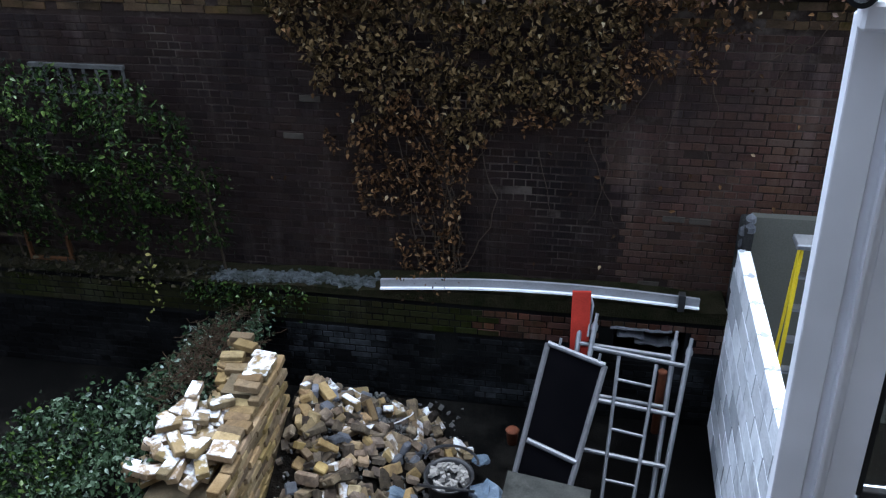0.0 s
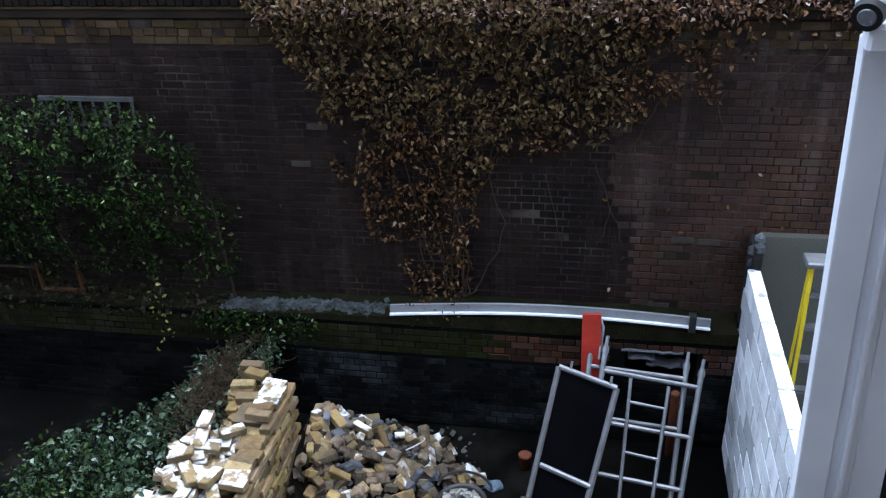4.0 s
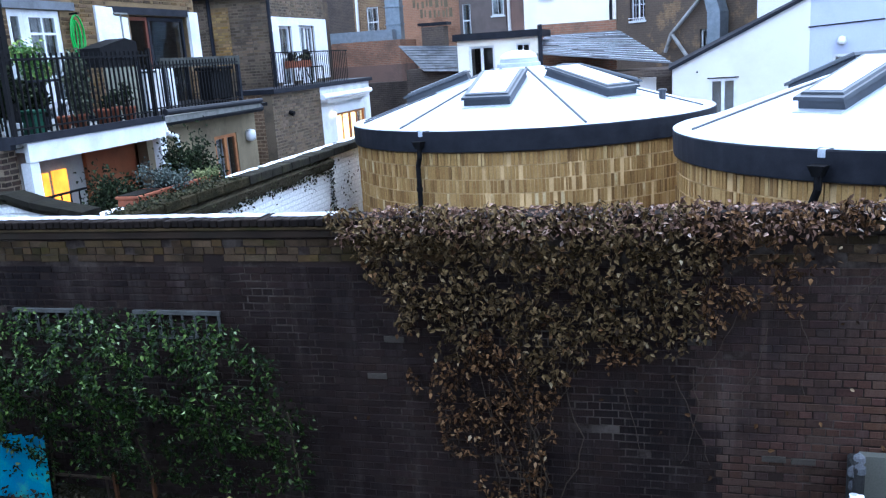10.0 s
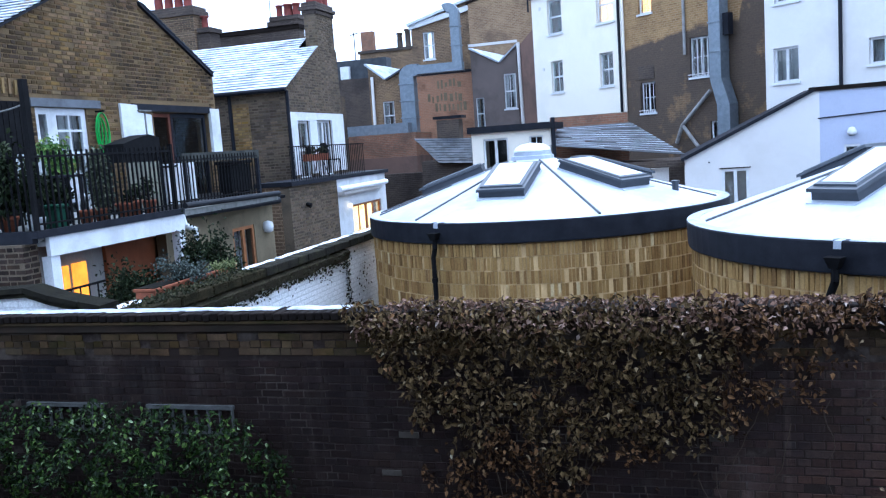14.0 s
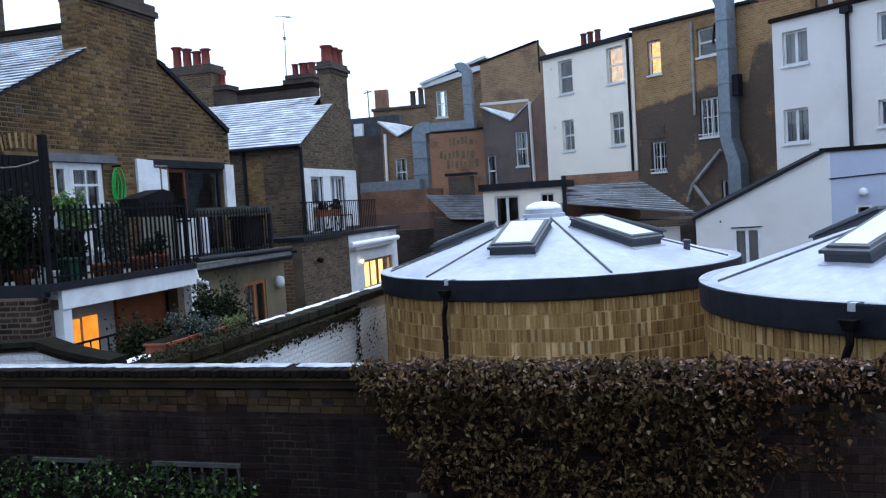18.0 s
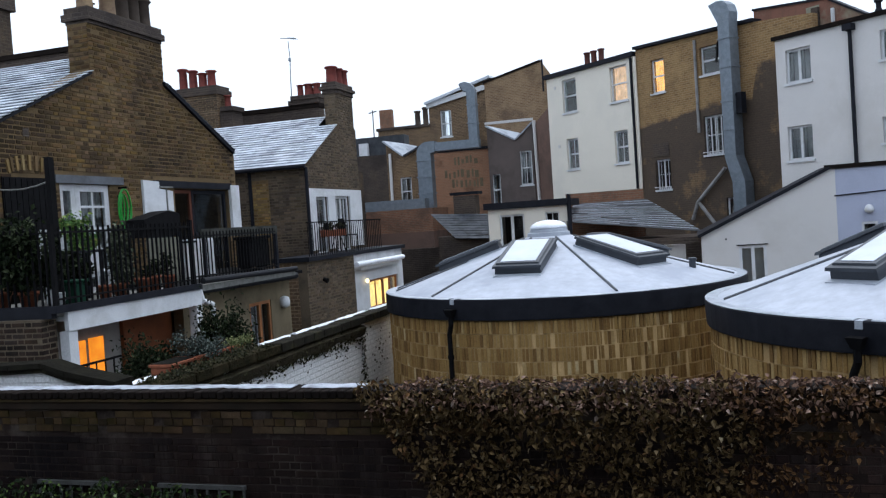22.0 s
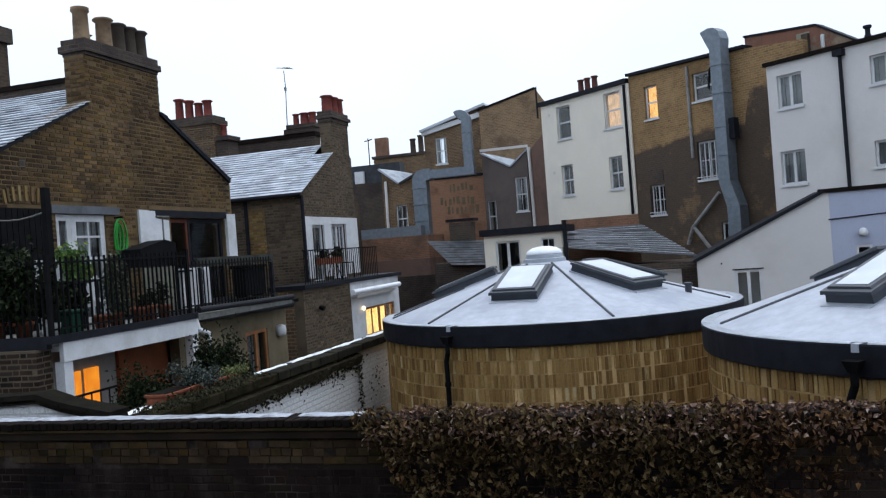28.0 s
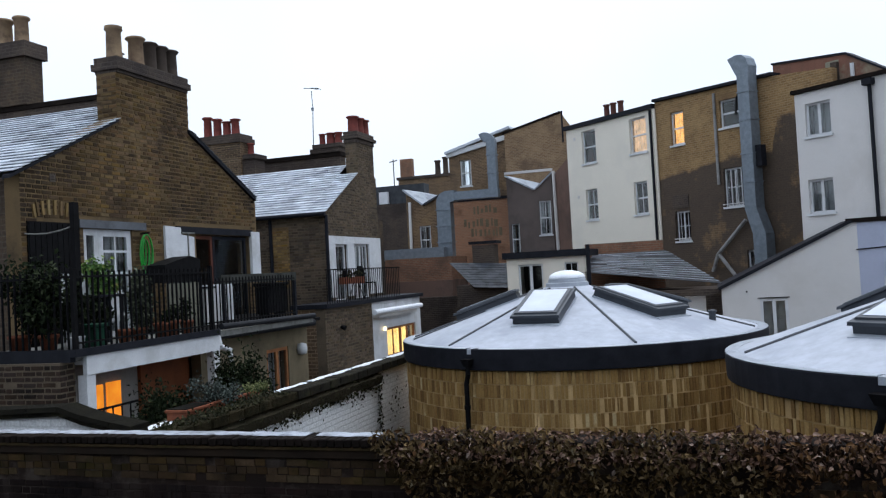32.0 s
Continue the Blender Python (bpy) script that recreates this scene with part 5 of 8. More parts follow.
dk2 = thing("deck_extension", "brick extension with a roof terrace and lit window", "extension", (-9.7, 21, 0))
part("wall", box(-9.5, -9.25, 18.75, 21.718, 0, 5.048), STOCK_MORTAR_DARK, dk2)
laid(Front((-9.25, 0), (0, 1)), 18.75, 21.71, 3.3, 5.04, LAID_DARK, dk2, seed=16)
part("side_wall", box(-10.19, -9.502, 18.75, 19.0, 0, 5.048), STOCK, dk2)
part("deck", box(-10.19, -9.15, 18.7, 25.8, 5.05, 5.16), TAR, dk2)
DF = Front((-9.25, 0), (0, 1))
part("white_wall", DF.wall(21.72, 25.7, 0, 5.048, [(22.75, 25.2, 2.6, 4.25)], 0.2), WHITE_PAINT, dk2)
part("lit_room", box(-9.80, -9.76, 22.3, 25.6, 2.4, 4.4), LIT_ROOM, dk2, "room lit by warm lamps")
window(dk2, DF, 22.75, 25.2, 2.6, 4.25, "grid", None, False, 0.05, False, ORANGE_WOOD)
bm = bmesh.new()
rod(bm, (-9.0, 21.3, 4.79), (-9.0, 25.1, 4.79), 0.075, 0.075, 12)
aw = part("awning", bm, SNOW_M, dk2, "rolled white awning")
part("cassette", box(-9.248, -9.06, 21.75, 24.9, 4.60, 4.70, 0.01), GREY_RENDER, dk2, "grey awning cassette")
part("lamp", lathe([(0.02, 0), (0.05, 0.03), (0.055, 0.08), (0.02, 0.12)], (-9.16, 22.4, 4.2), 12), LAMP, dk2, "glowing round wall lamp")
bm = bmesh.new()
rod(bm, (-9.22, 19.6, 4.55), (-9.1, 19.6, 4.5), 0.05, 0.07, 10)
part("flood_lamp", bm, BLACK_IRON, dk2)
r3 = thing("terrace_railing", "black iron railing round the small roof terrace", "railing", (-9.2, 20, 5.16))
part("top_rail", box(-9.22, -9.19, 18.8, 23.9, 6.0, 6.03), BLACK_IRON, r3)
bar3_me = mesh_of("bar", rods([((0, 0, 0), (0, 0, 0.86))], 0.011, 5), BLACK_IRON)
for k in range(37):
    piece("bar", bar3_me, pose(-9.205, 18.85 + k * 0.138, 5.162), r3)
wbx = thing("window_box", "red-brown planting trough hung on the terrace railing", "planter", (-9.3, 20.6, 5.6))
part("trough", box(-9.36, -9.225, 19.9, 21.3, 5.62, 5.8, 0.01), TERRACOTTA, wbx)
part("bracket", box(-9.3, -9.19, 20.0, 20.04, 5.8, 5.995), BLACK_IRON, wbx)
part("bracket", box(-9.3, -9.19, 21.1, 21.14, 5.8, 5.995), BLACK_IRON, wbx)
for y in (20.3, 20.9):
    shrub("window_box_plant", "small plant in a box on the terrace railing", (-9.29, y, 5.8), (0.15, 0.3, 0.18), 90, SHRUB_LEAF, 0.05, 0.09, 6, "terrace plants")
chair = thing("bistro_chair", "black folding iron bistro chair on the terrace", "chair", (-9.6, 22.3, 5.16))
part("seat", box(-9.8, -9.4, 22.1, 22.5, 5.6, 5.63), BLACK_IRON, chair)
part("backrest", box(-9.82, -9.8, 22.1, 22.5, 5.75, 6.1), BLACK_IRON, chair)
for x in (-9.78, -9.42):
    for y in (22.12, 22.48):
        part("leg", rods([((x, y, 5.16), (x, y, 5.6))], 0.012, 5), BLACK_IRON, chair)
tbl = thing("bistro_table", "round black iron bistro table on the terrace", "table", (-9.6, 21.5, 5.16))
part("tabletop", lathe([(0.3, 0), (0.3, 0.025)], (-9.6, 21.5, 5.86), 20), BLACK_IRON, tbl)
for a in range(3):
    part("leg", rods([((-9.6, 21.5, 5.85), (-9.6 + 0.25 * math.cos(a * 2.1), 21.5 + 0.25 * math.sin(a * 2.1), 5.16))], 0.012, 5), BLACK_IRON, tbl)

# walls and stacks behind the wings
back = thing("terrace_main_range", "dark brick main range of the terrace with parapets", "house", (-18, 24, 0))
part("range_wall", box(-24, -16.2, 10, 40, 0, 8.6), STOCK_DARK, back)
part("party_parapet", box(-22, -14.5, 17.35, 17.75, 6.0, 10.62), SOOT, back)
part("parapet_cap", box(-22.05, -14.45, 17.3, 17.8, 10.622, 10.75), COPING, back)
part("party_parapet", box(-22, -13.7, 29.8, 30.3, 6.0, 10.55), SOOT, back)
part("parapet_cap", box(-22.05, -13.65, 29.75, 30.35, 10.552, 10.72), COPING, back)
part("lower_parapet", box(-16.2, -13.7, 24.85, 29.79, 0, 8.9), STOCK_DARK, back)
s3 = part("chimney", box(-18.35, -16.43, 27.0, 27.9, 6.0, 11.0), STOCK, back)
laid(Front((0, 27.0), (1, 0)), -18.35, -16.43, 9.2, 11.0, LAID_DARK, s3, seed=21)
part("band", box(-18.42, -16.37, 26.93, 27.97, 11.002, 11.2), SOOT, s3)
part("band", box(-18.36, -16.43, 26.99, 27.91, 11.201, 11.33), SOOT, s3)
for x, h in ((-18.03, 0.80), (-17.61, 0.70), (-17.2, 0.56), (-16.83, 0.62)):
    pot(s3, x, 27.4, 11.33, h, 0.17, POT_RED, 0.05)
part("low_chimney", box(-16.428, -15.9, 27.1, 27.8, 6.0, 10.35), SOOT, s3)
part("band", box(-16.36, -15.83, 27.03, 27.87, 10.352, 10.52), SOOT, s3)
pot(s3, -16.22, 27.4, 10.52, 0.45, 0.13, POT_RED)
s4 = part("chimney", box(-14.95, -13.65, 29.7, 30.4, 10.721, 10.9), SOOT, back)
part("band", box(-14.82, -13.6, 29.66, 30.44, 10.901, 11.06), SOOT, s4)
for x, r in ((-14.55, 0.13), (-14.18, 0.19), (-13.84, 0.16)):
    pot(s4, x, 30.05, 11.06, 0.46, r, POT_RED)
s5 = part("chimney", box(-18.4, -16.75, 17.25, 17.85, 10.751, 12.0), STOCK_DARK, back)
part("band", box(-18.5, -16.65, 17.15, 17.95, 12.001, 12.4), SOOT, s5)
pot(s5, -17.1, 17.55, 12.4, 0.75, 0.2, POT_BUFF)
pot(s5, -17.7, 17.55, 12.4, 0.75, 0.25, POT_BUFF)
aer = thing("roof_aerial", "thin television aerial on a tall bent mast", "aerial", (-14.95, 30.05, 10.72))
part("mast", tube([(-14.96, 30.05, 10.72), (-14.93, 30.05, 11.9), (-14.90, 30.05, 12.6), (-14.93, 30.05, 13.3)], 0.022, 6, 0.016), STEEL, aer)
part("clamp", box(-14.95, -14.88, 30.0, 30.1, 12.5, 12.62), STEEL, aer)
part("boom", rods([((-15.25, 30.05, 13.44), (-14.58, 30.05, 13.34))], 0.016, 6), STEEL, aer)
for k in range(4):
    part("element", rods([((-14.84 + k * 0.08, 29.85, 13.38 - k * 0.012), (-14.84 + k * 0.08, 30.25, 13.38 - k * 0.012))], 0.010, 5), STEEL, aer)

# ---- the two round buildings ----
def round_house(c, R, label, pipe_at, sky_at, seam_off, lean=(0.0, 0.0), low=2.27, half=0.385, group="round buildings"):
    h = thing("round_house", label, "building", (c[0], c[1], 0), group)
    zr = 4.50
    part("core_wall", lathe([(R - 0.005, 0), (R - 0.005, zr - 0.33)], (c[0], c[1], 0), 96), GOLD_MORTAR, h, "", "", True)
    band = part("fascia_band", lathe([(R - 0.004, zr - 0.35), (R + 0.055, zr - 0.35), (R + 0.06, zr - 0.33), (R + 0.07, zr - 0.12), (R + 0.07, zr - 0.02), (R + 0.06, zr), (R - 0.035, zr)], (c[0], c[1], 0), 96), TAR, h, "black metal fascia band")
    rnd = random.Random(int(R * 77 + c[0] * 9))
    # thin snow on the rim, with breaks, and none over the outlet
    vs, fs = [], []
    for k in range(240):
        a = k * math.tau / 240
        if abs((math.degrees(a) - pipe_at + 180) % 360 - 180) < 1.6:
            continue
        b = a + math.tau / 240
        t = 0.010 + 0.008 * noise.noise((k * 0.31, c[0], 0))
        base = len(vs)
        for q in (a, b):
            for r_, z_ in ((R + 0.066, zr + 0.001), (R + 0.058, zr + t), (R + 0.015, zr + t + 0.006), (R - 0.105, zr + 0.006)):
                vs.append((c[0] + r_ * math.cos(q), c[1] + r_ * math.sin(q), z_))
        fs += [tuple(base + w_ for w_ in f) for f in ((0, 4, 5, 1), (1, 5, 6, 2), (2, 6, 7, 3), (0, 1, 2, 3), (7, 6, 5, 4))]
    me = bpy.data.meshes.new("rim_snow")
    me.from_pydata(vs, [], fs)
    me.materials.append(MEMBRANE_EDGE)
    part("rim_snow", me, None, band, "thin line of snow on the metal rim", "stuff")
    apex = zr + 0.93
    slope = (apex - 0.04 - zr) / (R - 0.10 - 0.42)

    def centre(r):
        f = max(0.0, min(1.0, 1 - (r - 0.42) / (R - 0.52)))
        return c[0] + lean[0] * f, c[1] + lean[1] * f

    def on_roof(a, r, lift=0.0):
        x, y = centre(r)
        return Vector((x + r * math.cos(a), y + r * math.sin(a), zr + (R - 0.10 - r) * slope + lift))

    bm = bmesh.new()
    rings = [[bm.verts.new(on_roof(k * math.tau / 96, r)) for k in range(96)] for r in (R - 0.02, R - 0.3, R * 0.7, R * 0.4, 0.42, 0.02)]
    for a, b in zip(rings, rings[1:]):
        for k in range(96):
            bm.faces.new((a[k], a[(k + 1) % 96], b[(k + 1) % 96], b[k]))
    bm.faces.new(rings[-1])
    roof = part("roof", bm, MEMBRANE, h, "low conical roof under thin snow", "", True)
    tip = (c[0] + lean[0], c[1] + lean[1], 0)
    part("lantern_drum", lathe([(0.50, apex - 0.14), (0.49, apex - 0.06), (0.43, apex - 0.05), (0.42, apex + 0.03), (0.38, apex + 0.04), (0.37, apex + 0.10), (0.35, apex + 0.11)], tip, 28), MEMBRANE_EDGE, h)
    part("lantern_dome", lathe([(0.36, apex + 0.111), (0.365, apex + 0.13), (0.33, apex + 0.19), (0.23, apex + 0.245), (0.10, apex + 0.27), (0.01, apex + 0.275)], tip, 28), SNOW_M, h, "white domed roof light", "", True)
    for deg in seam_off:
        a = math.radians(deg)
        part("standing_seam", rods([(on_roof(a, 0.5, 0.006), on_roof(a, R - 0.14, 0.006))], 0.024, 6), FRAME_GREY, roof)
    for deg in sky_at:
        a = math.radians(deg)
        side = Vector((-math.sin(a), math.cos(a), 0))
        p0, p1 = on_roof(a, low), on_roof(a, low - 1.24)
        d = (p1 - p0).normalized()
        up = side.cross(d).normalized()
        if up.z < 0:
            up = -up
        w = half

        def quad(e0, e1, lift, w_):
            return [p0 - d * e0 - side * w_ + up * lift, p0 - d * e0 + side * w_ + up * lift, p1 + d * e1 + side * w_ + up * lift, p1 + d * e1 - side * w_ + up * lift]

        def block(lo, hi):
            bm = bmesh.new()
            hexa(bm, lo, hi)
            bmesh.ops.recalc_face_normals(bm, faces=bm.faces[:])
            return bm

        sl = part("skylight", block(quad(0.04, 0.04, -0.06, w + 0.05), quad(0.02, 0.02, 0.12, w + 0.03)), FRAME_GREY, h, "dark-framed roof window")
        part("flashing", block(quad(0.15, 0.05, -0.03, w + 0.06), quad(0.13, 0.05, 0.006, w + 0.055)), MEMBRANE_EDGE, sl, "wet grey flashing apron")
        part("skylight_frame", block(quad(0.07, 0.05, 0.121, w + 0.07), quad(0.06, 0.04, 0.165, w + 0.06)), FRAME_GREY, sl)
        part("skylight_hood", block(quad(-0.02, -0.0, 0.166, w + 0.02), quad(-0.03, -0.02, 0.192, w)), FRAME_GREY, sl)
        part("skylight_pane", block(quad(-0.09, -0.08, 0.193, w - 0.06), quad(-0.09, -0.08, 0.199, w - 0.06)), ROOF_WHITE, sl, "snow-covered glass")
    # soldier bricks
    a0 = math.atan2(-c[1], -c[0])
    n = int(math.tau * R / 0.060)
    vs, fs = [], []
    rnd = random.Random(int(R * 100 + c[0] * 10))
    brick_me = [mesh_of("brick", box(-0.026, 0.006, -0.0262 + g, 0.0262 - g * 0.6, -0.103, 0.103), GOLD_BRICK) for g in (0.0, 0.003, 0.007)]
    near = 0
    for row in range(16):
        z = zr - 0.47 - row * 0.226
        if z < 0.3:
            break
        for i in range(n):
            a = i * math.tau / n
            off = (a - a0 + math.pi) % math.tau - math.pi
            if abs(off) > 1.75:
                continue
            pro = rnd.gauss(0, 0.008)
            m = Matrix.Translation((c[0] + (R + pro) * math.cos(a), c[1] + (R + pro) * math.sin(a), z + rnd.gauss(0, 0.002))) @ Matrix.Rotation(a + rnd.gauss(0, 0.07), 4, "Z")
            if row < 5 and abs(off + 0.1) < 0.62 and near < 300:
                piece("brick", rnd.choice(brick_me), m, h)
                near += 1
            else:
                base = len(vs)
                wb_ = rnd.uniform(0.019, 0.0265)
                vs += [(m @ Vector((x, y, z_)))[:] for x in (-0.026, 0.006) for y in (-wb_, 0.0262) for z_ in (-0.103, 0.103)]
                fs += [tuple(base + q for q in f) for f in ((4, 6, 7, 5), (0, 4, 5, 1), (2, 3, 7, 6), (1, 5, 7, 3), (0, 2, 6, 4))]
    me = bpy.data.meshes.new("brickwork")
    me.from_pydata(vs, [], fs)
    me.materials.append(GOLD_BRICK_J)
    part("brickwork", me, None, h, "buff bricks set on end", "stuff")
    # rainwater pipe
    a = math.radians(pipe_at)
    o = Vector((math.cos(a), math.sin(a), 0))
    t = Vector((-math.sin(a), math.cos(a), 0))
    p = Vector((c[0], c[1], 0)) + o * (R + 0.07)
    bm = bmesh.new()
    hexa(bm, [p + o * d + t * s + Vector((0, 0, zr - 0.28)) for d, s in ((0, -0.045), (0.11, -0.045), (0.11, 0.045), (0, 0.045))], [p + o * d + t * s + Vector((0, 0, zr - 0.16)) for d, s in ((0, -0.09), (0.14, -0.09), (0.14, 0.09), (0, 0.09))])
    bmesh.ops.recalc_face_normals(bm, faces=bm.faces[:])
    hop = part("hopper", bm, BLACK_IRON, h, "black rainwater hopper")
    bm = bmesh.new()
    hexa(bm, [p + o * d + t * s + Vector((0, 0, zr - 0.085)) for d, s in ((-0.12, -0.04), (0.012, -0.04), (0.012, 0.04), (-0.12, 0.04))], [p + o * d + t * s + Vector((0, 0, zr + 0.003)) for d, s in ((-0.12, -0.04), (0.004, -0.04), (0.004, 0.04), (-0.12, 0.04))])
    bmesh.ops.recalc_face_normals(bm, faces=bm.faces[:])
    part("outlet", bm, MEMBRANE_EDGE, hop, "snowy outlet notch in the rim")
    bm = bmesh.new()
    q = p + o * 0.06
    pts = [q + Vector((0, 0, zr - 0.28)), q + Vector((0, 0, zr - 0.42)), q - o * 0.03 - t * 0.07 + Vector((0, 0, zr - 0.58)), q - o * 0.03 - t * 0.07 + Vector((0, 0, 0.1))]
    for u, v in zip(pts, pts[1:]):
        rod(bm, u, v, 0.042, 0.042, 10)
    part("downpipe", bm, BLACK_IRON, h)
    for zc in (zr - 1.0, zr - 2.2):
        bm = bmesh.new()
        rod(bm, q - o * 0.03 - t * 0.07 + Vector((0, 0, zc)), q - o * 0.03 - t * 0.07 + Vector((0, 0, zc + 0.07)), 0.055, 0.055, 10)
        part("pipe_collar", bm, BLACK_IRON, h)
    return h


round_house((-2.64, 16.6), 3.43, "round buff-brick building with snowy conical roof and skylights", -112.5, (-98, -34, -171, 35, 100), (-168, -157, -124, -65.5, -9, 50, 110), (-0.19, 0.0))
round_house((3.40, 12.27), 3.28, "round buff-brick building with downpipe and snowy roof", -123.6, (-137, 127, -80, -20, 60), (-171, -112, -50, 0, 60, 120), (-0.1, 0.0), 2.2, 0.28)
vent = thing("vent_pipe", "short grey vent pipe on the round roof", "vent", (-0.11, 15.7, 4.7))
part("pipe", lathe([(0.06, -0.06), (0.06, 0.10), (0.078, 0.10), (0.078, 0.14), (0.03, 0.15)], (-0.11, 15.75, 4.72), 12), FRAME_GREY, vent)

# ---- boundary walls between the yards ----
pw = thing("boundary_wall", "white-painted brick boundary wall with snow on its coping", "wall", (-6.6, 12, 0))
part("face", box(-6.75, -6.5, 7.56, 15.36, 0, 3.90), WHITE_BRICK, pw)
part("face", box(-6.75, -6.47, 15.362, 18.2, 0, 3.90), WHITE_BRICK, pw)
COPING_DARK = plain("black_mossy_coping", (0.010, 0.0095, 0.008), (0.026, 0.023, 0.017), 5.0, 0.9, 0.6, 0.02, stain=(0.035, 0.033, 0.018), stain_scale=3.0, spec=0.05)
COPING_MOSS = plain("moss_grown_coping", (0.013, 0.012, 0.006), (0.042, 0.034, 0.019), 6.0, 0.95, 1.0, 0.04, stain=(0.012, 0.012, 0.007), stain_scale=4.0, snow=0.06, spec=0.04)
random.seed(6)
for i in range(27):
    y = 7.57 + i * 0.394
    k_ = random.uniform(-0.012, 0.012)
    part("coping_stone", box(-6.84, -6.40 + k_, y, y + 0.385, 3.902 + k_ * 0.3, 4.045 + k_, 0.012), COPING_DARK if y > 11.6 else COPING_MOSS, pw)
bm = bmesh.new()
def strip(y):
    return -6.69 + 0.05 * noise.noise((y * 2.1, 4, 0)) + 0.03 * noise.noise((y * 9, 2, 0)), 4.066 + 0.018 * noise.noise((y * 3.0, 8, 0))
for i in range(92):
    y, y1 = 9.0 + i * 0.1, 9.1 + i * 0.1
    (xa, za), (xb, zb) = strip(y), strip(y1)
    if y < 11.75 or noise.noise((y * 1.9, 17, 0)) + 0.6 * noise.noise((y * 7, 19, 0)) < -0.42:
        continue
    hexa(bm, [(-6.83, y, 4.03), (xa, y, 4.03), (xb, y1, 4.03), (-6.83, y1, 4.03)], [(-6.81, y, za - 0.008), (xa - 0.03, y, za), (xb - 0.03, y1, zb), (-6.81, y1, zb - 0.008)])
part("snow", bm, SNOW_M, pw, "thin snow on the coping", "stuff")
# dead creeper stems matted along the wall under its coping
bm = bmesh.new()
def mat_of(y):
    w = 0.10 + 0.03 * noise.noise((y * 1.7, 1, 0)) + 0.02 * noise.noise((y * 7, 2, 0))
    lo = 3.66 + 0.05 * noise.noise((y * 1.3, 5, 0)) + 0.035 * noise.noise((y * 6, 7, 0))
    return w, lo, 3.885 + 0.03 * noise.noise((y * 4, 9, 0))
for i in range(72):
    y, y1 = 8.2 + i * 0.1, 8.3 + i * 0.1
    (wa, la, ha), (wb_, lb_, hb) = mat_of(y), mat_of(y1)
    hexa(bm, [(-6.498, y, la), (-6.47 + wa * 0.4, y, la + 0.02), (-6.47 + wb_ * 0.4, y1, lb_ + 0.02), (-6.498, y1, lb_)], [(-6.498, y, ha), (-6.49 + wa, y, ha - 0.06), (-6.49 + wb_, y1, hb - 0.06), (-6.498, y1, hb)])
bmesh.ops.remove_doubles(bm, verts=bm.verts[:], dist=0.0005)
part("stem_mat", bm, plain("matted_dead_stems", (0.024, 0.020, 0.012), (0.055, 0.044, 0.026), 6.0, 0.95, 1.0, 0.04, stain=(0.020, 0.020, 0.010), stain_scale=3.0), pw, "mossy mat of dead creeper stems")
random.seed(8)
spots = [(-6.44 + random.uniform(-0.05, 0.06), y, 3.78 + random.gauss(0, 0.08)) for y in (random.uniform(8.2, 15.4) for _ in range(700))]
spots += [(-6.47 + random.uniform(-0.02, 0.03), y, 3.68 - abs(random.gauss(0, 0.15)) * max(0.1, 0.45 + noise.noise((y * 1.5, 0, 0)))) for y in (random.uniform(8.2, 15.3) for _ in range(700))]
foliage("creeper", leaves(spots, 0.03, 0.065, (1, -0.4, 0)), SHRUB_LEAF, pw, "dry creeper hanging over the coping")
spots = [(-6.45, 15.34 + random.gauss(0, 0.05), random.uniform(2.2, 3.8)) for _ in range(170)] + [(-6.45, random.gauss(16.2, 0.25), random.gauss(3.3, 0.25)) for _ in range(40)]
spots += [(random.uniform(-6.84, -6.40), y, 4.05 + abs(random.gauss(0, 0.035))) for y in (random.uniform(8.8, 11.7) for _ in range(800))]
foliage("creeper_strand", leaves(spots, 0.04, 0.07, (1, -0.4, 0)), SHRUB_LEAF, pw)

lw = thing("side_wall", "white rendered yard wall with a sagging mossy coping", "wall", (-8, 8.0, 0))
bm = bmesh.new()
prof = [(-9.5, 4.28), (-8.3, 4.32), (-7.91, 4.335), (-7.45, 4.355), (-7.11, 4.255), (-6.72, 4.18), (-6.42, 4.13)]
prism(bm, [(-9.5, 8.0, 0), (-6.42, 8.0, 0)] + [(x, 8.0, z) for x, z in prof[::-1]], (0, 0.22, 0))
part("face", bm, WHITE_BRICK, lw)
for k, (d0, d1, y0, y1, m_, lab) in enumerate(((0.001, 0.055, 7.96, 8.27, COPING_DARK, "black lower course of the coping"), (0.056, 0.115, 7.93, 8.30, plain("olive_mossy_coping", (0.013, 0.012, 0.008), (0.006, 0.0055, 0.0045), 5.0, 0.9, 0.7, 0.02, snow=0.26, spec=0.05), "mossy stone coping with snow"))):
    for (xa, za), (xb, zb) in zip(prof, prof[1:]):
        bm = bmesh.new()
        hexa(bm, [(xa + 0.004, y0, za + d0), (xb - 0.004, y0, zb + d0), (xb - 0.004, y1, zb + d0), (xa + 0.004, y1, za + d0)], [(xa + 0.004, y0 + 0.02, za + d1), (xb - 0.004, y0 + 0.02, zb + d1), (xb - 0.004, y1 - 0.02, zb + d1), (xa + 0.004, y1 - 0.02, za + d1)])
        part("coping_stone", bm, m_, lw, lab)

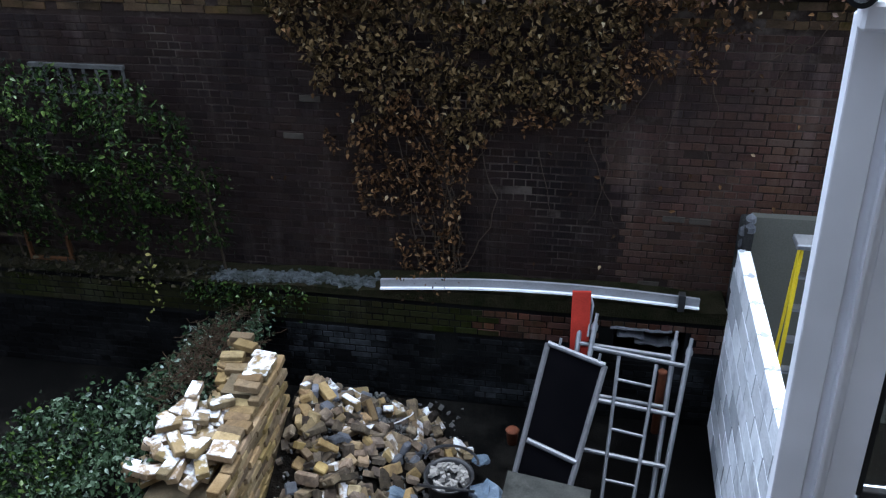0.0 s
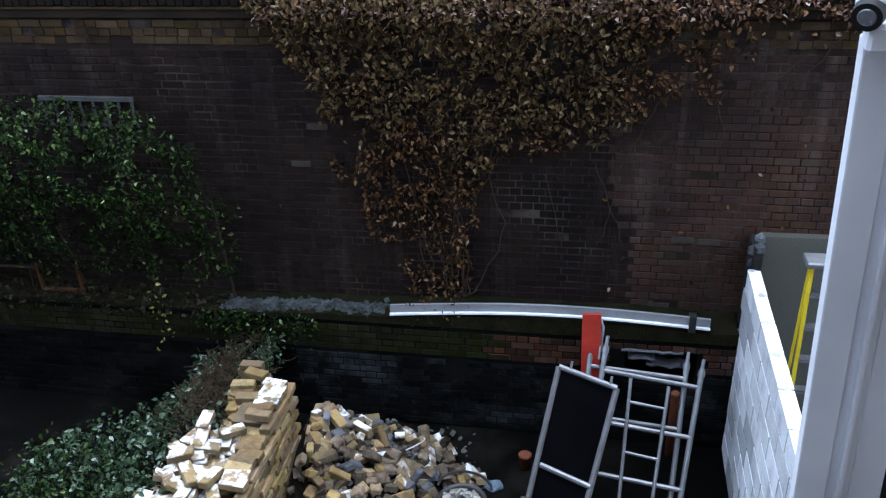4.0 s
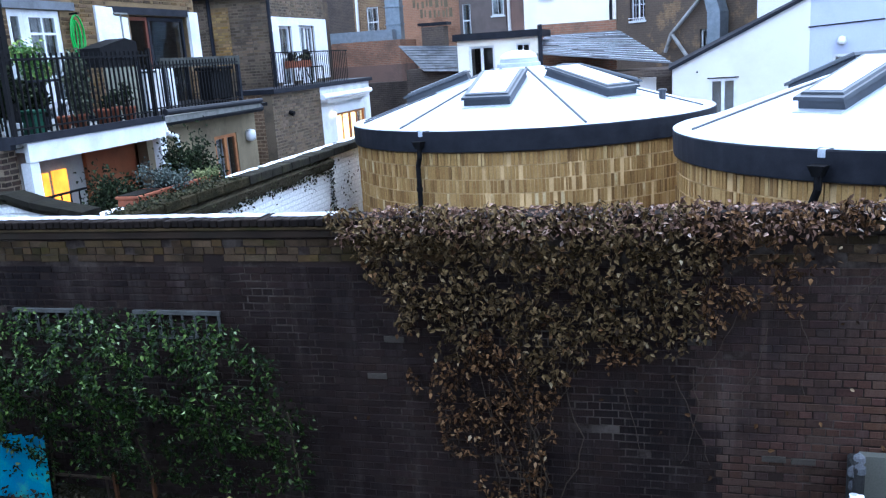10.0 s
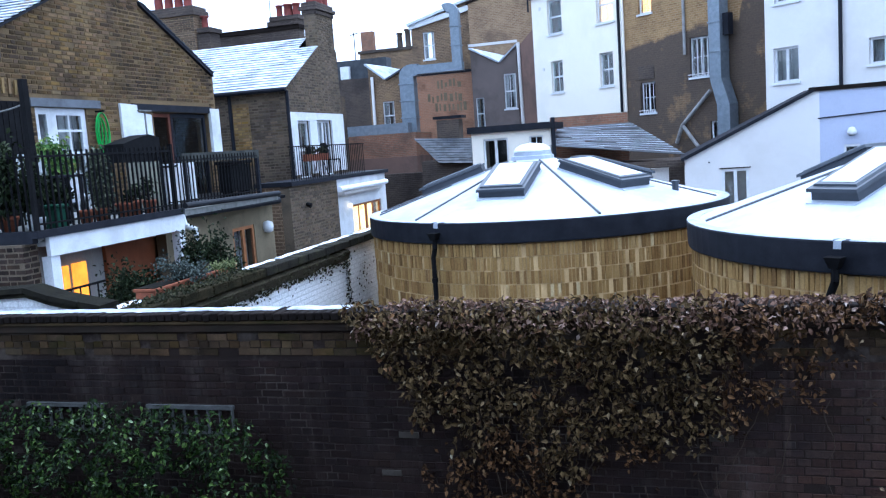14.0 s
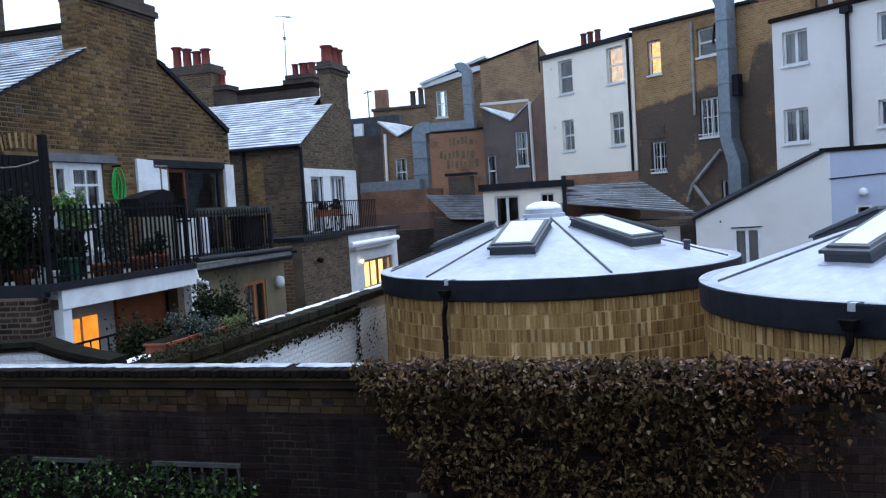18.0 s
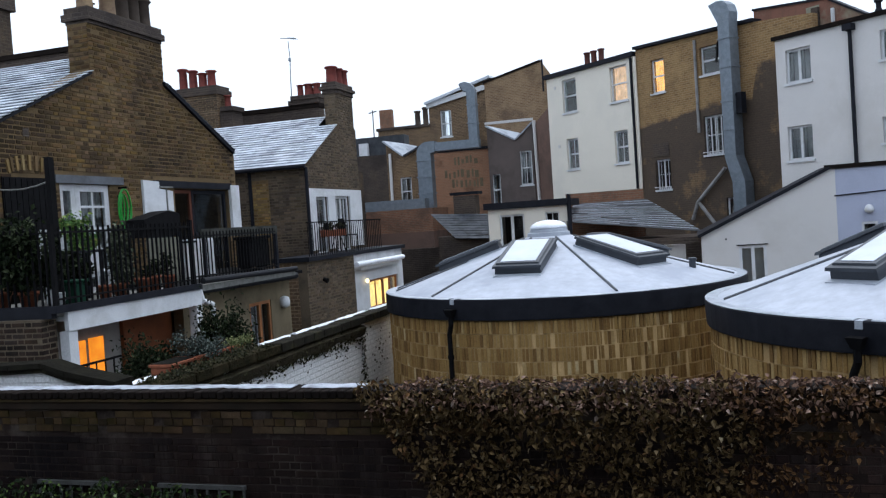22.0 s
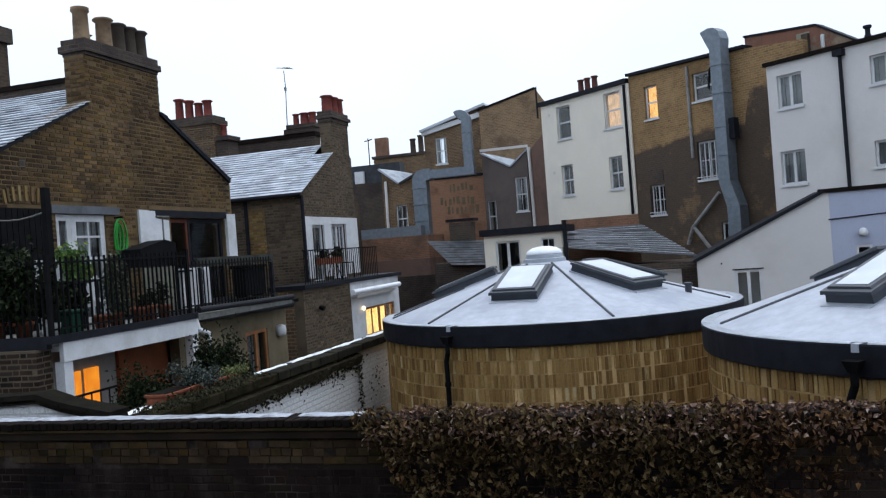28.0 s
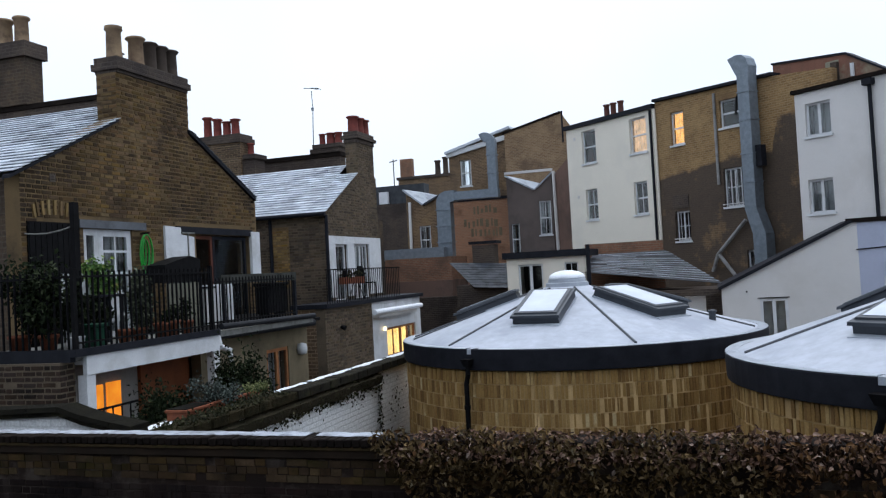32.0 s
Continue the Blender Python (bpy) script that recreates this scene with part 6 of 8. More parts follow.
random.seed(12)
PALE_LEAF = leaf_mat("pale_variegated_leaf", [(0.0, (0.03, 0.042, 0.015)), (0.5, (0.085, 0.10, 0.038)), (0.9, (0.17, 0.175, 0.08)), (1.0, (0.26, 0.26, 0.15))], 0.6, spec=0.06)
LAV_LEAF = leaf_mat("grey_lavender_leaf", [(0.0, (0.014, 0.020, 0.018)), (0.6, (0.040, 0.052, 0.046)), (1.0, (0.11, 0.13, 0.115))], 0.6)
for k, (y, ln, x) in enumerate(((9.62, 0.60, -7.02), (10.28, 0.47, -7.05), (10.80, 0.72, -7.02))):
    tr = thing("terracotta_trough", "rectangular terracotta planting trough on a ledge", "planter", (x, y, 3.96), "troughs on the wall")
    part("trough", box(x - 0.16, x + 0.16, y, y + ln, 3.96, 4.10, 0.01), TERRACOTTA, tr)
    part("rim", box(x - 0.18, x + 0.18, y - 0.02, y + ln + 0.02, 4.101, 4.14, 0.006), TERRACOTTA, tr)
    part("soil", box(x - 0.15, x + 0.15, y + 0.01, y + ln - 0.01, 4.141, 4.15), SOIL, tr)
part("ledge", box(-7.4, -6.86, 8.9, 12.4, 0, 3.958), STOCK_DARK, None, "brick ledge carrying the troughs", "structure")
bm = bmesh.new()
for i in range(12):
    y = 8.92 + i * 0.06
    a, b = 0.03 * noise.noise((y * 5, 1, 0)), 0.03 * noise.noise(((y + 0.06) * 5, 1, 0))
    hexa(bm, [(-7.22 + a, y, 3.96), (-6.95 + a, y, 3.96), (-6.95 + b, y + 0.06, 3.96), (-7.22 + b, y + 0.06, 3.96)], [(-7.20 + a, y, 3.995), (-6.97 + a, y, 3.995), (-6.97 + b, y + 0.06, 3.995), (-7.20 + b, y + 0.06, 3.995)])
part("ledge_snow", bm, SNOW_M, None, "strip of snow on the brick ledge", "structure")
shrub("lavender_bush", "grey-green shrub in a terracotta trough", (-6.97, 10.52, 4.06), (0.30, 0.40, 0.42), 1900, LAV_LEAF, 0.025, 0.05, 24)
shrub("trailing_plant", "pale trailing plant spilling over a trough", (-6.97, 11.42, 4.06), (0.22, 0.58, 0.17), 1700, PALE_LEAF, 0.03, 0.055, 24)
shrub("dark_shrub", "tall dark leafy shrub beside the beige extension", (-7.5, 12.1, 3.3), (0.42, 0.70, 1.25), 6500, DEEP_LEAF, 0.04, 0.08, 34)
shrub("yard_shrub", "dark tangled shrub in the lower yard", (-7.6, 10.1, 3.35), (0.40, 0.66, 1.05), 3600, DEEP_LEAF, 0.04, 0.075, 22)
gate = thing("yard_railing", "low black iron railing in the lower yard", "railing", (-7.9, 8.9, 3.3))
part("top_rail", box(-7.95, -7.92, 8.35, 10.0, 4.2, 4.23), BLACK_IRON, gate)
for k in range(9):
    part("bar", rods([((-7.935, 8.4 + k * 0.18, 0.0), (-7.935, 8.4 + k * 0.18, 4.2))], 0.012, 5), BLACK_IRON, gate)

# ---- rear fronts to the north-east ----
WF = Front((-6.8, 42.0), (0.77, -0.64))
wb = thing("white_house", "cream rendered three-storey rear front with sash windows", "house", (-4.5, 40, 0))
wins = [(1.12, 2.1, 10.7, 12.3), (4.38, 5.42, 10.72, 12.32), (1.2, 2.02, 7.93, 9.42), (4.45, 5.28, 7.92, 9.4)]
part("wall", WF.wall(0, 5.92, 0, 12.55, [w for w in wins], 0.3), CREAM_RENDER, wb)
shell(wb, WF, 0, 5.92, 7, 0, 12.5, BROWN_RENDER)
for k, w in enumerate(wins):
    window(wb, WF, *w, "sash", LIT_PALE if k == 1 else None, True, 0.12, k == 1, None, k > 1)
part("roof", WF.box(bmesh.new(), -0.1, 5.95, 12.552, 12.75, -7, 0.15), TAR, wb)
part("downpipe", rods([(WF(5.75, 12.5, 0.06), WF(5.75, 6.7, 0.06))], 0.06, 8), TAR, wb)
part("downpipe", rods([(WF(6.0, 12.5, 0.06), WF(6.0, 6.7, 0.06))], 0.06, 8), CREAM_RENDER, wb)
part("vent", WF.box(bmesh.new(), 0.55, 0.67, 11.95, 12.1, 0.002, 0.03), GREY_RENDER, wb)
part("vent", WF.box(bmesh.new(), 0.62, 0.74, 9.05, 9.2, 0.002, 0.03), GREY_RENDER, wb)
part("mast", rods([(WF(-0.15, 12.0, 0.1), WF(-0.15, 13.6, 0.1))], 0.05, 6), TAR, wb)
sw = part("chimney", WF.box(bmesh.new(), -1.0, 0.6, 12.0, 13.5, -4, -3.2), STOCK_RED, wb)
POT_BROWN = plain("red_brown_chimney_pot", (0.12, 0.05, 0.042), (0.08, 0.04, 0.034), 6.0, 0.8, 0.15)
for s in (-0.75, -0.25, 0.3):
    p = WF(s, 13.5, -3.6)
    pot(sw, p.x, p.y, 13.5, 0.75, 0.17, POT_BROWN)

OLD_PIPE = plain("dirty_grey_pipe", (0.30, 0.30, 0.30), (0.20, 0.195, 0.19), 3.0, 0.7, 0.1, stain=(0.10, 0.095, 0.09), stain_scale=2.0)
bb = thing("brick_house", "yellow and soot-black brick rear front with a lit window", "house", (0, 36, 0))
wins = [(6.85, 7.58, 10.72, 12.15), (9.48, 10.45, 11.02, 12.15), (9.5, 10.55, 7.8, 9.36), (6.83, 7.63, 6.56, 7.85), (10.4, 11.3, 4.4, 6.0)]
part("wall", WF.wall(6.02, 14.5, 0, 12.3, wins, 0.3, [(14.5, 12.36), (12.1, 12.60), (6.02, 12.78)]), TIDE, bb)
shell(bb, WF, 6.02, 14.5, 7, 0, 12.6, SOOT)
window(bb, WF, *wins[0], "sash", LIT, True, 0.12, True, None, False)
window(bb, WF, *wins[1], "sash", None, True, 0.12, False, None, False)
window(bb, WF, *wins[2], "grid", None, True, 0.1, False)
window(bb, WF, *wins[3], "grid", None, True, 0.1, False)
window(bb, WF, *wins[4], "sash", None, True, 0.1, True)
# dark panel on the face imitates the shade of a recess above the window
part("boarded_light", WF.box(bmesh.new(), 6.76, 7.62, 7.98, 8.55, 0.002, 0.03), SOOT, bb, "dark panel standing in for a shaded recess")
part("bent_hose", tube([WF(10.9, 12.3, 0.3), WF(10.7, 12.32, 0.2), WF(10.5, 12.1, 0.15), WF(10.35, 11.4, 0.1)], 0.05, 8), BLACK_IRON, bb, "black bent hose over the window")
for w in (wins[2], wins[3]):
    g = thing("window_guard", "iron guard bars in front of a window", "guard", WF(w[0], w[2] + 0.02, 0.1), "window guards")
    for k in range(7):
        s = w[0] + (w[1] - w[0]) * (k + 0.5) / 7
        part("bar", rods([(WF(s, w[2], 0.08), WF(s, w[3] - 0.1, 0.08))], 0.010, 5), COPING, g)
    part("rail", rods([(WF(w[0] - 0.05, w[2] + 0.1, 0.08), WF(w[1] + 0.05, w[2] + 0.1, 0.08))], 0.02, 5), GREY_RENDER, g)
bm = bmesh.new()
prism(bm, [WF(5.98, 12.80, 0.15), WF(12.1, 12.62, 0.15), WF(12.1, 12.74, 0.15), WF(5.98, 12.92, 0.15)], -WF.n * 7)
part("roof_edge", bm, TAR, bb)
bm = bmesh.new()
prism(bm, [WF(11.78, 12.65, -0.8), WF(12.11, 10.0, -0.8), WF(16.5, 10.0, -0.8), WF(16.3, 11.82, -0.8), WF(14.76, 12.8, -0.8), WF(11.78, 13.12, -0.8)], WF.n * 0.35)
gh = part("gable_head", bm, plain("stained_red_render", (0.21, 0.105, 0.075), (0.155, 0.08, 0.06), 0.9, 0.9, 0.3, stain=(0.24, 0.225, 0.16), stain_scale=0.7, streak=(0.10, 0.065, 0.05)), bb, "stained red-brown gable head")
bm = bmesh.new()
prism(bm, [WF(11.74, 13.12, -0.85), WF(14.76, 12.80, -0.85), WF(16.35, 11.80, -0.85), WF(16.35, 11.87, -0.85), WF(14.77, 12.88, -0.85), WF(11.74, 13.20, -0.85)], WF.n * 0.45)
part("coping", bm, TAR, gh)
part("patch", WF.box(bmesh.new(), 13.98, 14.5, 11.9, 12.68, -0.449, -0.44), plain("pale_green_patch", (0.27, 0.27, 0.21), (0.20, 0.195, 0.15), 2.0, 0.9, 0.2), gh, "pale patched render")
part("flue_pipe", rods([(WF(15.02, 11.95, -0.4), WF(15.02, 12.42, -0.4))], 0.07, 8), WHITE_PAINT, gh)
part("downpipe", rods([(WF(9.3, 12.5, 0.08), WF(9.3, 8.75, 0.08))], 0.06, 8), OLD_PIPE, bb)
part("waste_pipe", rods([(WF(10.55, 7.2, 0.15), WF(9.1, 5.9, 0.15)), (WF(9.1, 5.9, 0.15), WF(8.8, 5.2, 0.15)), (WF(9.15, 5.9, 0.15), WF(9.9, 5.0, 0.15))], 0.075, 8), OLD_PIPE, bb)
ds = thing("extract_duct", "tall galvanised steel extract duct with a bent cowl", "duct", WF(10.8, 4, 0.6))
bm = bmesh.new()
WF.box(bm, 10.98, 11.5, 7.6, 12.75, 0.2, 0.72)
dm = part("riser", bm, STEEL, ds)
for z in (8.6, 9.7, 11.0, 12.1):
    part("flange", WF.box(bmesh.new(), 10.95, 11.53, z, z + 0.05, 0.18, 0.75), STEEL, dm)
bm = bmesh.new()
prism(bm, [WF(10.98, 7.6, 0.2), WF(11.5, 7.6, 0.2), WF(11.85, 6.6, 0.2), WF(11.28, 6.6, 0.2)], WF.n * 0.52)
part("offset", bm, STEEL, ds)
part("lower_riser", WF.box(bmesh.new(), 11.28, 11.85, 4.6, 6.598, 0.2, 0.72), STEEL, ds)
bm = bmesh.new()
prism(bm, [WF(10.98, 12.752, 0.2), WF(11.5, 12.752, 0.2), WF(11.54, 13.1, 0.2), WF(11.44, 13.4, 0.2), WF(11.25, 13.56, 0.2), WF(10.98, 13.6, 0.2), WF(10.6, 13.52, 0.2), WF(10.86, 12.98, 0.2)], WF.n * 0.52)
cw = part("cowl", bm, STEEL, ds)
# black plate on the solid cowl imitates the shade inside its opening
bm = bmesh.new()
prism(bm, [WF(10.585, 13.48, 0.24), WF(10.60, 13.49, 0.24), WF(10.85, 13.01, 0.24), WF(10.835, 13.0, 0.24)], WF.n * 0.44)
part("mouth", bm, BLACK_IRON, cw, "black plate standing in for the shaded open mouth")
part("inspection_box", WF.box(bmesh.new(), 11.502, 11.75, 9.2, 10.0, 0.25, 0.55), TAR, ds)

BF = Front((2.85, 31.0), (0.77, -0.64))
gb = thing("grey_house", "pale grey rendered rear wing with casement windows", "house", (5, 29, 0))
wins = [(0.42, 1.34, 9.68, 10.8), (0.36, 1.28, 7.08, 8.22), (3.66, 4.6, 9.86, 10.75), (3.62, 4.6, 7.32, 8.12)]
part("wall", BF.wall(0.05, 7.5, 0, 11.2, wins, 0.3), GREY_RENDER, gb)
shell(gb, BF, 0.05, 7.5, 4.0, 0, 11.15, BROWN_RENDER)
for w in wins:
    window(gb, BF, *w, "casement", None, True, 0.1, True)
part("roof_edge", BF.box(bmesh.new(), -0.02, 7.6, 11.201, 11.33, -4, 0.12), COPING, gb)
part("hopper", BF.box(bmesh.new(), 2.62, 2.92, 10.95, 11.15, 0.02, 0.28), TAR, gb)
part("downpipe", rods([(BF(2.77, 11.0, 0.1), BF(2.79, 5.0, 0.1))], 0.06, 8), TAR, gb)
sp = thing("soil_vent", "short dark soil vent pipe on the roof", "vent", BF(3.4, 11.33, -0.5))
p = BF(3.4, 11.33, -0.5)
part("pipe", lathe([(0.16, 0), (0.1, 0.18), (0.08, 0.2), (0.08, 0.38), (0.13, 0.4), (0.13, 0.48), (0.03, 0.5)], tuple(p), 10), TAR, sp)

LF = Front((0, 28.0), (1, 0))
lb = thing("white_gabled_annexe", "white rendered annexe with a lean-to roof", "house", (2, 29, 0))
part("wall", LF.wall(0.12, 4.12, 0, 4.8, [(1.24, 2.05, 2.2, 4.42)], 0.3, [(4.12, 6.62), (3.92, 6.62), (0.12, 4.82)]), GREY_RENDER, lb)
window(lb, LF, 1.24, 2.05, 2.2, 4.42, "casement", None, False, 0.015, True, None, True, 0.085)
part("inner_wall", box(0.5, 3.9, 29.6, 29.7, 0, 4.8), DARK_ROOM, lb)
part("lintel", LF.box(bmesh.new(), 1.17, 2.11, 4.425, 4.455, 0.002, 0.03), COPING, lb)
part("side_wall", box(0.12, 0.4, 28.302, 32, 0, 4.8), GREY_RENDER, lb)
part("roof", slab((0.0, 27.9, 4.82), (3.95, 27.9, 6.72), (3.95, 30.2, 6.72), (0.0, 32, 4.82), 0.1), TAR, lb)
LV = Front((4.12, 28.0), (1, -0.15))
# side wall is darker and bluer than the pale grey front beside it
part("lavender_wall", LV.wall(0.0, 4.5, 0, 6.62, [(0.66, 1.1, 3.9, 4.96)], 0.3), LAVENDER, lb, "lavender-grey side wall")
window(lb, LV, 0.66, 1.1, 3.9, 4.96, "sash", None, False, 0.02, True, None, False, 0.07)
part("wall_cap", LV.box(bmesh.new(), -0.3, 4.6, 6.622, 6.75, -1.8, 0.06), COPING, lb)
bm = bmesh.new()
rod(bm, LV(-0.05, 5.8, 0.03), LV(2.0, 5.9, 0.03), 0.02, 0.02, 5)
part("cable", bm, TAR, lb)
bm = lathe([(0.03, 0), (0.12, 0.03), (0.14, 0.12), (0.08, 0.24), (0.02, 0.26)], tuple(LV(0.88, 5.22, 0.14)), 14)
part("outside_lamp", bm, WHITE_PAINT, lb, "white outside lamp", "", True)
part("air_vent", LF.box(bmesh.new(), 0.84, 0.89, 4.63, 4.68, 0.002, 0.03), TAR, lb)

# ---- the far middle ----
cs = thing("cream_outbuilding", "cream outbuilding with a flat black roof and glazed doors", "building", (-5.8, 31, 0))
CF = Front((0, 30.0), (1, 0))
part("wall", CF.wall(-7.32, -4.45, 0, 6.12, [(-6.9, -5.98, 3.5, 5.9), (-5.2, -4.7, 5.1, 5.9)], 0.3), CREAM_RENDER, cs)
window(cs, CF, -6.9, -5.98, 3.5, 5.9, "casement", None, False, 0.08, False)
window(cs, CF, -5.2, -4.7, 5.1, 5.9, "sash", None, False, 0.08, False)
part("side_wall", box(-7.32, -7.05, 30.302, 33, 0, 6.12), CREAM_RENDER, cs)
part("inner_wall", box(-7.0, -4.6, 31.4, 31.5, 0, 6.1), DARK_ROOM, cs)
part("flat_roof", box(-7.45, -4.35, 29.85, 33, 6.122, 6.36), TAR, cs)
part("downpipe", rods([((-4.3, 29.85, 6.5), (-4.3, 29.85, 3.0))], 0.07, 8), TAR, cs)
sr = thing("slate_outbuilding", "low outbuilding with a dark slate lean-to roof", "building", (-2, 31, 0))
part("wall", box(-4.2, 0.1, 30.3, 34.0, 0, 4.7), SOOT, sr)
part("roof", slates((-4.6, 30.0, 5.50), (0.2, 30.0, 4.87), (-1.86, 34.0, 6.17), (-4.69, 34.0, 6.16), 14, 14), SLATE, sr, "wet slate roof", kind="stuff")
part("snow", snow_lines((-4.6, 30.0, 5.50), (0.2, 30.0, 4.87), (-1.86, 34.0, 6.17), (-4.69, 34.0, 6.16), 14, random.Random(3), 0.93), SLATE_SNOW, sr, "thin snow along the slate laps", "stuff")
part("brick_parapet", box(-5.03, -1.95, 34.1, 34.5, 0, 6.59), STOCK_RED, sr)
part("beam", box(-1.9, 1.2, 29.3, 29.5, 4.55, 4.75), SOOT, sr)
part("fascia_window", box(-1.5, -0.4, 29.6, 29.7, 3.4, 4.5), GREY_RENDER, sr)
sh = thing("slate_shed", "shed with a small snow-dusted slate roof", "shed", (-9, 35, 0))
part("wall", box(-10.9, -8.6, 35.2, 38, 0, 5.15), SOOT, sh)
part("roof", slates((-10.02, 34.9, 5.03), (-8.55, 34.9, 4.95), (-8.55, 37.4, 6.0), (-11.9, 37.4, 6.2), 10, 9), SLATE, sh, kind="stuff")
flue = thing("chimney_box", "dark flue box with a flat cap on the shed roof", "flue", (-10.3, 37, 6))
part("flue", box(-10.75, -9.7, 37.45, 38.2, 5.0, 6.95), SOOT, flue)
part("cap", box(-10.9, -9.55, 37.4, 38.3, 7.0, 7.12), TAR, flue)

MF = Front((0, 46.0), (1, 0))
m5 = thing("painted_brick_building", "orange brick building with faded unreadable painted lettering", "building", (-12.6, 47, 0))
part("wall", MF.wall(-14.5, -10.95, 0, 9.75, [], 0.3), FADED, m5)
part("side_wall", box(-14.5, -14.2, 46.302, 50, 0, 9.7), STOCK_DARK, m5)
part("roof_edge", box(-14.6, -10.9, 45.95, 50, 9.752, 9.9), TAR, m5)
random.seed(21)
bm = bmesh.new()
for row, (z, a, b) in enumerate(((9.05, -13.0, -11.6), (8.3, -13.6, -11.6), (7.75, -13.2, -11.4))):
    s = a
    while s < b:
        w = random.uniform(0.08, 0.22)
        MF.box(bm, s, s + w, z - random.uniform(0, 0.12), z + random.uniform(0.22, 0.42), 0.002, 0.008)
        s += w + random.uniform(0.06, 0.16)
part("faded_lettering", bm, BEIGE_RENDER, m5, "", "stuff")
m3 = thing("tall_brick_building", "tall brick building with white eaves band", "building", (-12.5, 50, 0))
M3 = Front((0, 49.0), (1, 0))
part("wall", M3.wall(-15.25, -11.5, 0, 12.9, [(-14.55, -13.85, 10.95, 12.55)], 0.3, [(-11.5, 14.15), (-15.25, 13.0)]), STOCK, m3)
window(m3, M3, -14.55, -13.85, 10.95, 12.55, "sash", None, True, 0.1, True)
bm = bmesh.new()
prism(bm, [M3(-15.35, 12.75, 0.002), M3(-11.45, 13.55, 0.002), M3(-11.45, 13.85, 0.002), M3(-15.35, 13.05, 0.002)], (0, -0.15, 0))
part("eaves_band", bm, WHITE_PAINT, m3)
part("roof", slab((-15.45, 48.7, 13.1), (-11.3, 48.7, 14.3), (-11.3, 52, 14.5), (-15.45, 52, 13.3), 0.15), SLATE_SNOW, m3)
m4 = thing("brick_gable_building", "brown brick building with a sloping parapet", "building", (-9.5, 47, 0))
M4 = Front((0, 47.0), (1, 0))
part("wall", M4.wall(-11.2, -7.4, 0, 13.4, [], 0.3, [(-7.4, 13.7), (-7.85, 14.4), (-11.2, 13.55)]), STOCK_GOLD, m4)
bm = bmesh.new()
prism(bm, [M4(-11.3, 13.52, 0.06), M4(-7.9, 14.4, 0.06), M4(-7.9, 14.52, 0.06), M4(-11.3, 13.64, 0.06)], (0, 0.5, 0))
part("coping", bm, COPING, m4)
part("rear_face", box(-11.2, -7.4, 49.5, 50, 0, 13.4), STOCK_DARK, m4)
r4 = thing("rendered_rear_wing", "dark rendered rear wing with valley roof and sash windows", "building", (-9.5, 45, 0))
R4 = Front((0, 44.8), (1, 0))
part("wall", R4.wall(-10.7, -8.2, 0, 9.95, [(-8.95, -8.3, 7.5, 9.35), (-10.55, -10.1, 6.5, 8.2)], 0.3, [(-8.2, 10.85), (-9.15, 9.96), (-10.7, 10.85)]), DARK_RENDER, r4)
window(r4, R4, -8.95, -8.3, 7.5, 9.35, "sash", None, True, 0.08, True)
window(r4, R4, -10.55, -10.1, 6.5, 8.2, "sash", None, True, 0.08, True, None, False)
part("inner_wall", box(-10.6, -8.25, 46.2, 46.3, 0, 9.9), DARK_ROOM, r4)
part("valley_roof", slab((-10.75, 44.7, 10.9), (-9.15, 44.7, 10.02), (-9.15, 47, 10.5), (-10.75, 47, 11.0), 0.08), SLATE_SNOW, r4)
part("valley_roof", slab((-9.15, 44.7, 10.02), (-8.15, 44.7, 10.9), (-8.15, 47, 11.0), (-9.15, 47, 10.5), 0.08), SLATE_SNOW, r4)
part("gutter_board", box(-10.75, -8.1, 44.6, 44.7, 10.92, 11.05), GREY_RENDER, r4)
part("downpipe", rods([((-8.05, 44.65, 10.9), (-8.0, 44.65, 6.3))], 0.09, 8), GREY_RENDER, r4)
bm = bmesh.new()
prism(bm, [(-8.19, 44.9, 0), (-6.75, 43.6, 0), (-6.85, 43.6, 11.6), (-8.19, 44.9, 10.6)], (0, 0.3, 0))
part("brown_wall", bm, BROWN_RENDER, r4, "red-brown rendered side wall")
m2 = thing("small_brick_building", "brick building with a butterfly roof", "building", (-16, 47, 0))
M2 = Front((0, 46.6), (1, 0))
part("wall", M2.wall(-17.3, -14.9, 0, 9.7, [(-16.55, -15.85, 6.9, 8.55)], 0.3, [(-14.9, 10.4), (-16.2, 9.72), (-17.3, 10.7)]), STOCK, m2)
window(m2, M2, -16.55, -15.85, 6.9, 8.55, "sash", None, True, 0.08, True)
part("roof", slab((-17.4, 46.4, 10.8), (-16.2, 46.4, 9.85), (-15.6, 50, 10.4), (-17.4, 50, 10.9), 0.1), SLATE_SNOW, m2)
part("roof", slab((-16.2, 46.4, 9.85), (-14.8, 46.4, 10.5), (-14.8, 50, 10.7), (-15.6, 50, 10.4), 0.1), SLATE, m2)
part("downpipe", rods([((-17.05, 46.5, 10.0), (-17.1, 46.5, 5.0))], 0.09, 8), GREY_RENDER, m2)
m1 = thing("far_brick_building", "distant dark brick building with a parapet", "building", (-18, 52, 0))
part("wall", box(-22.5, -16.8, 51, 54, 0, 10.4), SOOT, m1)
part("slate_top", box(-22.5, -18.0, 52, 53, 10.402, 11.7), SLATE, m1)
part("dormer", box(-21.1, -20.5, 51.7, 51.99, 10.5, 11.3), WHITE_PAINT, m1)
m0 = thing("far_parapet_building", "distant brick building with small chimneys", "building", (-17, 57, 0))
part("wall", box(-21.6, -17.2, 56.8, 57.2, 0, 12.6), STOCK, m0)
part("coping", box(-21.7, -17.1, 56.7, 57.3, 12.602, 12.8), SOOT, m0)
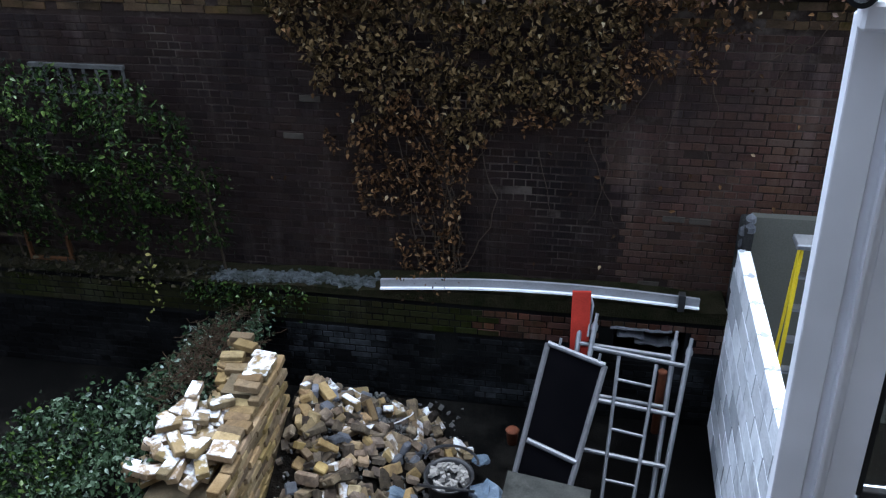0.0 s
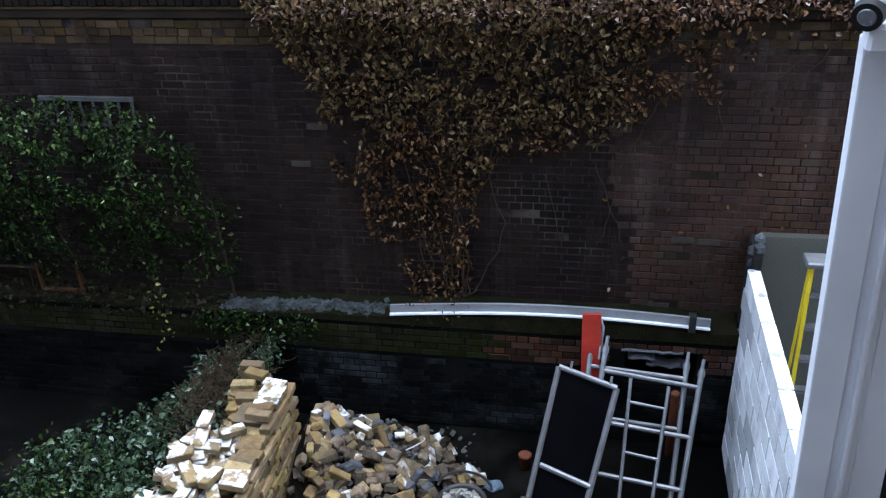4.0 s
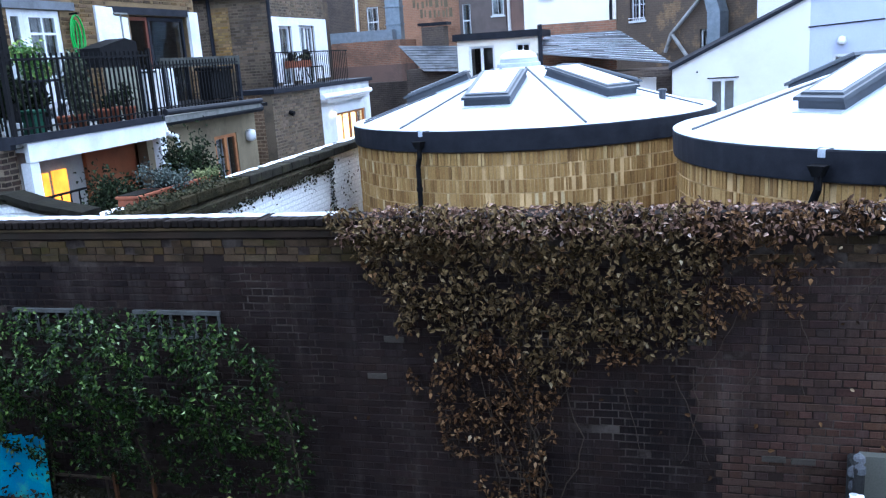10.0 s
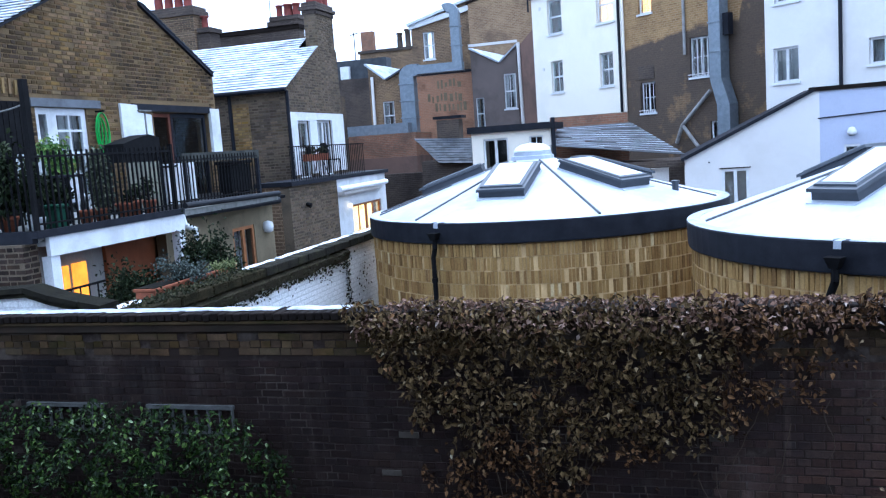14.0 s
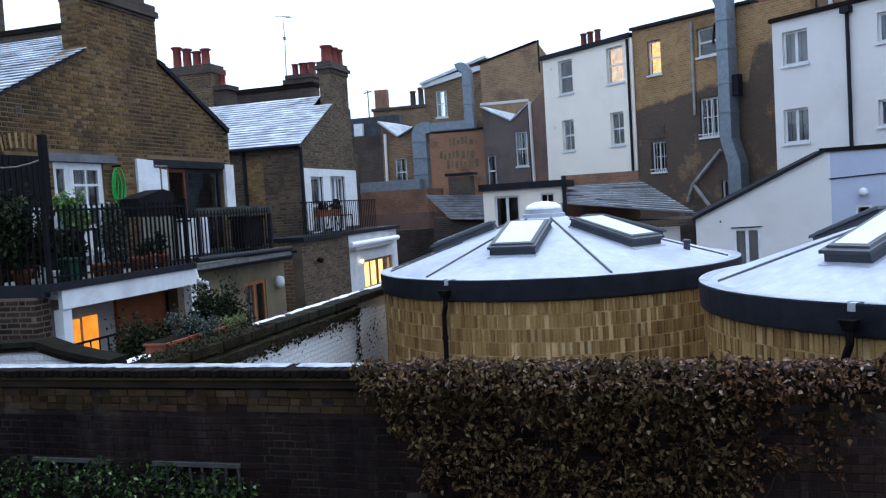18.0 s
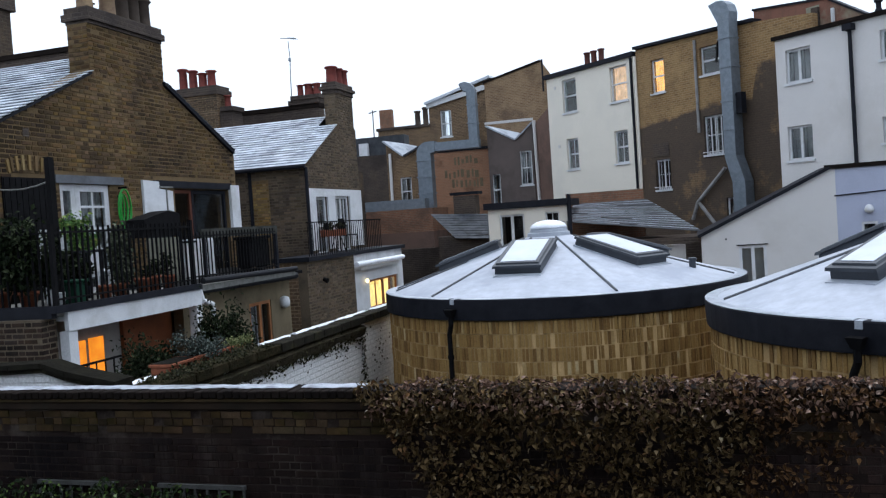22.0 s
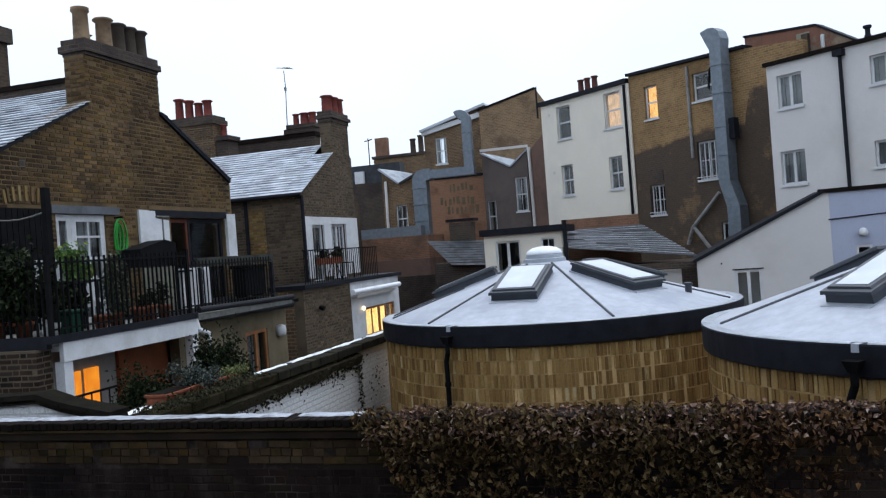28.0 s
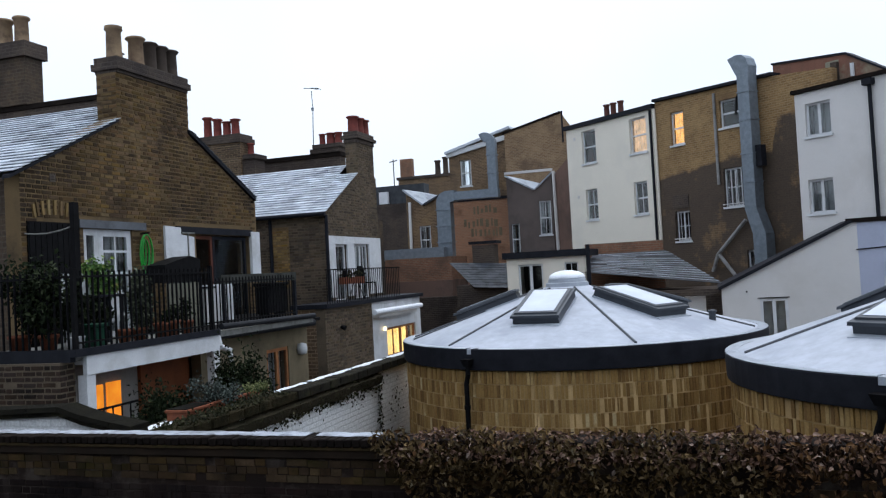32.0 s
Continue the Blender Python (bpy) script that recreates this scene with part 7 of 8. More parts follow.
part("chimney", box(-21.4, -20.5, 56.75, 57.25, 12.802, 14.1), STOCK_RED, m0)
pot(m0, -18.6, 57, 12.8, 1.0, 0.22, POT_DARK)
pot(m0, -18.0, 57, 12.8, 1.2, 0.22, POT_DARK)
part("aerial", rods([((-22.0, 57, 12.0), (-22.0, 57, 14.2)), ((-22.3, 57, 14.0), (-21.7, 57, 14.1))], 0.04, 5), TAR, m0)
lo = thing("low_brown_building", "low brown brick block with a red band", "building", (-16, 42, 0))
part("wall", box(-17.2, -13.4, 42.5, 45.5, 0, 5.35), BROWN_RENDER, lo)
part("upper_wall", box(-17.2, -13.4, 42.52, 45.5, 5.352, 6.6), STOCK_RED, lo)
dk = thing("roof_duct", "galvanised ventilation duct climbing over the roofs", "duct", (-14, 44, 6))
part("run", box(-17.9, -14.0, 43.2, 43.9, 6.55, 7.15), STEEL, dk)
part("riser", box(-14.55, -13.75, 43.95, 44.6, 6.4, 9.6), STEEL, dk)
for z in (7.4, 8.3, 9.2):
    part("flange", box(-14.6, -13.7, 43.9, 44.65, z, z + 0.06), STEEL, dk)
bm = bmesh.new()
prism(bm, [(-14.55, 43.95, 9.602), (-13.75, 43.95, 9.602), (-13.68, 43.95, 9.63), (-13.5, 43.95, 9.65), (-13.5, 43.95, 10.25)] + [(-13.9 + 0.65 * math.cos(math.radians(a)), 43.95, 9.6 + 0.65 * math.sin(math.radians(a))) for a in range(90, 180, 15)], (0, 0.65, 0))
part("elbow", bm, STEEL, dk)
part("run", box(-13.498, -11.0, 43.98, 44.5, 9.70, 10.16), STEEL, dk)
part("riser", box(-11.52, -11.04, 43.99, 44.47, 10.162, 12.68), STEEL, dk)
for z in (11.0, 12.0):
    part("flange", box(-11.56, -11.0, 43.95, 44.51, z, z + 0.06), STEEL, dk)
bm = bmesh.new()
cc = (-11.62, 12.682)
arc = [(cc[0] + 0.58 * math.cos(math.radians(a)), cc[1] + 0.58 * math.sin(math.radians(a))) for a in range(0, 121, 15)] + [(cc[0] + 0.10 * math.cos(math.radians(a)), cc[1] + 0.10 * math.sin(math.radians(a))) for a in range(120, -1, -30)]
prism(bm, [(x, 43.99, z) for x, z in arc], (0, 0.48, 0))
part("cowl", bm, STEEL, dk)
# thin black slab paints the dark inside of the cowl's end
bm = bmesh.new()
pa, pb = Vector((cc[0] + 0.13 * math.cos(math.radians(121)), 0, cc[1] + 0.13 * math.sin(math.radians(121)))), Vector((cc[0] + 0.55 * math.cos(math.radians(121)), 0, cc[1] + 0.55 * math.sin(math.radians(121))))
hexa(bm, [(pa.x, 44.0, pa.z), (pb.x, 44.0, pb.z), (pb.x, 44.44, pb.z), (pa.x, 44.44, pa.z)], [(pa.x - 0.02, 44.0, pa.z - 0.01), (pb.x - 0.02, 44.0, pb.z - 0.01), (pb.x - 0.02, 44.44, pb.z - 0.01), (pa.x - 0.02, 44.44, pa.z - 0.01)])
bmesh.ops.recalc_face_normals(bm, faces=bm.faces[:])
part("mouth", bm, BLACK_IRON, dk, "black plate standing in for the shaded open mouth")
bg_wall = part("backdrop_yard", box(-14, -7.2, 38.3, 38.6, 0, 4.6), SOOT, None, "dark yard wall behind the round building", "structure")

# ---- things in the yard under the window ----
bw = thing("block_wall", "unfinished wall of pale concrete blocks with snow on top", "wall", (1.5, 5, 0))
def block_x(y):
    return 1.478 - 0.021 * (6.85 - y)
core = box(-0.049, 0.049, 2.4, 6.86, 0.0, 1.955)
for v in core.verts:
    v.co.x += block_x(v.co.y)
part("mortar_core", core, BLOCK_MORTAR, bw)
random.seed(3)
BLK = [mesh_of("block", box(-0.054, 0.054, -0.211, 0.211, 0.004, 0.2125, 0.002), m_) for m_ in (BLOCK, BLOCK_GREY)]
LUMP = [mesh_of("mortar_dab", lathe([(r, 0.0), (r * 0.9, 0.004), (r * 0.5, 0.007)], (0, 0, 0), 9), BLOCK_GREY) for r in (0.02, 0.036)]
for r in range(9):
    for k in range(11):
        y = 6.62 - k * 0.437 + (0.218 if r % 2 else 0)
        if y > 6.7:
            y = 6.7
        if r == 8 and y < 3.9:
            continue
        piece("block", BLK[1 if random.random() < 0.2 else 0], pose(block_x(y) + random.gauss(0, 0.0015), y, r * 0.2225 + 0.001, random.gauss(0, 0.5), 0, -1.2 + random.gauss(0, 0.15)), bw)
        if r == 8:
            for q in range(2):
                piece("mortar_dab", LUMP[q], pose(block_x(y) + random.uniform(-0.03, 0.03), y + 0.218 + random.uniform(-0.03, 0.03), 1.989, 0, 0, random.uniform(0, 90)), bw)
stub = part("mortar_stub", box(1.46, 1.55, 6.88, 7.17, 0.0, 2.2, 0.02), BLOCK_MORTAR, bw, "rough mortar end against the old wall")
for k in range(7):
    part("mortar_lump", lathe([(0.02, 0), (0.05, 0.02), (0.045, 0.07), (0.015, 0.1)], (1.5 + random.uniform(-0.04, 0.04), 6.95 + random.uniform(-0.05, 0.1), 1.95 + k * 0.035), 7), GREY_STONE, bw)
part("rendered_panel", box(1.56, 3.4, 7.1, 7.196, 0, 2.2), plain("olive_grey_board", (0.10, 0.10, 0.085), (0.085, 0.085, 0.072), 1.2, 0.7, 0.1), wall_g, "olive-grey board on the wall")

lad = thing("stepladder", "yellow fibreglass stepladder with metal treads", "ladder", (1.95, 6.2, 0))
for x in (1.80, 2.24):
    part("stile", rods([((x, 6.3, 2.36), (x + 0.06 * (1 if x > 2 else -0.2), 6.10, 0.0))], 0.021, 4), YELLOW_GRP, lad)
    part("rear_stile", rods([((x, 6.36, 2.36), (x, 6.47, 0.0))], 0.015, 4), YELLOW_GRP, lad)
for k in range(7):
    z = 0.3 + k * 0.3
    y = 6.10 + 0.20 * z / 2.36
    part("tread", box(1.81, 2.24, y - 0.04, y + 0.04, z - 0.015, z + 0.015), ALU, lad)
part("top_cap", box(1.74, 2.26, 6.22, 6.42, 2.36, 2.41, 0.01), ALU, lad)

sc = thing("scaffold_tower_section", "aluminium scaffold tower frame leaning against the wall", "scaffold", (0.6, 5.5, 0))
def lean_line(name, pts, r, m_=ALU, parent=None):
    part(name, rods(list(zip(pts, pts[1:])), r, 8), m_, parent or sc)
K = 0.733
def lp(x, z, d=0.0):
    return (x, 5.5 + K * z - d, z)
lean_line("upright", [lp(1.073, 1.21), lp(0.87, 0.0)], 0.025)
lean_line("upright", [lp(0.954, 1.20, -0.12), lp(0.82, 0.0, -0.12)], 0.025)
lean_line("upright", [lp(0.226, 1.335), lp(0.05, 0.0)], 0.025)
lean_line("upright", [lp(0.10, 1.385, -0.12), lp(0.01, 0.0, -0.12)], 0.025)
for x0, z0, x1, z1, d in ((0.20, 1.152, 1.05, 1.076, 0), (0.14, 0.79, 0.98, 0.72, 0), (0.10, 0.424, 0.92, 0.352, 0), (0.09, 1.12, 0.94, 1.075, -0.12), (0.06, 0.76, 0.88, 0.71, -0.12)):
    lean_line("crossbar", [lp(x0, z0, d), lp(x1, z1, d)], 0.022)
for x0, z0, x1, z1 in ((0.455, 1.123, 0.375, 0.0), (0.788, 1.085, 0.642, 0.0)):
    lean_line("ladder_stile", [lp(x0, z0, 0.03), lp(x1, z1, 0.03)], 0.017)
for x0, z0, x1, z1 in ((0.455, 0.953, 0.765, 0.922), (0.424, 0.597, 0.715, 0.565), (0.39, 0.236, 0.67, 0.212)):
    lean_line("rung", [lp(x0, z0, 0.03), lp(x1, z1, 0.03)], 0.014)
for x, z, d in ((1.073, 1.21, 0), (0.954, 1.20, -0.12), (0.226, 1.335, 0), (0.10, 1.385, -0.12)):
    lean_line("spigot", [lp(x, z, d), lp(x + 0.012, z + 0.07, d)], 0.017)
    lean_line("collar", [lp(x - 0.008, z - 0.055, d), lp(x - 0.002, z - 0.015, d)], 0.033)
part("clip_hook", tube([lp(0.115, 1.33, -0.06), lp(0.14, 1.46, -0.06), lp(0.175, 1.49, -0.06), lp(0.195, 1.44, -0.06), lp(0.17, 1.2, -0.06)], 0.014, 6), ALU, sc)
pl = thing("scaffold_platform", "scaffold platform with black deck and aluminium edges", "scaffold", (0, 5.4, 0))
def pp(x, z, d=0.0):
    return (x, 5.3 + 0.65 * z - d, z)
for x0, z0, x1, z1, r in ((-0.182, 1.3, -0.46, 0.0, 0.026), (0.326, 1.172, 0.03, 0.0, 0.028)):
    lean_line("edge_beam", [pp(x0, z0), pp(x1, z1)], r, ALU_DULL, pl)
for x0, z0, x1, z1 in ((-0.184, 1.305, 0.326, 1.178), (-0.305, 0.58, 0.132, 0.455)):
    lean_line("end_beam", [pp(x0, z0, 0.01), pp(x1, z1, 0.01)], 0.026, ALU, pl)
bm = bmesh.new()
hexa(bm, [pp(-0.45, 0.02, -0.03), pp(0.05, 0.02, -0.03), pp(0.32, 1.15, -0.03), pp(-0.18, 1.28, -0.03)], [pp(-0.45, 0.02, 0.0), pp(0.05, 0.02, 0.0), pp(0.32, 1.15, 0.0), pp(-0.18, 1.28, 0.0)])
bmesh.ops.recalc_face_normals(bm, faces=bm.faces[:])
part("deck", bm, DARK_PLY, pl)
for x, z in ((-0.08, 1.29), (0.27, 1.2)):
    lean_line("hook", [pp(x, z, 0.02), pp(x + 0.01, z + 0.07, 0.03)], 0.012, ALU, pl)
rb = thing("red_board", "red painted board propped against the ledge", "board", (0.1, 6.6, 0))
bm = bmesh.new()
hexa(bm, [(0.03, 6.30, 0), (0.20, 6.30, 0), (0.20, 6.33, 0), (0.03, 6.33, 0)], [(0.0, 6.55, 1.60), (0.17, 6.55, 1.61), (0.17, 6.58, 1.61), (0.0, 6.58, 1.60)])
part("board", bm, RED_BOARD, rb)
pk = thing("plastic_board", "long white plastic board lying bowed on the ledge", "board", (-0.4, 6.85, 1.27))
bm = bmesh.new()
N_ = 16
for i in range(N_):
    def sec(k):
        f = k / N_
        x = -1.857 + 3.015 * f
        z = 1.34 + 0.053 * f + 0.075 * math.sin(math.pi * f)
        return [(x, 6.768, z), (x, 6.79, z), (x, 6.79, z + 0.100), (x, 6.764, z + 0.100)]
    hexa(bm, [sec(i)[k] for k in (0, 1, 2, 3)], [sec(i + 1)[k] for k in (0, 1, 2, 3)])
bmesh.ops.recalc_face_normals(bm, faces=bm.faces[:])
bmesh.ops.remove_doubles(bm, verts=bm.verts[:], dist=0.0005)
part("board", bm, plain("greyed_white_plastic", (0.27, 0.275, 0.29), (0.21, 0.215, 0.225), 2.0, 0.5, 0.05, stain=(0.2, 0.2, 0.2), stain_scale=2.5), pk)
bm = bmesh.new()
for i in range(N_):
    f0, f1 = i / N_, (i + 1) / N_
    def lip(f):
        x = -1.857 + 3.015 * f
        z = 1.34 + 0.053 * f + 0.075 * math.sin(math.pi * f)
        return [(x, 6.735, z), (x, 6.767, z), (x, 6.767, z + 0.016), (x, 6.735, z + 0.016)]
    hexa(bm, lip(f0), lip(f1))
bmesh.ops.recalc_face_normals(bm, faces=bm.faces[:])
bmesh.ops.remove_doubles(bm, verts=bm.verts[:], dist=0.0005)
part("lip", bm, UPVC, pk)
part("clip", box(0.965, 1.025, 6.72, 6.80, 1.37, 1.54), BUCKET_M, pk)
bk = thing("rubble_bucket", "black rubber bucket filled with pale rubble", "bucket", (-0.95, 5.3, 0))
part("tub", lathe([(0.15, 0.0), (0.2, 0.36), (0.225, 0.40), (0.215, 0.41), (0.19, 0.38), (0.17, 0.3)], (-0.95, 5.32, 0), 24), BUCKET_M, bk, "", "", True)
random.seed(14)
bm = bmesh.new()
for k in range(70):
    a, r = random.uniform(0, math.tau), 0.17 * math.sqrt(random.random())
    p = Vector((-0.95 + r * math.cos(a), 5.32 + r * math.sin(a), 0.36 + 0.05 * (1 - r / 0.17) + random.uniform(-0.01, 0.02)))
    s = random.uniform(0.015, 0.035)
    m = Matrix.Translation(p) @ Euler((random.random() * 3, random.random() * 3, 0)).to_matrix().to_4x4()
    for v in bx(bm, -s, s, -s * 0.7, s * 0.7, -s * 0.5, s * 0.5):
        v.co = m @ v.co
part("rubble", bm, plain("pale_plaster_rubble", (0.20, 0.19, 0.175), (0.31, 0.295, 0.27), 14.0, 0.9, 0.5, snow=0.15, vary=0.25, island=True), bk)
for d in (-1, 1):
    bm = bmesh.new()
    pts = [(-0.95 + 0.24 * math.cos(a), 5.32 + d * 0.16 + d * 0.10 * math.sin(a), 0.40 + 0.10 * math.sin(a)) for a in [math.pi * k / 10 for k in range(11)]]
    part("handle", tube(pts, 0.013, 6), BUCKET_M, bk)
gbd = thing("mortar_board", "weathered grey board lying over rubble", "board", (-0.1, 5.1, 0.0))
bm = bmesh.new()
hexa(bm, [(-0.50, 4.6, 0.42), (0.20, 4.55, 0.40), (0.27, 5.24, 0.46), (-0.44, 5.36, 0.46)], [(-0.50, 4.6, 0.45), (0.20, 4.55, 0.43), (0.27, 5.24, 0.49), (-0.44, 5.36, 0.49)])
part("board", bm, GREY_BOARD, gbd)
for x, y in ((-0.4, 4.7), (0.1, 4.65), (0.15, 5.15), (-0.35, 5.2)):
    part("block", box(x - 0.06, x + 0.06, y - 0.06, y + 0.06, 0, 0.41), GREY_STONE, gbd)
for k, (x, y, z, s) in enumerate(((-0.62, 5.35, 0.2, 0.14), (-1.45, 5.2, 0.16, 0.16), (-1.62, 5.02, 0.2, 0.15), (-0.72, 5.75, 0.2, 0.08))):
    t = thing("plastic_scrap", "crumpled pale blue plastic sheet among rubble", "plastic", (x, y, 0), "plastic scraps")
    bm = bmesh.new()
    bmesh.ops.create_icosphere(bm, subdivisions=2, radius=s, matrix=Matrix.Translation((x, y, z)) @ Matrix.Diagonal((1, 0.8, 0.55, 1)))
    for v in bm.verts:
        v.co += Vector((noise.noise(v.co * 14), noise.noise(v.co * 14 + Vector((5, 0, 0))), noise.noise(v.co * 14 + Vector((0, 7, 0))))) * s * 0.5
    part("sheet", bm, BLUE_PLASTIC, t)
tb = thing("terracotta_piece", "broken terracotta pot piece by the wall", "pot", (-0.55, 6.35, 0))
part("shard", lathe([(0.05, 0.0), (0.06, 0.15), (0.07, 0.16), (0.05, 0.17)], (-0.48, 6.25, 0.0), 12), TERRACOTTA, tb, "", "", True)
tb = thing("terracotta_pipe", "orange clay pipe standing behind the scaffold frame", "pipe", (0.66, 6.5, 0))
part("pipe", lathe([(0.04, 0.0), (0.04, 0.72), (0.044, 0.73), (0.044, 0.75), (0.035, 0.76)], (0.90, 6.62, 0.0), 14), TERRACOTTA, tb, "", "", True)

# low yard wall of stock bricks, half taken down
yw = thing("stock_brick_wall", "half-demolished yellow stock brick yard wall", "wall", (-2.7, 5, 0))
random.seed(31)
def yard_top(y):
    return 1.22 if y > 5.15 else (1.08 if y > 4.3 else 1.0)
part("core", box(-3.2, -2.612, 3.0, 5.3, 0, 0.82), plain("old_lime_mortar", (0.17, 0.13, 0.08), (0.10, 0.08, 0.05), 6.0, 0.95, 0.7), yw)
part("core", box(-2.95, -2.612, 5.302, 5.72, 0, 1.08), plain("lime_mortar_fill", (0.17, 0.13, 0.08), (0.10, 0.08, 0.05), 6.0, 0.95, 0.7), yw)
BR = [mesh_of("brick", box(-0.051, 0.051, -0.107, 0.107, -0.0325, 0.0325, 0.006), m_) for m_ in (YELLOW, YELLOW_SNOW)]
for r in range(18):
    z = 0.037 + r * 0.075
    for k in range(14):
        y = 3.1 + k * 0.222 + (0.111 if r % 2 else 0)
        if z + 0.03 > yard_top(y) or y > 5.68:
            continue
        piece("brick", BR[0], pose(-2.56 + random.gauss(0, 0.008), y + random.gauss(0, 0.006), z, random.gauss(0, 1.5), random.gauss(0, 2), random.gauss(0, 2)), yw)
part("pier_core", box(-3.12, -2.86, 5.55, 6.05, 0, 1.0), YELLOW, yw)
for k in range(14):
    y = 4.55 + k * 0.075 * 1.12
    piece("brick", BR[1 if k > 9 or k < 2 else 0], pose(-2.64 + random.gauss(0, 0.01), y, yard_top(y) + 0.025, random.gauss(0, 3), random.gauss(0, 2), 90 + random.gauss(0, 5)), yw)
for r in range(3):
    for k in range(4 - r // 2):
        piece("brick", BR[0], pose(-3.02 + 0.11 * (k % 2) + random.gauss(0, 0.01), 5.98 - k * 0.12 + random.gauss(0, 0.01), 1.02 + r * 0.068 * (1 if k < 2 else 0.6) + 0.03, 0, random.gauss(0, 3), 90 + random.gauss(0, 6)), yw)
for k in range(26):
    f = k / 26
    piece("brick", BR[0], pose(-2.95 + random.uniform(-0.1, 0.1), 5.75 - f * 0.7, 1.06 - f * 0.22 + random.uniform(-0.03, 0.03), random.gauss(0, 8), random.gauss(0, 8), random.choice((0, 90)) + random.gauss(0, 8)), yw)
LOOSE = [mesh_of("loose_brick", box(-0.051, 0.051, -0.107, 0.107, -0.0325, 0.0325, 0.007), m_) for m_ in (YELLOW_SNOW, YELLOW, RUBBLE_M)]
HALF = [mesh_of("half_brick", box(-0.051, 0.051, -0.06, 0.055, -0.0325, 0.0325, 0.012), m_) for m_ in (RUBBLE_M, YELLOW, GREY_STONE)]


def loose(me, x, y, z, tilt, group):
    ob = new("loose_brick", me)
    ob.matrix_basis = pose(x, y, z, random.gauss(0, tilt), random.gauss(0, tilt), random.uniform(0, 180))
    tagged(ob, "loose old stock brick in a heap", "brick", group)


random.seed(77)
for k in range(52):
    u, v = random.random(), random.random()
    x, y = -3.30 + 0.62 * u, 4.36 + 0.72 * v
    top = 0.86 + 0.24 * math.sin(math.pi * u) * (0.4 + 0.6 * v) + 0.05 * (k % 4)
    loose(LOOSE[0], x, y, top + random.uniform(-0.03, 0.04), 9, "snowy brick stack")

# rubble heap
def heap(x, y):
    f = 0.58 * math.exp(-((x + 2.62) / 0.72) ** 2) * math.exp(-((y - 5.95) / (0.42 if y > 5.95 else 0.9)) ** 2) + 0.24 * math.exp(-((x + 1.95) / 0.7) ** 2) * math.exp(-((y - 5.4) / 0.9) ** 2)
    return f + 0.03 - 0.10 * max(0.0, min(1.0, (x + 1.35) / 0.4)) * (1 if y > 5.6 else 0.3)
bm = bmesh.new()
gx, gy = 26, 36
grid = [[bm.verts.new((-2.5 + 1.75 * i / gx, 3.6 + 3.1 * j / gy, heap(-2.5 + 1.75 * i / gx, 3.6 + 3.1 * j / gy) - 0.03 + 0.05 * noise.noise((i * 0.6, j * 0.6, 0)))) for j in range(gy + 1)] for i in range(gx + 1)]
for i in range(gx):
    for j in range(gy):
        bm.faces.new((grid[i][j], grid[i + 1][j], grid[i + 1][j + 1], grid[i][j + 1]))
# near-black colour carries the shade in the gaps between the bricks
part("rubble_ground", bm, plain("gap_shade_rubble", (0.005, 0.0045, 0.004), (0.016, 0.013, 0.010), 11.0, 0.95, 1.0, 0.03, spec=0.03), None, "crushed rubble under the heap, blackened as shade between bricks", "structure")
random.seed(101)
placed = 0
while placed < 300:
    x, y = random.uniform(-2.42, -0.85), random.uniform(3.9, 6.4)
    if (x + 0.95) ** 2 + (y - 5.32) ** 2 < 0.08 or (x > -1.9 + (6.75 - y) * 1.6 and y > 6.1) or (x > -1.2 and y < 4.6):
        continue
    if x > -1.5 and random.random() < 0.35:
        continue
    if random.random() < 0.5:
        me = random.choice((LOOSE[2], LOOSE[2], LOOSE[1], LOOSE[0]))
    else:
        me = random.choice((HALF[0], HALF[0], HALF[1], HALF[2]))
    loose(me, x, y, heap(x, y) + random.uniform(0.01, 0.11), 38, "rubble heap")
    placed += 1
st = thing("rubble_chips", "small chips of grey stone and plaster", "rubble", (-1.9, 5.9, 0.3), "", "stuff")
bm = bmesh.new()
for k in range(900):
    if k < 350:
        x, y = random.gauss(-1.75, 0.16), random.gauss(6.0, 0.18)
    else:
        x, y = random.uniform(-2.45, -0.8), random.uniform(3.9, 6.7)
    s = random.uniform(0.008, 0.028)
    m = Matrix.Translation((x, y, heap(x, y) + random.uniform(0.0, 0.035))) @ Euler((random.random() * 3, random.random() * 3, random.random() * 3)).to_matrix().to_4x4()
    for v in bx(bm, -s, s, -s * 0.8, s * 0.8, -s * 0.5, s * 0.5):
        v.co = m @ v.co
part("chips", bm, plain("mixed_chips", (0.075, 0.075, 0.078), (0.145, 0.138, 0.125), 14.0, 0.9, 0.4, snow=0.12, vary=0.4, island=True), st, "", "stuff")
bm = bmesh.new()
for k in range(260):
    x, y = random.uniform(-2.45, -0.9), random.uniform(3.8, 6.4)
    if (x + 0.95) ** 2 + (y - 5.32) ** 2 < 0.07 or (x > -1.9 + (6.75 - y) * 1.6 and y > 6.1) or (x > -1.15 and y < 4.7):
        continue
    f = random.uniform(0.45, 1.0)
    m = Matrix.Translation((x, y, heap(x, y) + random.uniform(-0.01, 0.05))) @ Euler((random.gauss(0, 0.5), random.gauss(0, 0.5), random.random() * 3)).to_matrix().to_4x4()
    for v in bx(bm, -0.05 * f, 0.05 * f, -0.07 * f, 0.06 * f, -0.03 * f, 0.03 * f):
        v.co = m @ v.co
part("broken_bricks", bm, plain("mixed_broken_brick", (0.046, 0.034, 0.024), (0.155, 0.122, 0.085), 9.0, 0.9, 0.7, 0.01, vary=0.6, island=True, snow=0.18, stain=(0.06, 0.05, 0.045), stain_scale=6.0), st, "broken brick ends", "stuff")
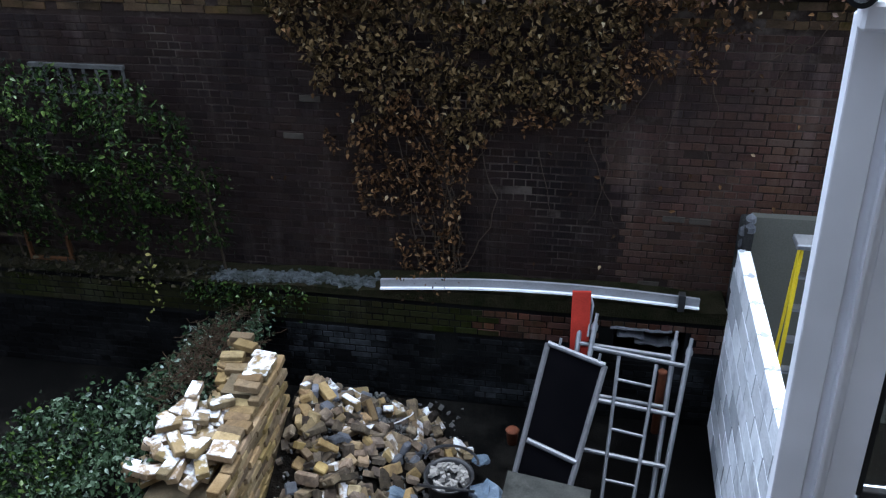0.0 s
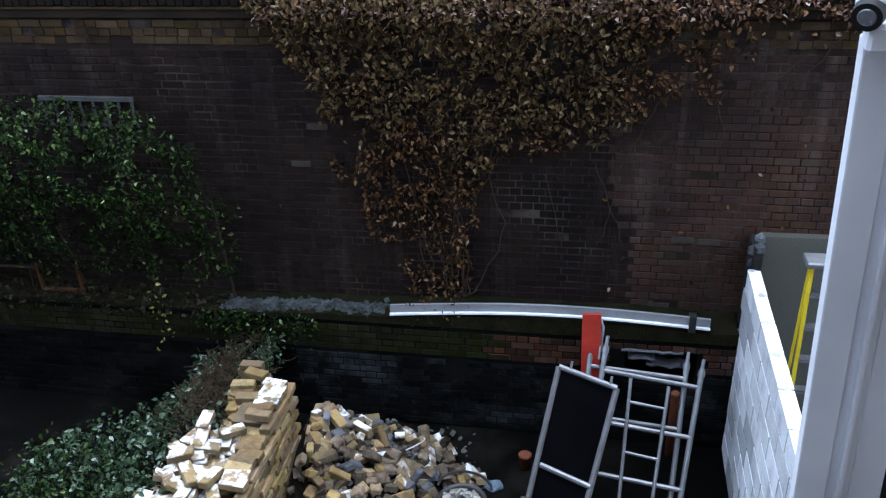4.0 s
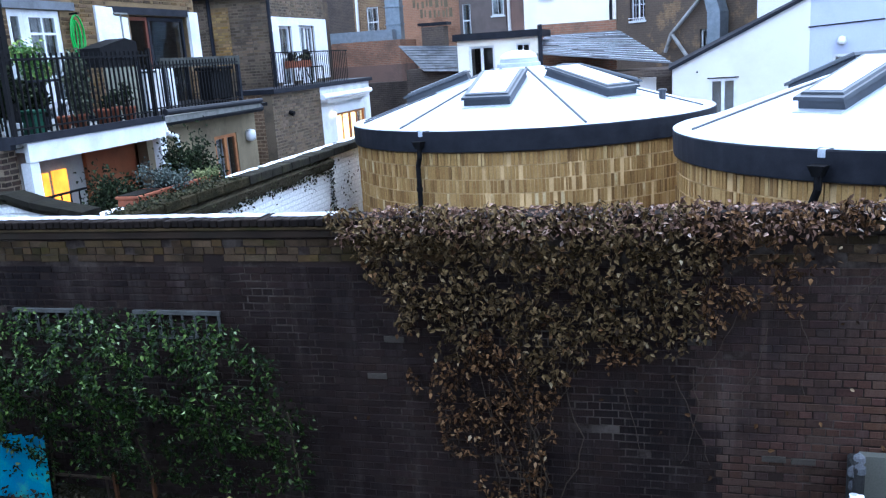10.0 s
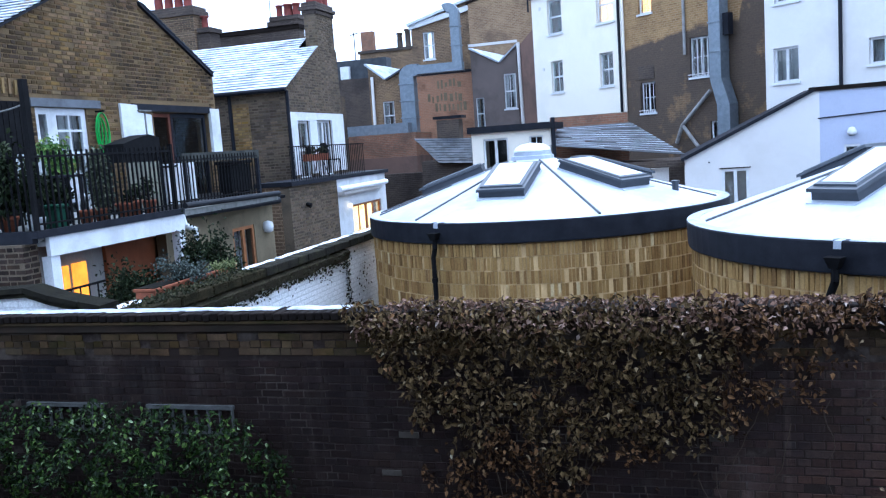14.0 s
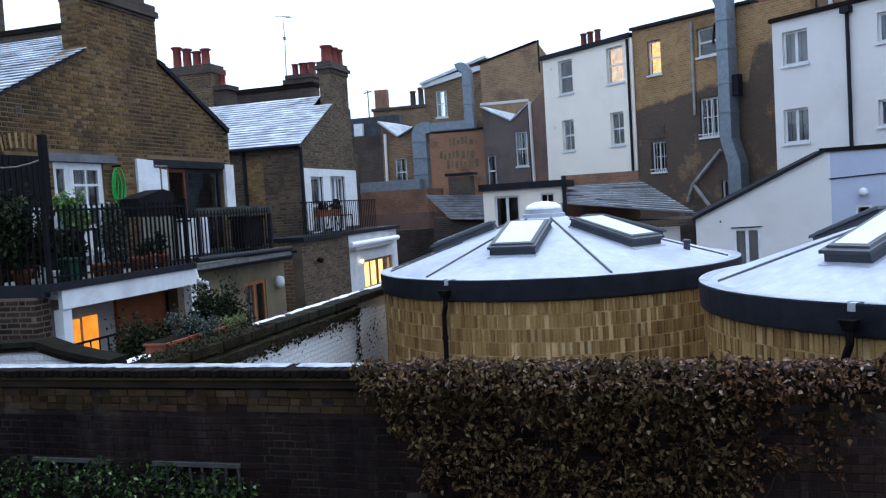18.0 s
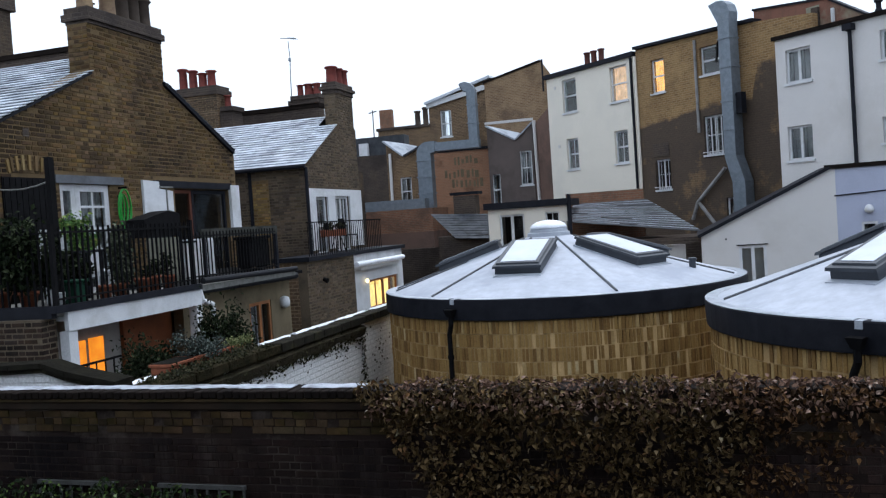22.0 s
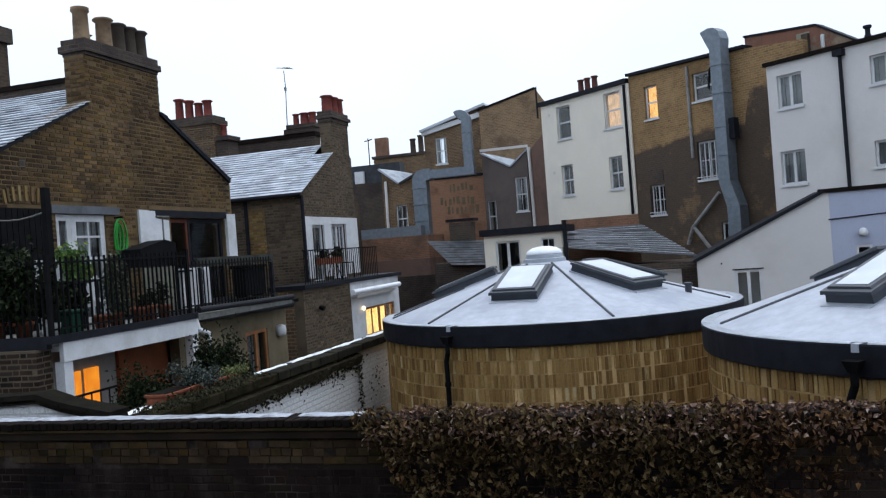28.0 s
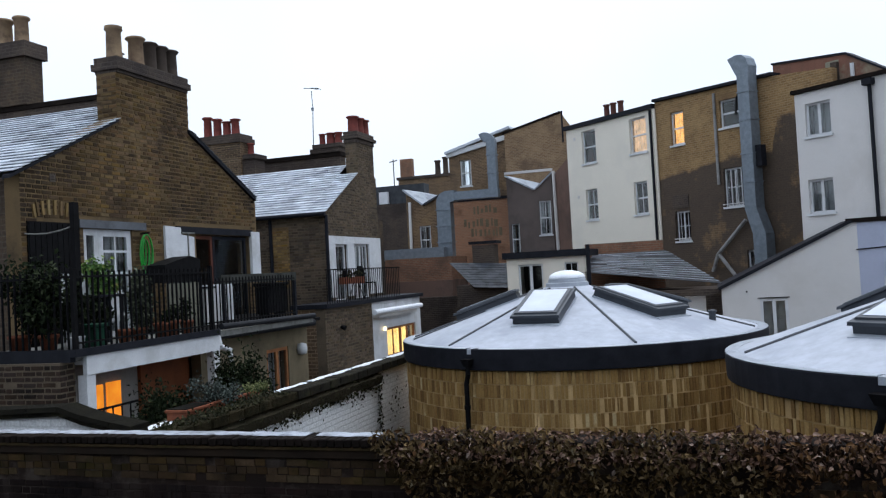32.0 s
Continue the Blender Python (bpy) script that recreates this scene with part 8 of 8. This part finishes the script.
wire = thing("bent_wire", "bent pale wire sticking out of the rubble", "wire", (-1.5, 6.1, 0.2))
bm = bmesh.new()
pts = [(-1.95 + 0.5 * math.sin(k * 0.33), 6.12 - 0.22 * math.cos(k * 0.4), 0.22 + 0.10 * math.sin(k * 0.5)) for k in range(10)]
part("strand", tube(pts, 0.007, 5), GREY_RENDER, wire)

# ---- plants against the wall ----
IVY = [(-3.05, 4.30), (-2.6, 3.6), (-2.4, 2.8), (-2.1, 2.2), (-1.85, 1.75), (-1.6, 1.28), (-1.05, 1.28), (-1.12, 2.0), (-1.05, 2.75), (-0.5, 2.85), (0.1, 3.05), (0.5, 3.3), (0.95, 3.55), (1.3, 3.85), (2.2, 4.05), (2.6, 4.38), (-2.9, 4.42)]
iv = thing("climbing_hydrangea", "climber with dry brown and olive leaves on the wall", "climber", (-1.3, 7.1, 1.2))
random.seed(41)
spots = []
while len(spots) < 8000:
    x, z = random.uniform(-3.2, 2.6), random.uniform(1.2, 4.45)
    n1, n2 = noise.noise((x * 2.2, z * 2.2, 0)) + 0.6 * noise.noise((x * 7, z * 7, 3)), noise.noise((x * 2.2, z * 2.2, 5)) + 0.6 * noise.noise((x * 7, z * 7, 8))
    if not inside(IVY, x + 0.2 * n1, z + 0.17 * n2):
        continue
    if noise.noise((x * 2.4, z * 2.4, 9)) < -0.27 and z < 3.9 or noise.noise((x * 7.0, z * 5.0, 12)) < -0.32:
        continue
    low = max(0.0, min(1.0, (z - 1.2) / 2.8))
    if random.random() > 0.22 + 0.78 * low or (x > 0.4 and random.random() < min(0.94, 0.3 + (x - 0.4) * 0.6) and z < 4.2):
        continue
    d = 0.04 + 0.24 * low * random.random() * (0.6 + 0.5 * noise.noise((x * 3.1, z * 3.1, 4))) + (0.08 if z > 4.1 else 0)
    spots.append((x, 7.19 - d, z))
rim = []
for _ in range(4200):
    x = random.uniform(-2.95, 4.2)
    y = random.uniform(6.92, 7.52)
    bulge = 4.345 + 0.05 * noise.noise((x * 2.2, 0, 3)) + 0.035 * noise.noise((x * 7, 1, 0)) - 0.5 * max(0, abs(y - 7.3) - 0.15)
    if x < -2.7:
        bulge -= 0.05
    if x > 1.2 and random.random() < 0.45:
        continue
    rim.append((x, y, bulge - abs(random.gauss(0, 0.05))))
random.shuffle(spots)
def rusty(p):
    return p[2] < 3.0 + 0.5 * noise.noise((p[0] * 1.4, p[2] * 1.4, 2)) or p[0] > 0.35 + 0.5 * noise.noise((p[0], p[2] * 2, 6))
foliage("leaves", leaves([q for q in spots[300:] if rusty(q)], 0.030, 0.068, (0, -0.85, 0.3), 0.7, 0.9), DRY_LEAF, iv, "rust-brown dry leaves")
foliage("olive_leaves", leaves([q for q in spots[300:] if not rusty(q)], 0.034, 0.072, (0, -0.85, 0.3), 0.7, 0.9), OLIVE_LEAF, iv, "olive-green leaves")
foliage("top_leaves", leaves(rim, 0.032, 0.068, (0, -0.7, 0.5), 0.5, 0.9), FROST_LEAF, iv, "frosted brown leaves over the wall head")
LEAVES = []
for k in range(4):
    me = bpy.data.meshes.new("leaf")
    me.from_pydata(leaf_shape(0.042 + 0.007 * k), [], LEAF_FACES)
    me.materials.append(DRY_LEAF)
    LEAVES.append(me)
for p in spots[:300]:
    piece("leaf", random.choice(LEAVES), leaf_pose((p[0], p[1] - 0.02, p[2]), Vector((0, -0.85, 0.35)), 0.7, 0.5), iv)
part("wall_stub", box(2.3, 2.36, 7.1, 7.19, 4.0, 4.1), TWIG, iv)
for k in range(11):
    line = [(-1.35, 7.16, 1.25)]
    x, z = -1.35 + random.gauss(0, 0.12), 1.25
    top = random.uniform(2.4, 4.2)
    drift = random.uniform(-0.35, 0.3)
    while z < top:
        nx, nz = x + drift * 0.12 + random.gauss(0, 0.05), z + 0.16
        line.append((nx, 7.15, nz))
        x, z = nx, nz
    part("stem", tube(line, 0.008, 5, 0.004), TWIG, iv)

bush = thing("evergreen_climber", "dense dark green evergreen climber on a trellis", "climber", (-5.2, 6.9, 1.2))
random.seed(43)
def bush_edge(x):
    if x < -4.5:
        return 3.39 + 0.10 * noise.noise((x * 2, 0, 0))
    f = (x + 4.5) / 1.05
    return 3.35 - 0.35 * f - 0.75 * max(0, f - 0.35) ** 1.5 * 1.5
spots = []
while len(spots) < 12500:
    x, z = random.uniform(-8.4, -3.35), random.uniform(1.55, 3.6)
    top = bush_edge(x) + 0.1 * noise.noise((x * 4, z * 4, 2))
    if z > top or (z < 2.5 and random.random() < (2.5 - z) * 0.75):
        continue
    bulge = (0.66 - 0.36 * max(0.0, min(1.0, (2.75 - z) / 1.1))) * math.sqrt(max(0.0, min(1.0, (top - z) / 0.45))) * (0.72 + 0.75 * noise.noise((x * 3.2, z * 3.6, 7)))
    if noise.noise((x * 3.3, z * 3.3, 1)) < -0.25:
        bulge *= 0.4
    spots.append((x, 7.12 - bulge - random.random() * 0.12, z))
foliage("leaves", leaves([p for p in spots if p[2] > 2.75], 0.032, 0.070, (0, -0.7, 0.6), 0.8, 0.7), GREEN_LEAF, bush)
foliage("lower_leaves", leaves([p for p in spots if p[2] <= 2.75], 0.032, 0.068, (0, -1, -0.55), 0.9, 0.6), GREEN_LEAF, bush)
for x in (-5.25, -4.45, -3.57, -5.9, -6.6):
    part("stem", rods([((x, 7.0, 1.25), (x + random.uniform(-0.25, 0.25), 6.95, 2.4))], 0.013, 6), TWIG, bush)
strand = [(-4.28 + random.gauss(0, 0.07), 6.72, 0.75 + random.random() * 0.8) for _ in range(26)]
foliage("yellow_strand", leaves(strand, 0.035, 0.065), YELLOW_LEAF, bush, "trailing strand of yellowing leaves")
TRELLIS_WOOD = plain("weathered_trellis_wood", (0.085, 0.085, 0.083), (0.05, 0.05, 0.048), 8.0, 0.85, 0.3, snow=0.2, spec=0.05)
for x0, x1 in ((-5.36, -4.36), (-6.85, -5.89)):
    tr = thing("trellis_panel", "grey wooden trellis panel behind the climber", "trellis", (x0, 7.1, 1.3), "trellis panels")
    part("top_rail", box(x0, x1, 7.14, 7.18, 3.32, 3.36), TRELLIS_WOOD, tr)
    for k in range(8):
        x = x0 + 0.02 + (x1 - x0 - 0.04) * k / 7
        part("slat", box(x - 0.012, x + 0.012, 7.15, 7.17, 3.08, 3.319), TRELLIS_WOOD, tr)
    for z in (3.05,):
        part("rail", box(x0, x1, 7.171, 7.185, z, z + 0.03), TRELLIS_WOOD, tr)
CRATE = plain("dull_crate_wood", (0.085, 0.040, 0.018), (0.055, 0.026, 0.013), 5.0, 0.7, 0.2, spec=0.04)
fr = thing("wooden_crate_end", "small orange wooden frame standing on the ledge", "frame", (-5.5, 6.94, 1.26))
part("bottom_bar", box(-5.76, -5.26, 6.92, 6.96, 1.262, 1.295), CRATE, fr)
part("side_bar", box(-5.76, -5.73, 6.92, 6.96, 1.296, 1.62), CRATE, fr)
part("side_bar", box(-5.29, -5.26, 6.92, 6.96, 1.296, 1.56), CRATE, fr)
part("cross_bar", box(-6.5, -5.761, 6.93, 6.95, 1.52, 1.545), TWIG, fr)
tq = thing("printed_sheet", "bright blue and turquoise sheet leaning by the climber", "sheet", (-6.9, 6.85, 1.25))
bm = bmesh.new()
for k in range(8):
    x0, x1 = -7.6 + k * 0.14, -7.6 + (k + 1) * 0.14
    y0, y1 = 6.85 + 0.006 * (k % 2), 6.85 + 0.006 * ((k + 1) % 2)
    hexa(bm, [(x0 - 0.04, y0, 1.25), (x1 - 0.04, y1, 1.25), (x1 - 0.04, y1 + 0.01, 1.25), (x0 - 0.04, y0 + 0.01, 1.25)], [(x0, y0, 2.0), (x1, y1, 2.03), (x1, y1 + 0.01, 2.03), (x0, y0 + 0.01, 2.0)])
bmesh.ops.remove_doubles(bm, verts=bm.verts[:], dist=0.002)
part("sheet", bm, SHEET, tq)

heap_iv = thing("ivy_heap", "low tangle of snow-flecked ivy beside the brick wall", "ivy", (-3.6, 5, 0))
random.seed(47)
spots, lines = [], []
def mound(x, y):
    return 0.45 + 0.42 * math.exp(-((x + 4.55) / 0.45) ** 2 - ((y - 5.0) / 0.55) ** 2) + (0.85 if y < 5.2 else 0.84) * math.exp(-((x + 3.35 + (5.2 - y) * 0.12) / 0.75) ** 2) * (0.75 + 0.25 * noise.noise((x * 2, y * 2, 4)))
HEAP_LEAF = leaf_mat("frosted_ivy_leaf", [(0.0, (0.003, 0.006, 0.002)), (0.40, (0.012, 0.024, 0.009)), (0.72, (0.040, 0.068, 0.034)), (0.93, (0.095, 0.135, 0.088)), (1.0, (0.26, 0.31, 0.27))], 0.5, snow=0.05, spec=0.1)
while len(spots) < 6600:
    x, y = random.uniform(-4.85, -2.95), random.uniform(3.4, 6.7)
    if y > 6.1 and x < -4.0 or (x > -3.2 and 3.8 < y < 5.1) or (x < -4.3 and y > 5.5 and random.random() < 0.8):
        continue
    spots.append((x, y, mound(x, y) + 0.12 * noise.noise((x * 6, y * 6, 1)) - abs(random.gauss(0, 0.13)) + 0.1 * noise.noise((x * 2.6, y * 2.6, 8))))
foliage("leaves", leaves(spots, 0.034, 0.078, (0.1, -0.5, 0.85), 0.8, 1.1), HEAP_LEAF, heap_iv)
spots = [(random.gauss(-4.2, 0.35), random.gauss(4.4, 0.4), 0.75 + random.gauss(0, 0.08)) for _ in range(1300)]
foliage("green_leaves", leaves(spots, 0.04, 0.07, (0.1, -0.5, 0.85), 0.5, 0.7), GREEN_LEAF, heap_iv, "fresher green leaves")
for k in range(560):
    x, y = random.gauss(-3.32, 0.17), random.gauss(5.98, 0.36)
    z = mound(x, y)
    a, b = random.uniform(0, math.tau), random.gauss(0, 0.9)
    p = Vector((x, y, z + random.uniform(-0.10, 0.05)))
    for step in range(3):
        q = p + Vector((0.075 * math.cos(a), 0.075 * math.sin(a), random.gauss(0.004, 0.022)))
        lines.append((p, q))
        p, a = q, a + b
part("twig_tangle", rods(lines, 0.0030, 4), plain("brown_bramble", (0.055, 0.037, 0.023), (0.024, 0.017, 0.012), 12.0, 0.9, 0.2, spec=0.05), heap_iv, "", "stuff")
lump = lathe([(1.0, 0), (0.9, 0.25), (0.6, 0.42), (0.2, 0.5)], (0, 0, 0), 16)
for v in lump.verts:
    v.co = (v.co.x * 0.8 - 3.75, v.co.y * 1.5 + 5.0, v.co.z * 0.8)
part("soil_mound", lump, SOIL, heap_iv)
tp = thing("terracotta_pot", "terracotta pot at the foot of the ivy", "pot", (-3.25, 3.95, 0))
part("pot", lathe([(0.09, 0), (0.13, 0.62), (0.15, 0.63), (0.15, 0.7), (0.12, 0.7)], (-3.28, 3.98, 0.0), 14), TERRACOTTA, tp, "", "", True)

# ---- coping and bricks of the garden wall ----
random.seed(51)
cop_me = [mesh_of("coping_brick", box(-0.0395 + g, 0.0395 - g, -0.165, 0.165, 0, 0.075, 0.008), COPING) for g in (0.001, 0.004)]
for k in range(244):
    piece("coping_brick", random.choice(cop_me), pose(WX0 + 0.045 + k * 0.086, WY + 0.112 + random.gauss(0, 0.004), 4.222 + random.gauss(0, 0.003), random.gauss(0, 0.6), random.gauss(0, 0.5), 0), wall_g)
part("oversailing_course", box(WX0, WX1, WY - 0.045, WY + 0.27, 4.192, 4.217), BAND_BRICK, wall_g, "pale worn oversailing course")
part("moulded_course", box(WX0, WX1, WY - 0.03, WY + 0.25, 4.109, 4.1915, 0.006), plain("mossy_brown_moulding", (0.026, 0.017, 0.011), (0.013, 0.009, 0.0065), 2.2, 0.85, 0.4, 0.01, stain=(0.015, 0.014, 0.010), stain_scale=1.4), wall_g, "brown moulded course under the coping")
bm = bmesh.new()
def snow_edge(x):
    a = noise.noise((x * 3.1, 2, 0)) + 0.6 * noise.noise((x * 11, 5, 0))
    return WY + 0.085 + 0.05 * a, 4.299 + max(0.002, 0.008 + 0.012 * noise.noise((x * 6, 9, 0)))
for k in range(420):
    x, x1 = WX0 + k * 0.05, WX0 + k * 0.05 + 0.05
    if -3.1 < x < 4.2 or noise.noise((x * 1.7, 31, 0)) + 0.5 * noise.noise((x * 9, 33, 0)) < -0.48:
        continue
    (ya, za), (yb, zb) = snow_edge(x), snow_edge(x1)
    hexa(bm, [(x, ya, 4.299), (x1, yb, 4.299), (x1, WY + 0.26, 4.299), (x, WY + 0.26, 4.299)], [(x, ya + 0.02, za), (x1, yb + 0.02, zb), (x1, WY + 0.24, zb), (x, WY + 0.24, za)])
part("snow", bm, plain("thin_wet_snow", (0.42, 0.45, 0.51), (0.25, 0.27, 0.31), 9.0, 0.6, 0.4, 0.02, stain=(0.10, 0.10, 0.10), stain_scale=4.0), wall_g, "line of settled snow on the coping", "stuff")


def brick_rows(x0, x1, z0, z1, y, proud, skip=None, header_rows=True):
    """Bricks of a face in English bond, as one mesh of single blocks."""
    vs, fs = [], []
    r = 0
    z = z0
    while z + 0.066 <= z1:
        w = 0.1025 if (header_rows and r % 2) else 0.215
        x = x0 - (0.056 if r % 2 else 0)
        while x < x1:
            if not (skip and skip(x, z)):
                p = y - proud - abs(random.gauss(0, 0.003))
                a, b = x + 0.005 + random.gauss(0, 0.002), x + w + 0.005 + random.gauss(0, 0.002)
                c, d = z + random.gauss(0, 0.002), z + 0.065 + random.gauss(0, 0.002)
                base = len(vs)
                vs += [(a, y, c), (b, y, c), (b, y, d), (a, y, d), (a + 0.004, p, c + 0.004), (b - 0.004, p, c + 0.004), (b - 0.004, p, d - 0.004), (a + 0.004, p, d - 0.004)]
                fs += [tuple(base + q for q in f) for f in ((4, 5, 6, 7), (0, 1, 5, 4), (1, 2, 6, 5), (2, 3, 7, 6), (3, 0, 4, 7))]
            x += w + 0.01
        z += 0.075
        r += 1
    me = bpy.data.meshes.new("brickwork")
    me.from_pydata(vs, [], fs)
    return me


def brown_side(x, z):
    return x > 0.15 + 0.9 * noise.noise((x * 0.9, z * 0.9, 2))


me = brick_rows(-9.0, 3.6, 1.2, 3.855, WY, 0.003, lambda x, z: not brown_side(x, z) or random.random() < 0.03)
me.materials.append(BROWN_BRICK)
part("brickwork", me, None, wall_g, "brown weathered bricks", "stuff")
me = brick_rows(-9.0, 3.6, 1.2, 3.855, WY, 0.003, lambda x, z: brown_side(x, z) or random.random() < 0.02)
me.materials.append(WALL_BRICK)
part("brickwork", me, None, wall_g, "sooty bricks in weathered bond", "stuff")
me = brick_rows(3.6, 9.0, 1.2, 4.10, WY, 0.007)
me.materials.append(WALL_BRICK)
part("brickwork", me, None, wall_g, "sooty bricks", "stuff")
hollow = lambda x, z: 0.2 < x < 1.1 and 0.66 < z < 1.1
me = brick_rows(-9.0, -0.9, 0.88, 1.23, 6.778, 0.003)
me.materials.append(MOSS_BRICK)
part("brickwork", me, None, ledge, "mossy green bricks", "stuff")
me = brick_rows(-0.9, 1.42, 0.88, 1.23, 6.778, 0.003, hollow)
me.materials.append(RED_BRICK)
part("brickwork", me, None, ledge, "damp reddish bricks", "stuff")
# lower courses are much darker than the mossy and red ones above
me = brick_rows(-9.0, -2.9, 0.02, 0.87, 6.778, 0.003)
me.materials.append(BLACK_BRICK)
part("brickwork", me, None, ledge, "near-black lower bricks", "stuff")
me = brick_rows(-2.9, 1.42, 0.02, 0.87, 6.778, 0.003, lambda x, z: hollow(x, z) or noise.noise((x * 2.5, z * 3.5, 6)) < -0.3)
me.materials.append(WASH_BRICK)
part("brickwork", me, None, ledge, "dark limewashed bricks", "stuff")
band_me = [mesh_of("brick", box(-w / 2, w / 2, -0.010, 0.0, -0.0325, 0.0325), BAND_BRICK) for w in (0.215, 0.1025)]
count = 0
for r in range(3):
    z = 3.905 + r * 0.076
    x = -9.0
    while x < 4.0 and count < 300:
        k = 1 if (r == 1) or random.random() < 0.15 else 0
        w = (0.215, 0.1025)[k]
        if not (-1.6 < x < 1.2 and random.random() < 0.6) and random.random() > 0.1:
            piece("brick", band_me[k], pose(x + w / 2, WY - random.uniform(-0.004, 0.005), z + random.gauss(0, 0.003), random.gauss(0, 0.9), random.gauss(0, 0.9), random.gauss(0, 0.8)), wall_g)
            count += 1
        x += w + 0.011

# stray leaves, pale bricks and dead stems on the bare wall
random.seed(63)
for k in range(46):
    x, z = random.uniform(-0.6, 2.6), random.uniform(1.4, 4.0)
    if random.random() < 0.25:
        x = random.uniform(-3.2, -1.8)
    piece("leaf", random.choice(LEAVES), leaf_pose((x, WY - 0.03, z), Vector((0, -1, 0.2)), 0.7, 0.3), iv)
pale_me = mesh_of("brick", box(-0.1, 0.1, -0.013, 0, -0.03, 0.03, 0.004), plain("pale_worn_brick", (0.055, 0.047, 0.038), (0.034, 0.029, 0.024), 9.0, 0.9, 0.4))
for x, z in ((1.12, 2.07), (0.88, 2.08), (0.72, 1.36), (-2.55, 3.1), (-2.75, 2.72), (0.25, 3.15)):
    piece("brick", pale_me, pose(x, WY - 0.001, z), wall_g)
for k, (x, z, n_, d) in enumerate(((0.55, 3.4, 7, -0.06), (1.95, 3.98, 6, -0.07), (1.75, 3.9, 5, -0.09), (0.2, 2.9, 9, -0.02), (0.05, 2.8, 8, 0.03), (-0.4, 2.7, 6, 0.02), (1.1, 3.5, 8, 0.01), (0.8, 3.3, 7, -0.03))):
    pts = [(x, WY - 0.03, z)]
    for j in range(n_):
        pts.append((pts[-1][0] + d + random.gauss(0, 0.025), WY - 0.03 - 0.01 * random.random(), pts[-1][2] - 0.1))
    part("stem", tube(pts, 0.005, 5, 0.003), TWIG, iv)
random.seed(66)
spots = [(random.gauss(-1.35, 0.16), 6.79 - abs(random.gauss(0, 0.06)), random.uniform(1.25, 1.7)) for _ in range(90)]
foliage("trailing_leaves", leaves(spots, 0.025, 0.045, (0, -1, 0.2)), DRY_LEAF, iv)
spots = [(random.uniform(-3.9, -2.6) if k % 3 else random.gauss(-3.5, 0.15), 6.76 - abs(random.gauss(0, 0.07)), 1.30 - abs(random.gauss(0, 0.14))) for k in range(420)]
lp_ = thing("ledge_weeds", "dark green weeds and moss trailing over the ledge", "weeds", (-3.2, 6.8, 1.25))
foliage("leaves", leaves(spots, 0.03, 0.06, (0, -0.8, 0.5)), GREEN_LEAF, lp_)
spots = [(random.uniform(-7.5, -3.6), random.uniform(6.66, 7.0), 1.28 + random.uniform(-0.12, 0.10)) for k in range(900)]
foliage("dry_grass", leaves(spots, 0.03, 0.08, (0, -0.5, 0.5), -0.4), leaf_mat("dead_grass", [(0.0, (0.006, 0.005, 0.003)), (0.7, (0.018, 0.014, 0.008)), (1.0, (0.05, 0.04, 0.02))], 0.7), lp_, "dry grass along the ledge")

# small security camera on the window stile
CCTV = (0.285, 0.98, 5.482)
cam_t = thing("security_camera", "small white and black dome camera on a bracket", "camera", CCTV)
part("bracket", box(CCTV[0] + 0.0, CCTV[0] + 0.04, CCTV[1] - 0.01, CCTV[1] + 0.02, CCTV[2] - 0.045, CCTV[2] - 0.014, 0.004), UPVC, cam_t)
bm = bmesh.new()
bmesh.ops.create_uvsphere(bm, u_segments=24, v_segments=14, radius=0.02, matrix=Matrix.Translation((CCTV[0] + 0.004, CCTV[1] + 0.006, CCTV[2] + 0.008)))
part("housing", bm, UPVC, cam_t, "glossy white housing", "", True)
way = Vector((-0.45, -0.85, -0.25)).normalized()
bm = bmesh.new()
rod(bm, Vector(CCTV), Vector(CCTV) + way * 0.018, 0.018, 0.016, 24)
part("lens_ring", bm, GASKET, cam_t, "black lens ring")
bm = bmesh.new()
rod(bm, Vector(CCTV) + way * 0.0181, Vector(CCTV) + way * 0.0195, 0.010, 0.009, 20)
part("lens", bm, metal_mat("smoked_lens", (0.25, 0.26, 0.28), 0.25, 0.3), cam_t)
